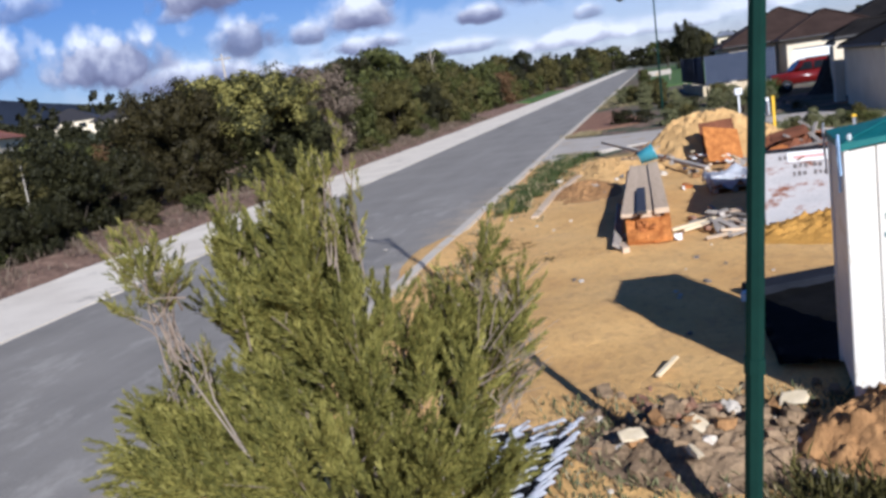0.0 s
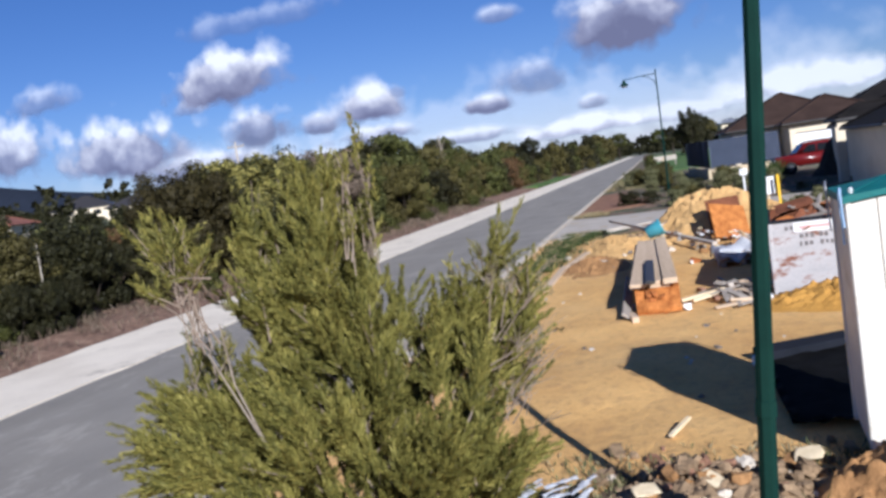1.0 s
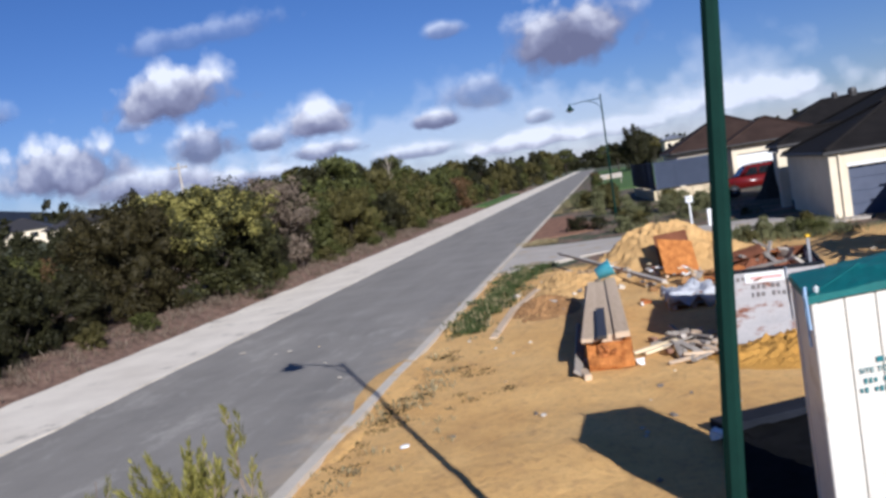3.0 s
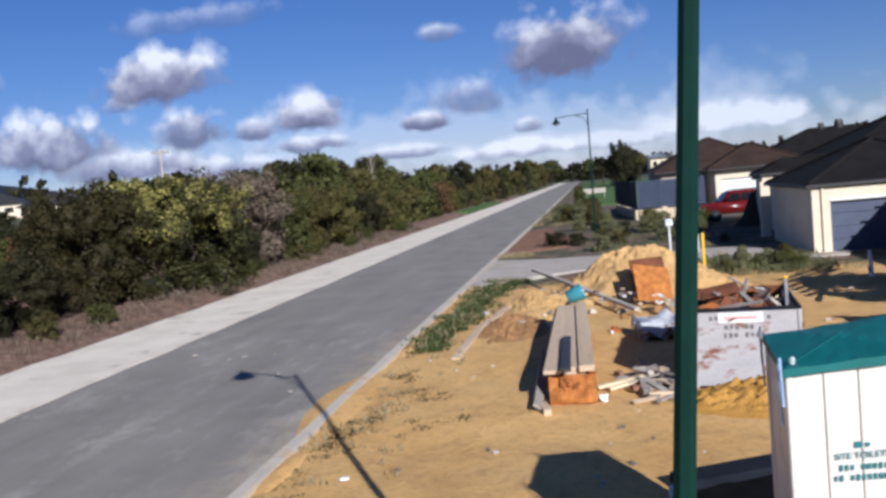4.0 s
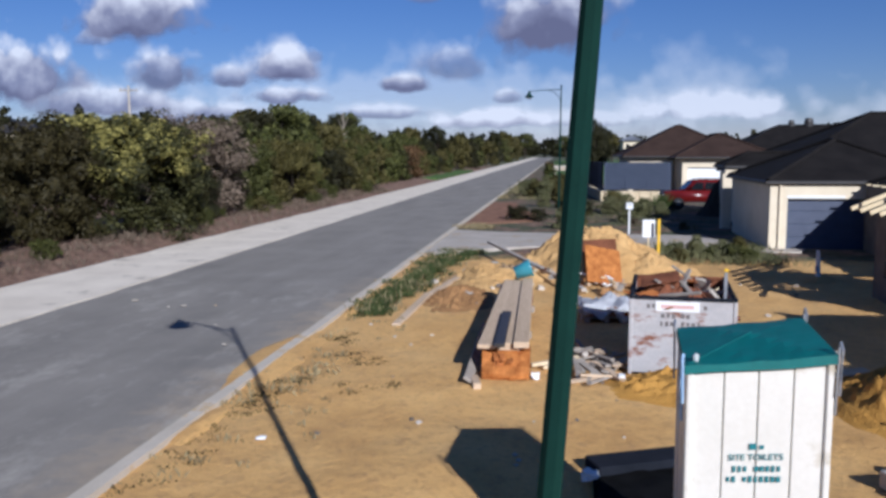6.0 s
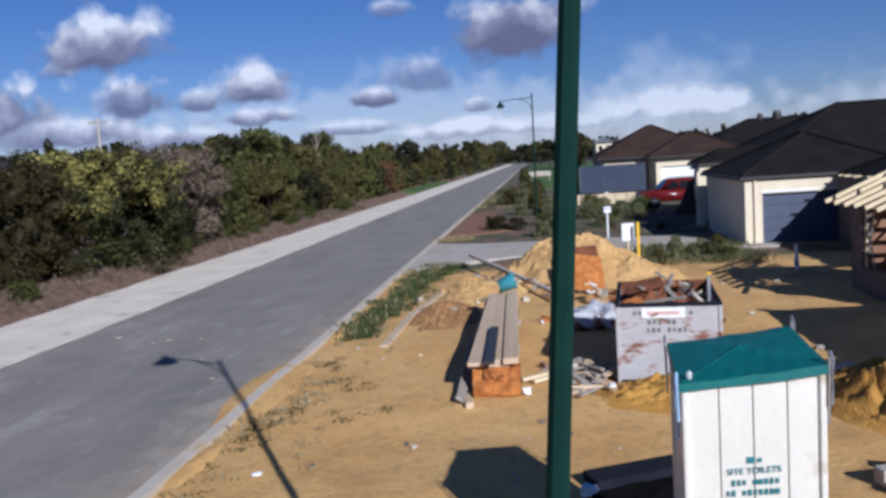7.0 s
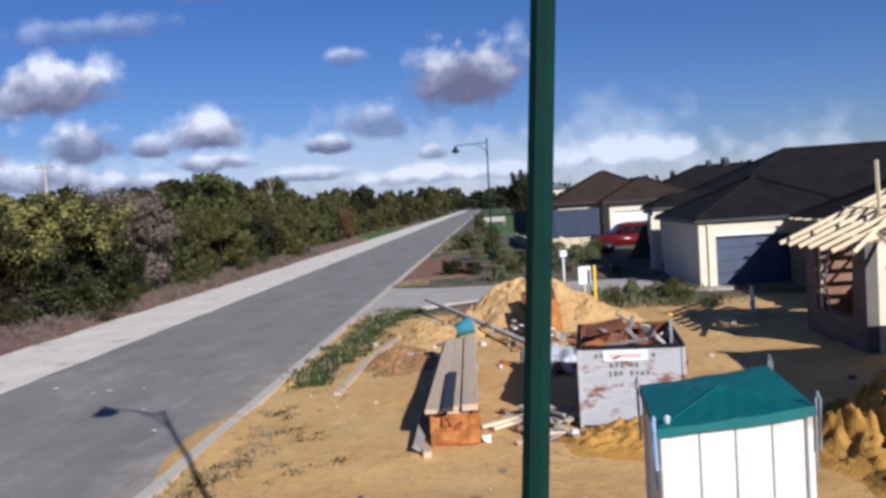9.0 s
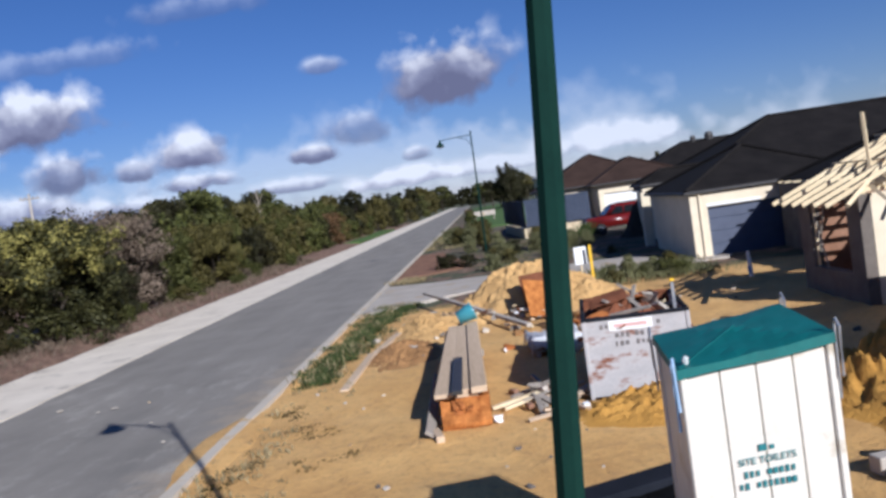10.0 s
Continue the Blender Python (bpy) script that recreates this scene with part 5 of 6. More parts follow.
# long grey beam lying along the sand, rusty plate, wrapped pallet
ob = tagged(new("beam", finish("beam", one_box(0, 0, 0, 0.14, 8.3, 0.09, bevel=0.01), M_CONC)), "long grey beam lying across the low sand heap", "beam")
ob.matrix_world = look((2.85, 20.45, 0.36), (4.37, 16.64, 0.2)) @ pose(0, 0, 0, 90, 0, 0)
ob = tagged(new("rusty_plate", finish("rusty_plate", one_box(0, 0, 0, 1.02, 1.25, 0.05, bevel=0.008), M_RUSTB)), "orange rusty steel formwork plate propped on the sand heap", "steel plate")
ob.matrix_world = pose(4.95, 18.7, 0.52, 46, 12, 16)
ob = tagged(new("rusty_plate", finish("rusty_plate", one_box(0, 0, 0, 0.95, 1.2, 0.05, bevel=0.008), M_RUSTDARK)), "second dark rusty plate behind the orange one", "steel plate")
ob.matrix_world = pose(4.9, 19.35, 0.62, 60, -3, 4)

pal = thing("wrapped_pallet", "nearly used-up pallet of bricks under wrinkled silver-white plastic", "pallet", pose(4.75, 14.1, 0, 0, 0, 4))
bm = bmesh.new()
g = 18
gr = [[None] * (g + 1) for _ in range(g + 1)]
for i in range(g + 1):
    for j in range(g + 1):
        u, v = i / g * 2 - 1, j / g * 2 - 1
        edge = max(abs(u), abs(v))
        drop = max(0.0, edge - 0.62) / 0.38
        z = 0.4 + 0.2 * noise.noise((u * 2.4, v * 2.4, 4)) + 0.06 * noise.noise((u * 9, v * 9, 4)) - drop * (0.24 + 0.3 * noise.noise((u * 4, v * 4, 8)))
        cl = [max(-1, min(1, q / 0.62)) for q in (u, v)]
        gr[i][j] = bm.verts.new((cl[0] * 0.5 * (1 + 0.12 * drop + 0.05 * noise.noise((u * 7, v * 7, 1))), cl[1] * 0.57 * (1 + 0.12 * drop), z))
for i in range(g):
    for j in range(g):
        bm.faces.new((gr[i][j], gr[i + 1][j], gr[i + 1][j + 1], gr[i][j + 1]))
bmesh.ops.solidify(bm, geom=bm.faces[:], thickness=0.004)
part("plastic_cover", bm, M_SHEET, pal, "wrinkled silver-white plastic cover", True)
brick_me = finish("brick", one_box(0, 0, 0, 0.225, 0.105, 0.08, bevel=0.004), M_BRICKR)
for lay in range(2):
    for k in range(4):
        for side in (-1, 1):
            part("brick", brick_me, None, pal, m=pose(-0.345 + 0.23 * k, side * 0.48, 0.19 + 0.086 * lay))
part("brick_core", one_box(0, 0, 0.24, 0.86, 0.84, 0.16), M_BRICKR, pal)
for k in range(3):
    part("pallet_bearer", one_box(-0.42 + 0.42 * k, 0, 0.06, 0.1, 1.1, 0.1), M_GREYWOOD, pal)
for k in range(6):
    part("pallet_slat", one_box(0, -0.5 + 0.2 * k, 0.125, 1.0, 0.13, 0.022), M_GREYWOOD, pal)

# offcuts and broken bricks in front of the pallet
for k in range(46):
    x, y = rnd.gauss(4.4, 0.28), rnd.gauss(9.9, 0.5)
    x = min(x, 4.78)
    hgt = 0.03 + 0.2 * math.exp(-((x - 4.4) ** 2 * 4 + (y - 10) ** 2 * 2)) * rnd.random()
    if rnd.random() < 0.65:
        ob = new("offcut", finish("offcut", one_box(0, 0, 0, rnd.uniform(0.06, 0.1), rnd.uniform(0.2, 0.75), rnd.uniform(0.03, 0.05), bevel=0.004), rnd.choice((M_WOOD, M_GREYWOOD, M_GREYWOOD))))
        tagged(ob, "loose timber offcut in a scrap pile beside the skip", "timber", "scrap pile by the skip")
    else:
        ob = new("brick", finish("brick", jitter_box(rnd, 0.2, 0.1, 0.075, 0.08), rnd.choice((M_BRICKR, M_CONC, M_BRICKW))))
        tagged(ob, "broken brick in a scrap pile beside the skip", "brick", "scrap pile by the skip")
    ob.matrix_world = pose(x, y, hgt + 0.03, rnd.uniform(-18, 18), rnd.uniform(-18, 18), rnd.uniform(0, 180))
for x, y, ln, rz, mm in ((4.62, 9.25, 0.9, 28, M_WOOD), (3.75, 9.9, 0.9, -70, M_PINE), (3.85, 9.75, 0.75, -62, M_PINE), (4.78, 9.05, 0.12, 5, M_WHITE)):
    ob = tagged(new("offcut", finish("offcut", one_box(0, 0, 0, 0.1, ln, 0.05 if ln > 0.2 else 0.12, bevel=0.005), mm)), "pale timber offcut lying on the sand", "timber", "scrap pile by the skip")
    ob.matrix_world = pose(x, y, 0.1 if ln > 0.2 else 0.07, 6, 0, rz)

# stick edging by the grass, scattered stones and scraps on the sand
for x0, y0, x1, y1 in ((0.38, 12.7, 0.5, 16.2), (0.45, 16.0, 0.9, 19.0)):
    ob = tagged(new("plank", finish("plank", one_box(0, 0, 0, 0.19, math.hypot(x1 - x0, y1 - y0), 0.07, bevel=0.01), M_WOOD)), "long pale edging strip half buried by the weeds", "edging")
    ob.matrix_world = pose((x0 + x1) / 2, (y0 + y1) / 2, 0.06, 1, 0, -math.degrees(math.atan2(x1 - x0, y1 - y0)))
ob = tagged(new("stake", finish("stake", one_box(0, 0, 0, 0.05, 0.42, 0.03, bevel=0.004), M_PINE)), "short pale survey peg lying on the sand", "stake")
ob.matrix_world = pose(3.13, 2.7, 0.07, 8, 0, -28)
ob = tagged(new("paper_scrap", finish("paper_scrap", jitter_box(rnd, 0.13, 0.08, 0.03), M_WHITE)), "white scrap of card on the sand", "scrap")
ob.matrix_world = pose(0.05, 5.75, 0.05, 0, 0, 20)
for x, y, sx, sy, rz in ((-6.6, 14.74, 0.2, 0.1, 30), (-5.05, 14.2, 0.18, 0.12, 60), (-5.35, 14.0, 0.1, 0.08, 10), (-2.5, 10.55, 0.13, 0.1, 0), (-3.4, 12.2, 0.09, 0.07, 40), (-4.3, 14.3, 0.08, 0.06, 15)):
    ob = tagged(new("chip", finish("chip", jitter_box(rnd, sx * 0.7, sy * 0.7, 0.015, 0.3), M_KERB)), "flattened pale chip of limestone on the road", "stone", "chips on the road")
    ob.matrix_world = pose(x, y, 0.05, 0, 0, rz)
stone_me = [finish("stone", jitter_box(rnd, 0.12, 0.1, 0.07, 0.25), mm) for mm in (M_CONC, M_KERB, M_CLAY, M_BRICKW)]
for k in range(70):
    z = rnd.random()
    if z < 0.35:
        x, y, s = rnd.gauss(2.0, 1.0), rnd.gauss(19.0, 1.8), rnd.uniform(0.7, 2.2)
        hz = 0.32 * max(0, 1 - ((x - 2.2) / 1.7) ** 2 - ((y - 19.2) / 2.2) ** 2)
    elif z < 0.6:
        x, y, s, hz = rnd.uniform(-0.6, 2.2), rnd.uniform(3, 17), rnd.uniform(0.3, 0.8), 0
    elif z < 0.85:
        x, y, s, hz = rnd.uniform(3.2, 6.5), rnd.uniform(3.5, 9.2), rnd.uniform(0.3, 0.7), 0
    else:
        x, y, s, hz = rnd.uniform(7, 10.5), rnd.uniform(11, 19), rnd.uniform(0.4, 1.3), 0
    ob = tagged(new("stone", rnd.choice(stone_me)), "small broken stone lying on the sand", "stone", "stones on the site")
    ob.matrix_world = pose(x, y, ground_z(x, y) + hz + 0.02 * s, rnd.uniform(-20, 20), rnd.uniform(-20, 20), rnd.uniform(0, 360))
    ob.scale = (s, s, s)

# litter at the foot of the sand heap
for k in range(34):
    x, y, sz = rnd.gauss(4.3, 0.8), rnd.gauss(18.3, 0.6), rnd.uniform(0.1, 0.32)
    ob = tagged(new("board_scrap", finish("board_scrap", jitter_box(rnd, sz, sz * 0.6, 0.04, 0.2), rnd.choice((M_WHITE, M_CONC, M_WOOD, M_GREYWOOD, M_RUSTDARK, M_LIME)))), "scrap of broken board at the foot of the sand heap", "scrap", "scraps by the sand heap")
    ob.matrix_world = pose(x, y, ground_z(x, y) + 0.08 + max(0, 0.3 - 0.25 * abs(y - 19.0)), rnd.uniform(-25, 25), rnd.uniform(-25, 25), rnd.uniform(0, 180))

for k in range(70):
    x, y, sz = rnd.gauss(5.9, 0.75), rnd.gauss(17.2, 1.1), rnd.uniform(0.08, 0.34)
    ob = tagged(new("board_scrap", finish("board_scrap", jitter_box(rnd, sz, sz * rnd.uniform(0.35, 0.8), rnd.uniform(0.03, 0.1), 0.25), rnd.choice((M_WOOD, M_GREYWOOD, M_RUST, M_RUSTDARK, M_CLAYO, M_CLAYO, M_CONC, M_WHITE)))), "scrap of broken board and clod behind the skip", "scrap", "scraps by the sand heap")
    ob.matrix_world = pose(x, y, ground_z(x, y) + 0.04 + max(0, 0.3 - 0.16 * abs(y - 17.4)) * rnd.random(), rnd.uniform(-30, 30), rnd.uniform(-30, 30), rnd.uniform(0, 180))

# rubble and pale strips in the foreground
chunk_me = [finish("rubble", jitter_box(rnd, rnd.uniform(0.12, 0.2), rnd.uniform(0.09, 0.16), rnd.uniform(0.07, 0.12), 0.3), mm) for mm in (M_CLAY, M_CLAY, M_CLAY, M_CLAYO, M_CLAY, M_MULCH, M_KERB)]
for k in range(170):
    x = rnd.uniform(2.4, 4.9)
    y = 1.15 + rnd.gauss(0, 0.45) - 0.15 * (x - 3.4)
    s = rnd.uniform(0.2, 1.0) ** 1.5
    hz = 0.2 * max(0, 1 - ((x - 3.5) / 0.95) ** 2 - ((y - 1.15) / 0.55) ** 2)
    ob = tagged(new("rubble", rnd.choice(chunk_me)), "broken lump of concrete or dry clay in the spoil", "rubble", "rubble by the lamp post")
    ob.matrix_world = pose(x, y, ground_z(x, y) + hz + 0.03 * s, rnd.uniform(-30, 30), rnd.uniform(-30, 30), rnd.uniform(0, 360))
    ob.scale = (s, s, s)
for x, y, rz in ((2.83, 0.83, 30), (3.35, 1.0, -40), (3.3, 0.5, 75), (4.15, 1.45, -15)):
    ob = tagged(new("board_scrap", finish("board_scrap", jitter_box(rnd, 0.22, 0.13, 0.03, 0.1), M_LIME)), "pale broken board lying in the rubble", "board", "rubble by the lamp post")
    ob.matrix_world = pose(x, y, 0.2, rnd.uniform(10, 40), rnd.uniform(-20, 20), rz)
strips = thing("plastic_strips", "herringbone pile of silver-white strips on a black sheet", "plastic waste", pose(1.88, 0.45, 0, 0, 0, -8))
bm = bmesh.new()
gr = [[bm.verts.new((-0.38 + 0.76 * i / 10, -0.74 + 1.42 * j / 14, 0.1 + 0.05 * noise.noise((i * 0.5, j * 0.5, 3)))) for j in range(15)] for i in range(11)]
for i in range(10):
    for j in range(14):
        bm.faces.new((gr[i][j], gr[i + 1][j], gr[i + 1][j + 1], gr[i][j + 1]))
bmesh.ops.solidify(bm, geom=bm.faces[:], thickness=0.09)
part("ground_sheet", bm, M_BLACKSHEET, strips, "black plastic sheet under the strips")
for row_ in range(4):
    for k in range(10):
        ln, a = rnd.uniform(0.26, 0.36), math.radians(62 + (8 if row_ % 2 else -14) + rnd.gauss(0, 5))
        x, y = -0.34 + 0.23 * row_ + rnd.gauss(0, 0.012), -0.68 + 0.145 * k + rnd.gauss(0, 0.015) + 0.05 * row_
        bm = bmesh.new()
        wv, lift = rnd.uniform(0.024, 0.038), rnd.uniform(0.003, 0.012)
        row = []
        for i in range(6):
            t = i / 5 - 0.5
            p = Vector((x + math.cos(a) * ln * t, y + math.sin(a) * ln * t, 0.15 + lift * (1 - 3.2 * t * t) + 0.006 * rnd.random()))
            q = Vector((-math.sin(a), math.cos(a), rnd.uniform(-0.25, 0.25))) * wv
            row.append((bm.verts.new(p - q), bm.verts.new(p + Vector((0, 0, 0.01))), bm.verts.new(p + q)))
        for r0, r1 in zip(row, row[1:]):
            bm.faces.new((r0[0], r1[0], r1[1], r0[1]))
            bm.faces.new((r0[1], r1[1], r1[2], r0[2]))
        bmesh.ops.solidify(bm, geom=bm.faces[:], thickness=0.006)
        part("strip", bm, M_SHEET, strips)

# black sheet added to deepen the toilet's cast shade, held by a grey beam
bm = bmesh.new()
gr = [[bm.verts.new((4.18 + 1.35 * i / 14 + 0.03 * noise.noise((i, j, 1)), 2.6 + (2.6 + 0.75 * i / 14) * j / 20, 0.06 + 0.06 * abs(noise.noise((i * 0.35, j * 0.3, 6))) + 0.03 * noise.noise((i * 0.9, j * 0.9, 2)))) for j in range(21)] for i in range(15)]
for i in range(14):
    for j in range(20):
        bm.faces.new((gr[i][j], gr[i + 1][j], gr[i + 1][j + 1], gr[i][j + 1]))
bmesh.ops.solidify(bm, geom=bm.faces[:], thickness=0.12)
tagged(new("plastic_sheet", finish("plastic_sheet", bm, M_BLACKSHEET, True)), "crumpled black sheet added to deepen the toilet's cast shade", "plastic sheet")
# slab colour darkened to stand for the toilet's shade
ob = tagged(new("beam", finish("beam", one_box(0, 0, 0, 1.6, 0.4, 0.13, bevel=0.012), M_STEELDARK)), "dark blue-grey slab along the black sheet, its colour darkened for shade", "beam")
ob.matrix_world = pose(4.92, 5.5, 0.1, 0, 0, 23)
ob = tagged(new("rag", finish("rag", jitter_box(rnd, 0.16, 0.12, 0.1, 0.3), M_WHITE)), "crumpled white scrap beside the black sheet", "scrap")
ob.matrix_world = pose(4.16, 4.95, 0.1, 0, 0, 20)

# blocks and a board by the yellow sand
for x, y, rz in ((7.48, 5.22, 12), (7.83, 5.47, -20), (7.58, 4.87, 40)):
    ob = tagged(new("concrete_block", finish("concrete_block", one_box(0, 0, 0, 0.39, 0.19, 0.19, bevel=0.01), M_CONC)), "grey concrete block dropped on the sand", "block", "blocks by the sand heap")
    ob.matrix_world = pose(x, y, 0.1, 0, 0, rz)
ob = tagged(new("board", finish("board", one_box(0, 0, 0, 0.75, 0.28, 0.03, bevel=0.004), M_LIME)), "pale board lying on the sand behind the toilet", "board")
ob.matrix_world = pose(8.39, 9.80, 0.08, 3, -3, 14)

# posts and signs
yp = thing("marker_post", "yellow marker post beside the concrete driveway", "post", pose(7.02, 24.1, 0))
part("shaft", one_box(0, 0, 0.62, 0.09, 0.04, 1.5, bevel=0.008), M_YELLOW, yp)
s1 = thing("lot_sign", "blank white lot sign board on a short stake", "sign", pose(6.72, 24.4, 0, 0, 0, 6))
part("board", one_box(0, 0, 1.02, 0.42, 0.02, 0.6, bevel=0.004), M_WHITE, s1)
part("stake", one_box(0, 0.03, 0.5, 0.05, 0.03, 1.2, bevel=0.004), M_PINE, s1)
s2 = thing("letterbox", "small white letterbox on a thin post", "letterbox", pose(6.7, 32.4, 0))
part("box", one_box(0, 0, 1.25, 0.3, 0.25, 0.28, bevel=0.02), M_WHITE, s2)
part("post", one_box(0, 0, 0.55, 0.07, 0.07, 1.3, bevel=0.006), M_WHITE, s2)
part("slot", one_box(0, -0.126, 1.3, 0.2, 0.006, 0.03), M_DARK, s2)
st = thing("survey_stake", "white survey stake with a blue band", "stake", pose(10.9, 19.95, 0.05, 2, -3, 0))
part("shaft", one_tube(((0, 0, 0), (0, 0, 0.5), (0, 0, 0.82)), (0.07, 0.06, 0.045), 10), M_WHITE, st)
part("band", one_tube(((-0.018, 0, 0.22), (-0.018, 0, 0.4)), (0.062, 0.058), 10), M_BLUE, st, "blue plastic band")
ps = thing("fence_post", "thin weathered post standing in the scrub", "post", pose(-14.5, 14.35, 0.2))
part("shaft", one_tube(((0, 0, -0.3), (0.02, 0.03, 2.6)), (0.022, 0.018), 6), M_CONC, ps)
sg = thing("estate_sign", "long low pale sign on the far lawn", "sign", pose(4.1, 112, 0.1))
part("board", one_box(0, 0, 1.1, 3.0, 0.08, 0.7, bevel=0.02), M_CONC, sg)
for s in (-1.3, 1.3):
    part("leg", one_box(s, 0.06, 0.5, 0.12, 0.1, 1.2), M_GREYWOOD, sg)


def power_pole(x, y, h, sc=1.0):
    e = thing("power_pole", "timber power pole with a crossarm above the scrub", "power pole", pose(x, y, 0, 0, 0, 20), "power poles")
    part("pole", one_tube(((0, 0, -0.5), (0, 0, h)), (0.24 * sc, 0.17 * sc), 8), M_CONC, e)
    part("crossarm", one_box(0, 0, h - 0.7, 2.6, 0.16, 0.2, bevel=0.02), M_GREYWOOD, e)
    for k in (-1.1, -0.5, 0.5, 1.1):
        part("insulator", one_tube(((k, 0, h - 0.6), (k, 0, h - 0.3)), (0.07, 0.05), 6), M_GREYWOOD, e)


power_pole(-58.7, 109, 13.3, 0.9)


# ---- red four-wheel drive ----
def wagon(m):
    e = thing("parked_car", "dark red four-wheel-drive wagon parked on the driveway", "car", m)
    bm = bmesh.new()
    prism(bm, ((-2.2, 0.45), (-2.22, 0.95), (-2.1, 1.08), (-1.0, 1.14), (2.12, 1.14), (2.18, 0.5), (1.75, 0.42), (-1.9, 0.42)), 1.76, pose(0, -0.88, 0))
    bmesh.ops.bevel(bm, geom=bm.edges[:], offset=0.05, segments=2, affect="EDGES")
    body = part("body", bm, M_CAR, e, "dark red painted body", True)
    bm = bmesh.new()
    prism(bm, ((-1.05, 1.12), (-0.45, 1.72), (-0.3, 1.78), (1.95, 1.78), (2.12, 1.12)), 1.56, pose(0, -0.78, 0))
    bmesh.ops.bevel(bm, geom=bm.edges[:], offset=0.04, segments=2, affect="EDGES")
    part("cabin", bm, M_CAR, e, smooth=True)
    for s in (-1, 1):
        for x0, x1 in ((-0.62, 0.12), (0.2, 0.98), (1.06, 1.86)):
            bm = bmesh.new()
            prism(bm, ((x0 + (0.0 if x0 > -0.5 else -0.02), 1.2), (x0 + (0.3 if x0 < -0.5 else 0.02), 1.64), (x1, 1.64), (x1, 1.2)), 0.02, pose(0, s * 0.785 - 0.01, 0))
            part("side_window", bm, M_GLASS, e, "dark tinted side window")
        for x in (-1.38, 1.38):
            tyre = part("tyre", one_tube(((x, s * 0.66, 0.37), (x, s * 0.7, 0.37), (x, s * 0.86, 0.37), (x, s * 0.9, 0.37)), (0.33, 0.37, 0.37, 0.33), 20), M_TYRE, e)
            part("rim", one_tube(((x, s * 0.88, 0.37), (x, s * 0.91, 0.37)), (0.2, 0.16), 16), M_CHROME, tyre, "bright wheel rim")
        part("headlight", one_box(-2.2, s * 0.62, 0.88, 0.06, 0.3, 0.18, bevel=0.02), M_LENS, e, "clear headlight")
        part("side_step", one_box(0, s * 0.86, 0.42, 1.9, 0.12, 0.06, bevel=0.01), M_FASCIA, e)
        part("roof_rail", one_tube(((-0.2, s * 0.66, 1.83), (1.85, s * 0.66, 1.83)), (0.02, 0.02), 6), M_FASCIA, e)
    part("bumper", one_box(-2.26, 0, 0.55, 0.16, 1.7, 0.2, bevel=0.04), M_CHROME, e, "chromed front bumper")
    part("windscreen", one_box(-0.78, 0, 1.44, 0.02, 1.36, 0.62, bevel=0.005, m=Matrix.Translation((-0.78, 0, 1.44)) @ Matrix.Rotation(radians(44), 4, "Y") @ Matrix.Translation((0.78, 0, -1.44))), M_GLASS, e)
    return e


wagon(pose(12.1, 48.4, 0.05, 0, 0, 5))


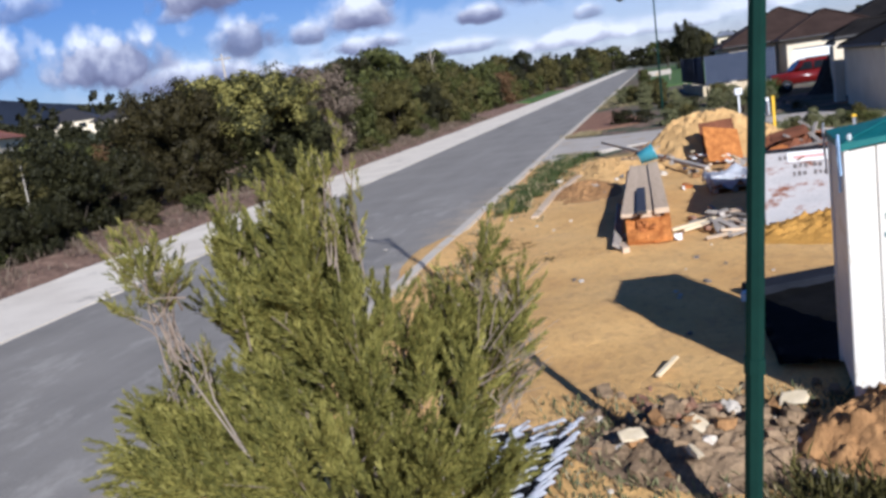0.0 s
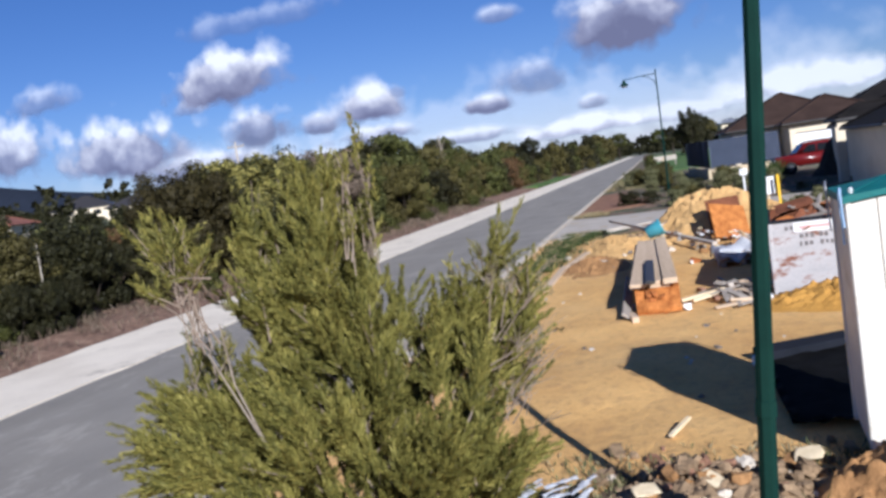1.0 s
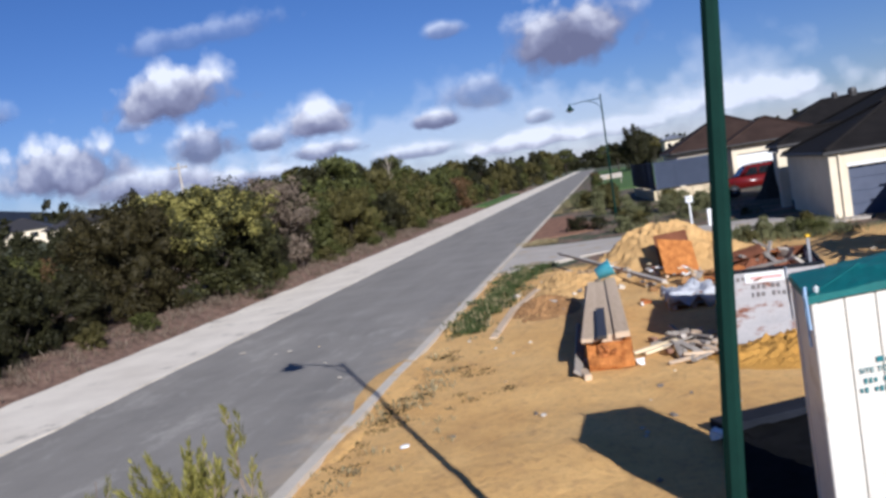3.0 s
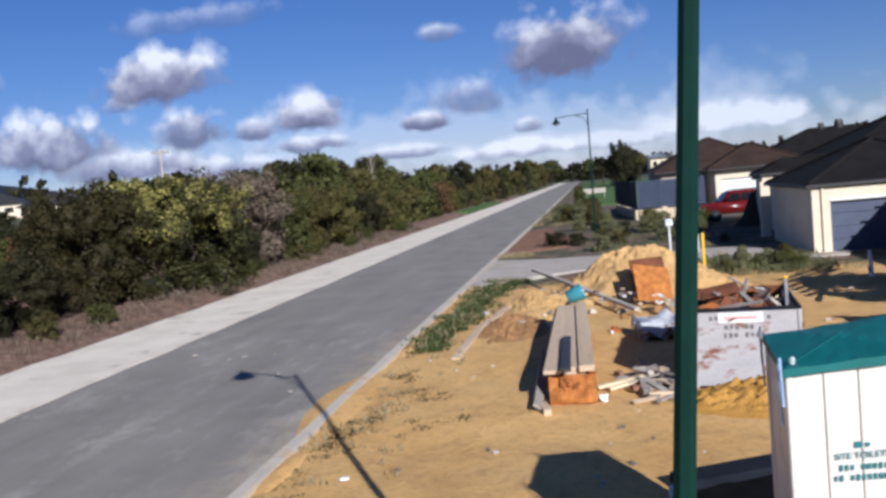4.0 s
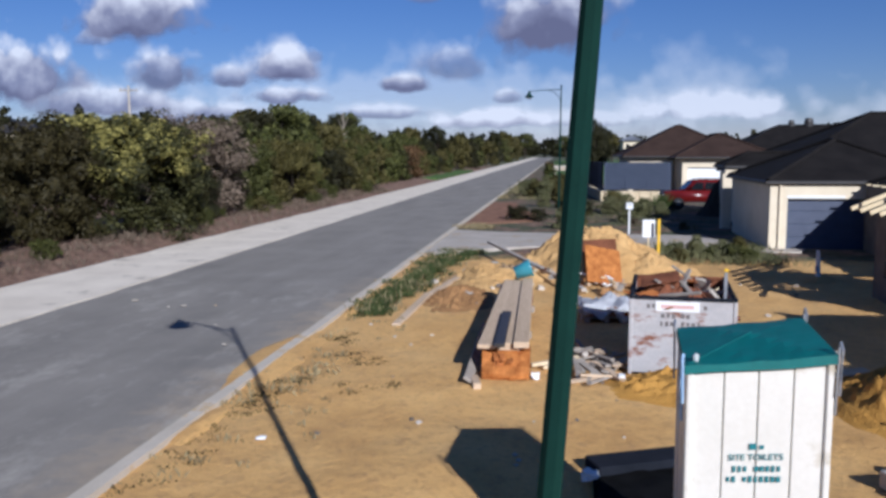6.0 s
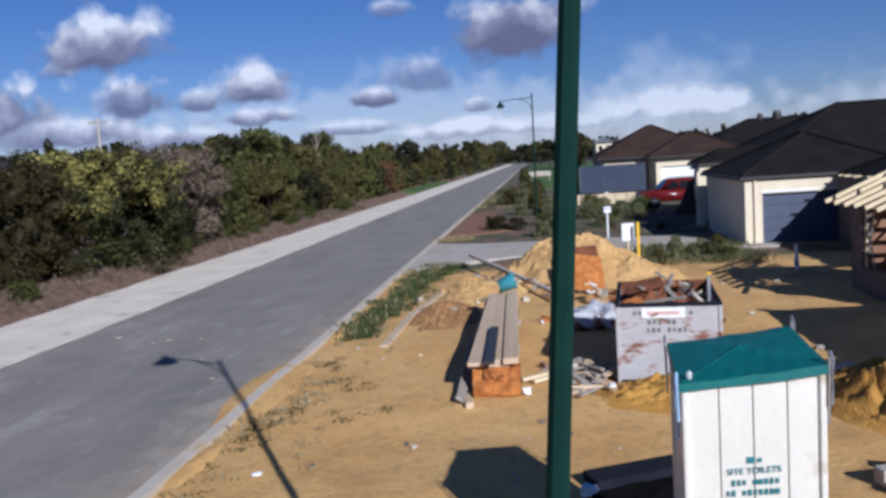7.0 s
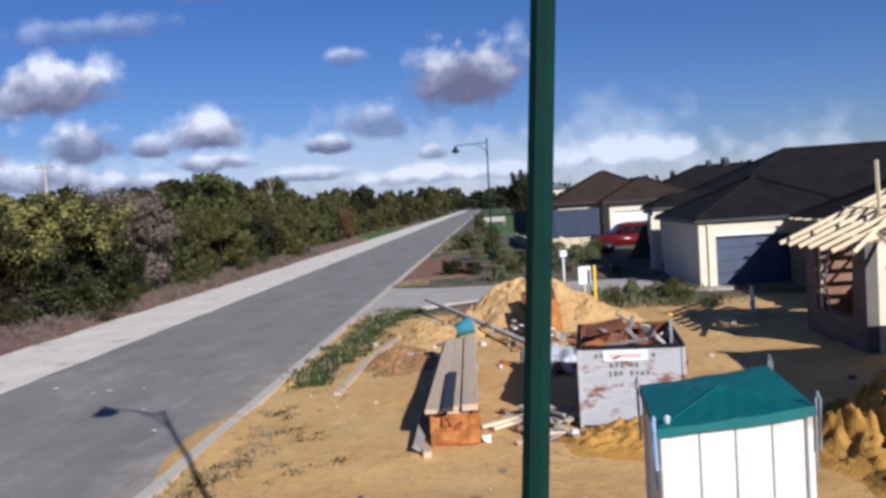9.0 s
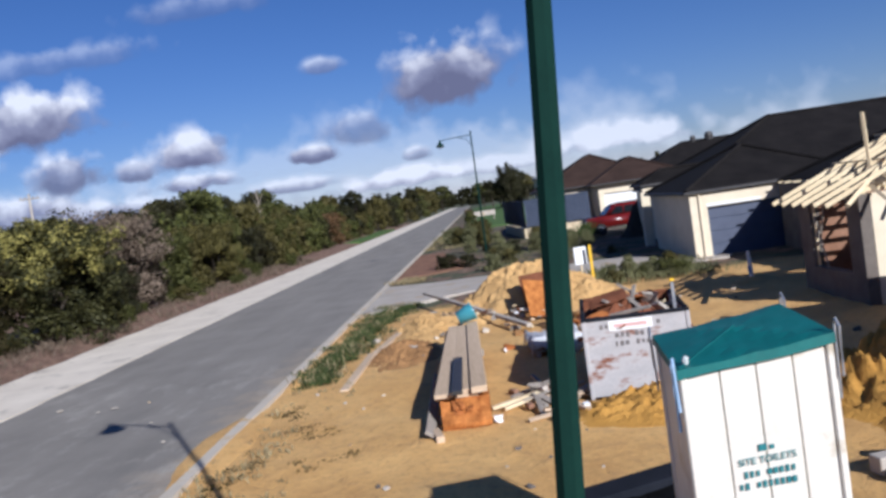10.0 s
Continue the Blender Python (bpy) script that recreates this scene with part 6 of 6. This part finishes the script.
# ---- the shrub in the foreground ----
def near_shrub():
    rng = np.random.default_rng(4)
    e = thing("shrub", "fine-leaved yellow-green native shrub with pale bare stems", "shrub", pose(0, 0, 0))
    base = np.array((2.36, -3.26, 0.0))
    origin = np.array((2.34, -3.33, 1.35))
    # masses of foliage: centre, radii, number of shoots, bare stem to it
    masses = [((2.24, -3.33, 2.62), (0.15, 0.15, 0.26), 250, True), ((2.1, -3.36, 2.6), (0.12, 0.14, 0.28), 190, True), ((2.29, -3.3, 2.4), (0.2, 0.22, 0.24), 320, True),
              ((2.63, -3.3, 2.3), (0.14, 0.18, 0.19), 190, True), ((2.72, -3.26, 2.47), (0.09, 0.1, 0.16), 90, True), ((2.3, -3.36, 2.12), (0.36, 0.32, 0.28), 620, True),
              ((2.57, -3.4, 2.02), (0.22, 0.25, 0.2), 300, False), ((1.9, -3.56, 2.26), (0.15, 0.17, 0.16), 200, True), ((2.04, -3.4, 2.24), (0.14, 0.2, 0.2), 190, False),
              ((1.92, -3.5, 2.02), (0.16, 0.2, 0.2), 220, False), ((2.3, -3.35, 1.7), (0.42, 0.4, 0.35), 520, False), ((2.32, -3.32, 1.15), (0.44, 0.42, 0.4), 320, False), ((2.33, -3.3, 0.6), (0.46, 0.44, 0.4), 300, False)]
    tips = [((2.4, -3.33, 3.1), 0.36), ((2.36, -3.36, 3.02), 0.3), ((2.3, -3.33, 3.0), 0.22), ((2.04, -3.33, 2.98), 0.28), ((2.13, -3.33, 2.97), 0.26), ((2.2, -3.3, 2.86), 0.2), ((2.72, -3.24, 2.68), 0.18), ((2.82, -3.28, 2.6), 0.16), ((2.62, -3.26, 2.6), 0.16), ((2.36, -3.28, 2.86), 0.2), ((2.08, -3.38, 2.8), 0.16), ((1.86, -3.55, 2.5), 0.14), ((1.96, -3.5, 2.52), 0.14)]
    quads = []
    twigs = bmesh.new()

    def shoot(p, d, ln, count, stick=0.3):
        d = d / np.linalg.norm(d)
        side = np.cross(d, (0.3, 0.2, 1.0))
        side /= np.linalg.norm(side) + 1e-9
        up_ = np.cross(side, d)
        t = np.sort(rng.random(count))
        a = rng.random(count) * 2 * np.pi
        root = p + d * (t * ln)[:, None]
        out = np.cos(a)[:, None] * side + np.sin(a)[:, None] * up_
        dirn = out * 0.5 + d * (0.8 + 0.5 * t)[:, None]
        dirn /= np.linalg.norm(dirn, axis=1, keepdims=True)
        nl = (0.02 + 0.02 * rng.random(count))[:, None] * (1.15 - 0.5 * t)[:, None]
        wd = np.cross(dirn, rng.normal(size=(count, 3)))
        wd /= np.linalg.norm(wd, axis=1, keepdims=True)
        wd *= 0.0019
        q = np.stack([root - wd * 0.4, root + dirn * nl * 0.5 + wd, root + dirn * nl, root + dirn * nl * 0.5 - wd], 1)
        quads.append(q.reshape(-1, 3))
        if rng.random() < stick:
            tube(twigs, (p - d * 0.05, p + d * ln * 0.9), (0.003, 0.0012), 4)

    for c, r, count, stem in masses:
        c, r = np.array(c), np.array(r)
        if stem:
            foot = base + np.array((rng.normal() * 0.05, rng.normal() * 0.05, 0))
            mid = foot * 0.45 + c * 0.55 + np.array((rng.normal() * 0.04, rng.normal() * 0.04, -0.05))
            part("stem", one_tube((foot, mid, c, c + np.array((0, 0, r[2] * 0.8))), (0.012, 0.008, 0.004, 0.002), 6), M_BARK, e, "pale grey woody stem")
        # shoots gather in brush-like plumes, each with its own direction and gaps between
        plumes = rng.normal(size=(max(7, count // 11), 3))
        plumes = c + plumes / np.linalg.norm(plumes, axis=1, keepdims=True) * r * (1.0 - 0.8 * rng.random((len(plumes), 1)) ** 1.6)
        aim = (plumes - origin) * np.array((1.7, 1.7, 1.0)) + rng.normal(size=plumes.shape) * 0.22 + np.array((0, 0, 0.1))
        aim /= np.linalg.norm(aim, axis=1, keepdims=True)
        for k in range(int(count * 1.5)):
            i = rng.integers(len(plumes))
            d = aim[i] + rng.normal(size=3) * 0.28
            shoot(plumes[i] + aim[i] * rng.uniform(-0.08, 0.03) + rng.normal(size=3) * 0.016, d, 0.07 + 0.1 * rng.random(), 84, 0.05)
    for tip, ln in tips:
        tip = np.array(tip)
        low = tip - np.array((rng.normal() * 0.02, rng.normal() * 0.02, ln))
        for k in range(9):
            f = rng.random()
            shoot(low + (tip - low) * f * 0.8 + rng.normal(size=3) * 0.012, (tip - low) + rng.normal(size=3) * 0.05, 0.06 + 0.06 * rng.random(), 40, 0.6)
        tube(twigs, (low - np.array((0, 0, 0.1)), tip), (0.0025, 0.001), 4)
    # the sparse sprig that leans out on bare pale stems
    fork = np.array((2.02, -3.7, 2.52))
    part("stem", one_tube((base, np.array((2.2, -3.5, 1.6)), np.array((2.1, -3.6, 2.2)), fork), (0.0045, 0.004, 0.0035, 0.0025), 6), M_STEMPALE, e, "bare pale grey stem")
    part("stem", one_tube((np.array((2.1, -3.6, 2.2)), np.array((2.06, -3.66, 2.42)), np.array((2.07, -3.7, 2.6))), (0.0035, 0.003, 0.002), 6), M_STEMPALE, e, "bare pale grey stem")
    for k in range(13):
        tip = np.array((1.87 + 0.22 * (k + rng.random() * 0.8) / 13, -3.7 + rng.normal() * 0.05, 2.7 + 0.2 * rng.random()))
        root = fork + np.array((0.02 * rng.normal(), 0.02 * rng.normal(), 0.06 * rng.random()))
        mid = root * 0.5 + tip * 0.5 + np.array((0.02 * rng.normal(), 0.0, 0.02))
        tube(twigs, (root, mid, tip), (0.0028, 0.002, 0.001), 4)
        for j in range(5):
            f = 0.25 + 0.7 * rng.random()
            shoot(mid * (1 - f) + tip * f + rng.normal(size=3) * 0.01, (tip - root) + rng.normal(size=3) * 0.1, 0.05 + 0.05 * rng.random(), 34, 0.2)
    # dead grey twigs on the sunny side
    for k in range(26):
        root = np.array((2.72 + 0.06 * rng.random(), -3.3 + 0.06 * rng.normal(), 2.12 + 0.34 * rng.random()))
        tip = root + np.array((0.04 + 0.1 * rng.random(), 0.05 * rng.normal(), 0.05 + 0.15 * rng.random()))
        tube(twigs, (root, root * 0.5 + tip * 0.5 + rng.normal(size=3) * 0.01, tip), (0.0022, 0.0016, 0.0008), 4)
        for j in range(4):
            side = tip + np.array((rng.normal() * 0.03, rng.normal() * 0.03, 0.02 * rng.random()))
            tube(twigs, (root * 0.4 + tip * 0.6, side), (0.0014, 0.0007), 3)
    part("foliage", cloud_mesh("foliage", np.concatenate(quads), L_NEAR), None, e)
    tagged(part("twig", twigs, M_BARK, e), "thin grey twigs among the foliage", kind="stuff")


near_shrub()


# ---- weeds and grasses ----
def tufts(name, spots, material, label, blades, ht, seed, spread=0.12):
    rng = np.random.default_rng(seed)
    out = []
    for x, y, s in spots:
        n_ = max(4, int(blades * s))
        p = np.stack([x + rng.normal(size=n_) * spread * s, y + rng.normal(size=n_) * spread * s, np.full(n_, ground_z(x, y) - 0.01)], 1)
        tip = p + np.stack([rng.normal(size=n_) * 0.4, rng.normal(size=n_) * 0.4, 0.6 + 0.6 * rng.random(n_)], 1) * ht * s
        wd = rng.normal(size=(n_, 3)) * np.array((1, 1, 0))
        wd *= 0.011 / (np.linalg.norm(wd, axis=1, keepdims=True) + 1e-6) * (1 + 0.02 * max(0, y))
        mid = p * 0.5 + tip * 0.5 + np.array((0, 0, 0.08 * ht * s))
        out.append(np.stack([p - wd, mid - wd, tip, mid + wd], 1).reshape(-1, 3))
    tagged(new(name, cloud_mesh(name, np.concatenate(out), material)), label, "weeds", kind="stuff")


rg = random.Random(9)
spots = []
for k in range(330):
    t = rg.random()
    y = 13.6 + 12.2 * t
    x = -0.72 + 1.45 * t ** 1.6 * rg.random() + rg.gauss(0.25, 0.22)
    spots.append((x, y, rg.uniform(0.5, 1.15)))
tufts("green_weeds", spots, L_WEED, "low green weeds along the kerb", 26, 0.16, 1)
tufts("mixed_weeds", [(x + rg.gauss(0, 0.25), y, q) for x, y, q in spots[::4]], L_DRY, "dead stalks standing among the green weeds", 12, 0.2, 12)
spots = [(rg.uniform(-0.9, 0.7) + rg.gauss(0, 0.15), rg.uniform(1.5, 14), rg.uniform(0.25, 0.7)) for k in range(30)]
spots += [(rg.gauss(-0.5, 0.3), rg.gauss(9.0, 1.2), rg.uniform(0.4, 0.9)) for k in range(20)]
spots += [(rg.gauss(-0.2, 0.35), rg.gauss(35.0, 0.7), rg.uniform(0.8, 1.5)) for k in range(30)] + [(rg.uniform(-0.8, 3.2), rg.uniform(57, 80), rg.uniform(0.8, 1.6)) for k in range(60)]
spots += [(rg.uniform(2.4, 4.6), rg.gauss(1.3, 0.5), rg.uniform(0.2, 0.5)) for k in range(25)]
flat = [(rg.gauss(cx, sx), rg.gauss(cy, sy), rg.uniform(0.4, 0.9)) for cx, cy, sx, sy, m_ in ((-0.7, 7.4, 0.14, 0.5, 26), (-0.4, 8.6, 0.2, 0.4, 18), (0.25, 10.1, 0.25, 0.25, 16), (-0.55, 11.4, 0.2, 0.3, 14), (-0.75, 5.6, 0.14, 0.7, 22), (0.8, 8.2, 0.3, 0.3, 8)) for k in range(m_)]
tufts("flattened_weeds", flat, L_BROWN, "dark trampled weeds on the sand by the kerb", 30, 0.05, 21, 0.1)
tufts("dry_weeds", spots, L_DRY, "straggling dry grass tufts on the sand", 20, 0.17, 2)
spots = [(rg.uniform(-14.2, -11.8), rg.uniform(-2, 70), rg.uniform(0.5, 1.4)) for k in range(420)]
tufts("verge_litter", spots, L_GREY, "dead grass and twigs at the edge of the scrub", 16, 0.26, 3, 0.25)
spots = [(rg.uniform(-0.8, 3.2), rg.uniform(57, 95), rg.uniform(0.6, 1.3)) for k in range(120)] + [(rg.uniform(3.5, 10.5), rg.uniform(33, 54), rg.uniform(0.5, 1.3)) for k in range(80)]
tufts("verge_grass", spots, L_VERGE, "unmown grass and weeds on the far verge", 22, 0.25, 4, 0.25)
spots = [(rg.uniform(7.2, 11.0), rg.uniform(22.8, 27), rg.uniform(0.5, 1.4)) for k in range(110)]
tufts("yard_weeds", spots, L_VERGE, "thin olive weeds between the driveway and the sand", 18, 0.28, 5, 0.2)
spots = [(rg.uniform(2.0, 5.0), rg.uniform(-0.2, 2.0), rg.uniform(0.3, 0.9)) for k in range(300)]
tufts("spoil_dead_grass", spots[::2], L_DRY, "dead straw tangled in the dug soil", 14, 0.13, 16, 0.22)
tufts("spoil_litter", spots[1::2], L_VERGE, "dry roots and weeds tangled in the dug soil", 16, 0.13, 6, 0.2)
spots = [(rg.uniform(4.0, 5.2), rg.uniform(-0.4, 0.35), rg.uniform(0.5, 1.1)) for k in range(90)]
tufts("post_weeds", spots, L_OLIVE, "dull olive weeds near the lamp post", 20, 0.2, 7, 0.14)

tufts("spiky_bush", [(9.7 + rg.gauss(0, 0.12), 46.5 + rg.gauss(0, 0.12), rg.uniform(0.8, 1.2)) for k in range(5)], L_WEED, "spiky yellow-green bush by the parked car", 60, 1.1, 11, 0.16)
LOW = "low shrubs on the verge"
plant(K_DARK[0], "shrub", "flat dark green bush on the mulch bed", "shrub", pose(1.5, 39.6, 0.0, 0, 0, 30), LOW).scale = (0.42, 0.36, 0.2)
plant(K_DARK[1], "shrub", "flat dark green bush on the mulch bed", "shrub", pose(2.6, 38.8, 0.0, 0, 0, 80), LOW).scale = (0.3, 0.3, 0.16)
rv = random.Random(31)
for k in range(24):
    x, y, s = rv.uniform(2.6, 9.5), rv.uniform(34.5, 53), rv.uniform(0.09, 0.26)
    if x < 2.6 + 0.05 * (y - 34) or (x > 8 and y > 47):
        continue
    plant(rv.choice(K_VERGE * 2 + K_OLIVE + K_GREY), "shrub", "low grey-green bush in the rough grass", "shrub", pose(x, y, 0.0, 0, 0, rv.uniform(0, 360)), LOW).scale = (s * 1.2, s * 1.2, s * rv.uniform(0.7, 1.0))
for k in range(16):
    x, y, s = rv.uniform(0.2, 4.2), rv.uniform(55, 84), rv.uniform(0.16, 0.36)
    plant(rv.choice(K_VERGE + K_OLIVE), "shrub", "low grey-green bush in the rough grass", "shrub", pose(x, y, 0.0, 0, 0, rv.uniform(0, 360)), LOW).scale = (s * 1.2, s * 1.2, s * 0.9)
for k in range(13):
    x, y, s = rv.uniform(7.3, 10.6), rv.uniform(23.0, 26.6), rv.uniform(0.06, 0.13)
    plant(rv.choice(K_VERGE + K_OLIVE + K_GREEN), "shrub", "straggling weed bush by the concrete driveway", "shrub", pose(x, y, 0.0, 0, 0, rv.uniform(0, 360)), LOW).scale = (s * 1.3, s * 1.3, s)
for x, y, s, k, l in ((2.6, 50, 0.26, K_VERGE[1], "low grey-green shrub on the verge"), (4.4, 48, 0.27, K_VERGE[1], "low grey-green shrub on the verge"), (3.6, 55, 0.30, K_OLIVE[0], "low olive shrub on the verge"), (5.2, 43, 0.22, K_DARK[0], "low dark shrub on the verge"),
                     (1.4, 62, 0.32, K_VERGE[1], "low grey-green shrub on the verge"), (2.4, 72, 0.30, K_VERGE[1], "low grey-green shrub on the verge"), (6.8, 46, 0.28, K_OLIVE[1], "low olive shrub on the verge"), (8.5, 25.6, 0.16, K_VERGE[1], "bushy green weed by the driveway"), (7.7, 24.2, 0.14, K_VERGE[0], "bushy green weed by the driveway"),
                     (9.9, 25.3, 0.16, K_OLIVE[0], "bushy green weed by the driveway"), (2.2, 100, 0.48, K_GREEN[1], "rounded green shrub by the lawn"), (1.8, 128, 0.54, K_RED[0], "rusty rounded shrub by the lawn")):
    plant(k, "shrub", l, "shrub", pose(x, y, 0.02, 0, 0, 40 * s * 10), LOW).scale = (s, s, s)
for k in range(26):
    s = rg.uniform(0.1, 0.24)
    plant(rg.choice(K_OLIVE + K_GREY + K_GREEN), "shrub", "small tussock of scrub at the path's edge", "shrub", pose(rg.uniform(-14.2, -12.6), rg.uniform(4, 70), 0.15, 0, 0, rg.uniform(0, 360)), LOW).scale = (s * 1.4, s * 1.4, s)


# ---- clouds, far off ----
def cloud_material():
    m = bpy.data.materials.new("cloud_vapour")
    m.use_nodes = True
    nt = m.node_tree
    nt.nodes.clear()
    tc = nt.nodes.new("ShaderNodeTexCoord")
    pos = nt.nodes.new("ShaderNodeNewGeometry").outputs["Position"]
    sep = nt.nodes.new("ShaderNodeSeparateXYZ")
    nt.links.new(tc.outputs["Object"], sep.inputs[0])
    X, Z = sep.outputs[0], sep.outputs[2]
    n1, n2 = noise_tex(nt, pos, 0.0105, 5, 0.48), noise_tex(nt, pos, 0.0036, 3, 0.5)
    below = calc(nt, "MULTIPLY", calc(nt, "MINIMUM", calc(nt, "ADD", Z, 0.2), 0.0), 0.8)
    zz = calc(nt, "ADD", Z, below)
    d = calc(nt, "SQRT", calc(nt, "ADD", calc(nt, "MULTIPLY", X, X), calc(nt, "MULTIPLY", zz, zz)))
    f = calc(nt, "ADD", calc(nt, "SUBTRACT", 0.72, d), calc(nt, "MULTIPLY", calc(nt, "SUBTRACT", n1, 0.5), 1.35))
    f = calc(nt, "ADD", f, calc(nt, "MULTIPLY", calc(nt, "SUBTRACT", n2, 0.5), 1.2))
    oi = nt.nodes.new("ShaderNodeObjectInfo")
    fade = calc(nt, "SUBTRACT", 1.0, d, True)
    dens = calc(nt, "MULTIPLY", calc(nt, "DIVIDE", f, 0.65, True), calc(nt, "MULTIPLY", fade, 3.2), True)
    sepc = nt.nodes.new("ShaderNodeSeparateColor")
    nt.links.new(oi.outputs["Color"], sepc.inputs[0])
    dens = calc(nt, "MULTIPLY", dens, sepc.outputs[0])
    # sunlit tops and shaded grey bases painted into the glow by height
    lit = calc(nt, "ADD", calc(nt, "MULTIPLY", Z, 0.8), calc(nt, "ADD", calc(nt, "MULTIPLY", n1, 0.95), calc(nt, "MULTIPLY", calc(nt, "SUBTRACT", sepc.outputs[1], 0.45), 0.45)))
    c = ramp(nt, lit, ((0.28, (0.19, 0.19, 0.28)), (0.5, (0.33, 0.33, 0.43)), (0.68, (0.64, 0.62, 0.67)), (0.86, (1.0, 0.97, 0.96))))
    em = nt.nodes.new("ShaderNodeEmission")
    em.inputs["Strength"].default_value = 0.72
    nt.links.new(c, em.inputs[0])
    tr = nt.nodes.new("ShaderNodeBsdfTransparent")
    mx = nt.nodes.new("ShaderNodeMixShader")
    nt.links.new(dens, mx.inputs[0])
    nt.links.new(tr.outputs[0], mx.inputs[1])
    nt.links.new(em.outputs[0], mx.inputs[2])
    out = nt.nodes.new("ShaderNodeOutputMaterial")
    nt.links.new(mx.outputs[0], out.inputs[0])
    return m


M_CLOUD = cloud_material()
cloud_me = raw_mesh("cloud", ((-1, 0, -1), (1, 0, -1), (1, 0, 1), (-1, 0, 1)), [(0, 1, 2, 3)], M_CLOUD)
# last two wide cards are glowing haze that pales the low sky
CLOUDS = ((-1500, 490, 370, 185, 1.0), (-955, 300, 200, 118, 1.0), (-1403, 285, 215, 135, 0.85), (-1172, 262, 110, 82, 0.85), (-862, 335, 70, 55, 0.5), (-556, 230, 150, 58, 0.95), (-365, 299, 190, 115, 0.55), (-40, 430, 300, 235, 1.0), (-464, 535, 95, 50, 0.55),
          (510, 142, 460, 88, 0.8), (-240, 112, 330, 62, 0.95), (-1000, 200, 280, 62, 0.9), (-2080, 300, 520, 220, 0.95), (-1720, 190, 420, 110, 0.9), (-1420, 700, 560, 90, 0.3), (-2400, 560, 240, 100, 0.5), (-190, 190, 70, 45, 0.65), (-2800, 380, 560, 260, 0.9), (-640, 140, 260, 52, 0.75), (-1350, 150, 420, 80, 0.85), (-1750, 430, 110, 60, 0.5), (100, 110, 260, 55, 0.6), (-860, 820, 420, 80, 0.25), (-500, 110, 2600, 330, 0.3), (900, 60, 1900, 150, 0.14))
for i, (x, z, wd, ht, a) in enumerate(CLOUDS):
    ob = tagged(new("backdrop_cloud", cloud_me), "soft white cloud or haze card with painted lit top and grey base", "cloud", "clouds", "structure")
    ob.matrix_world = pose(x, 2800 + 6 * i, z)
    ob.scale = (wd * 1.08, 1, ht * 1.08)
    ob.color = (a, {7: 0.3, 5: 0.2, 6: 0.3, 3: 0.25, 2: 0.4, 9: 1.6, 10: 1.3, 21: 1.3, 23: 1.3, 24: 1.6}.get(i, 0.6), 1, 1)
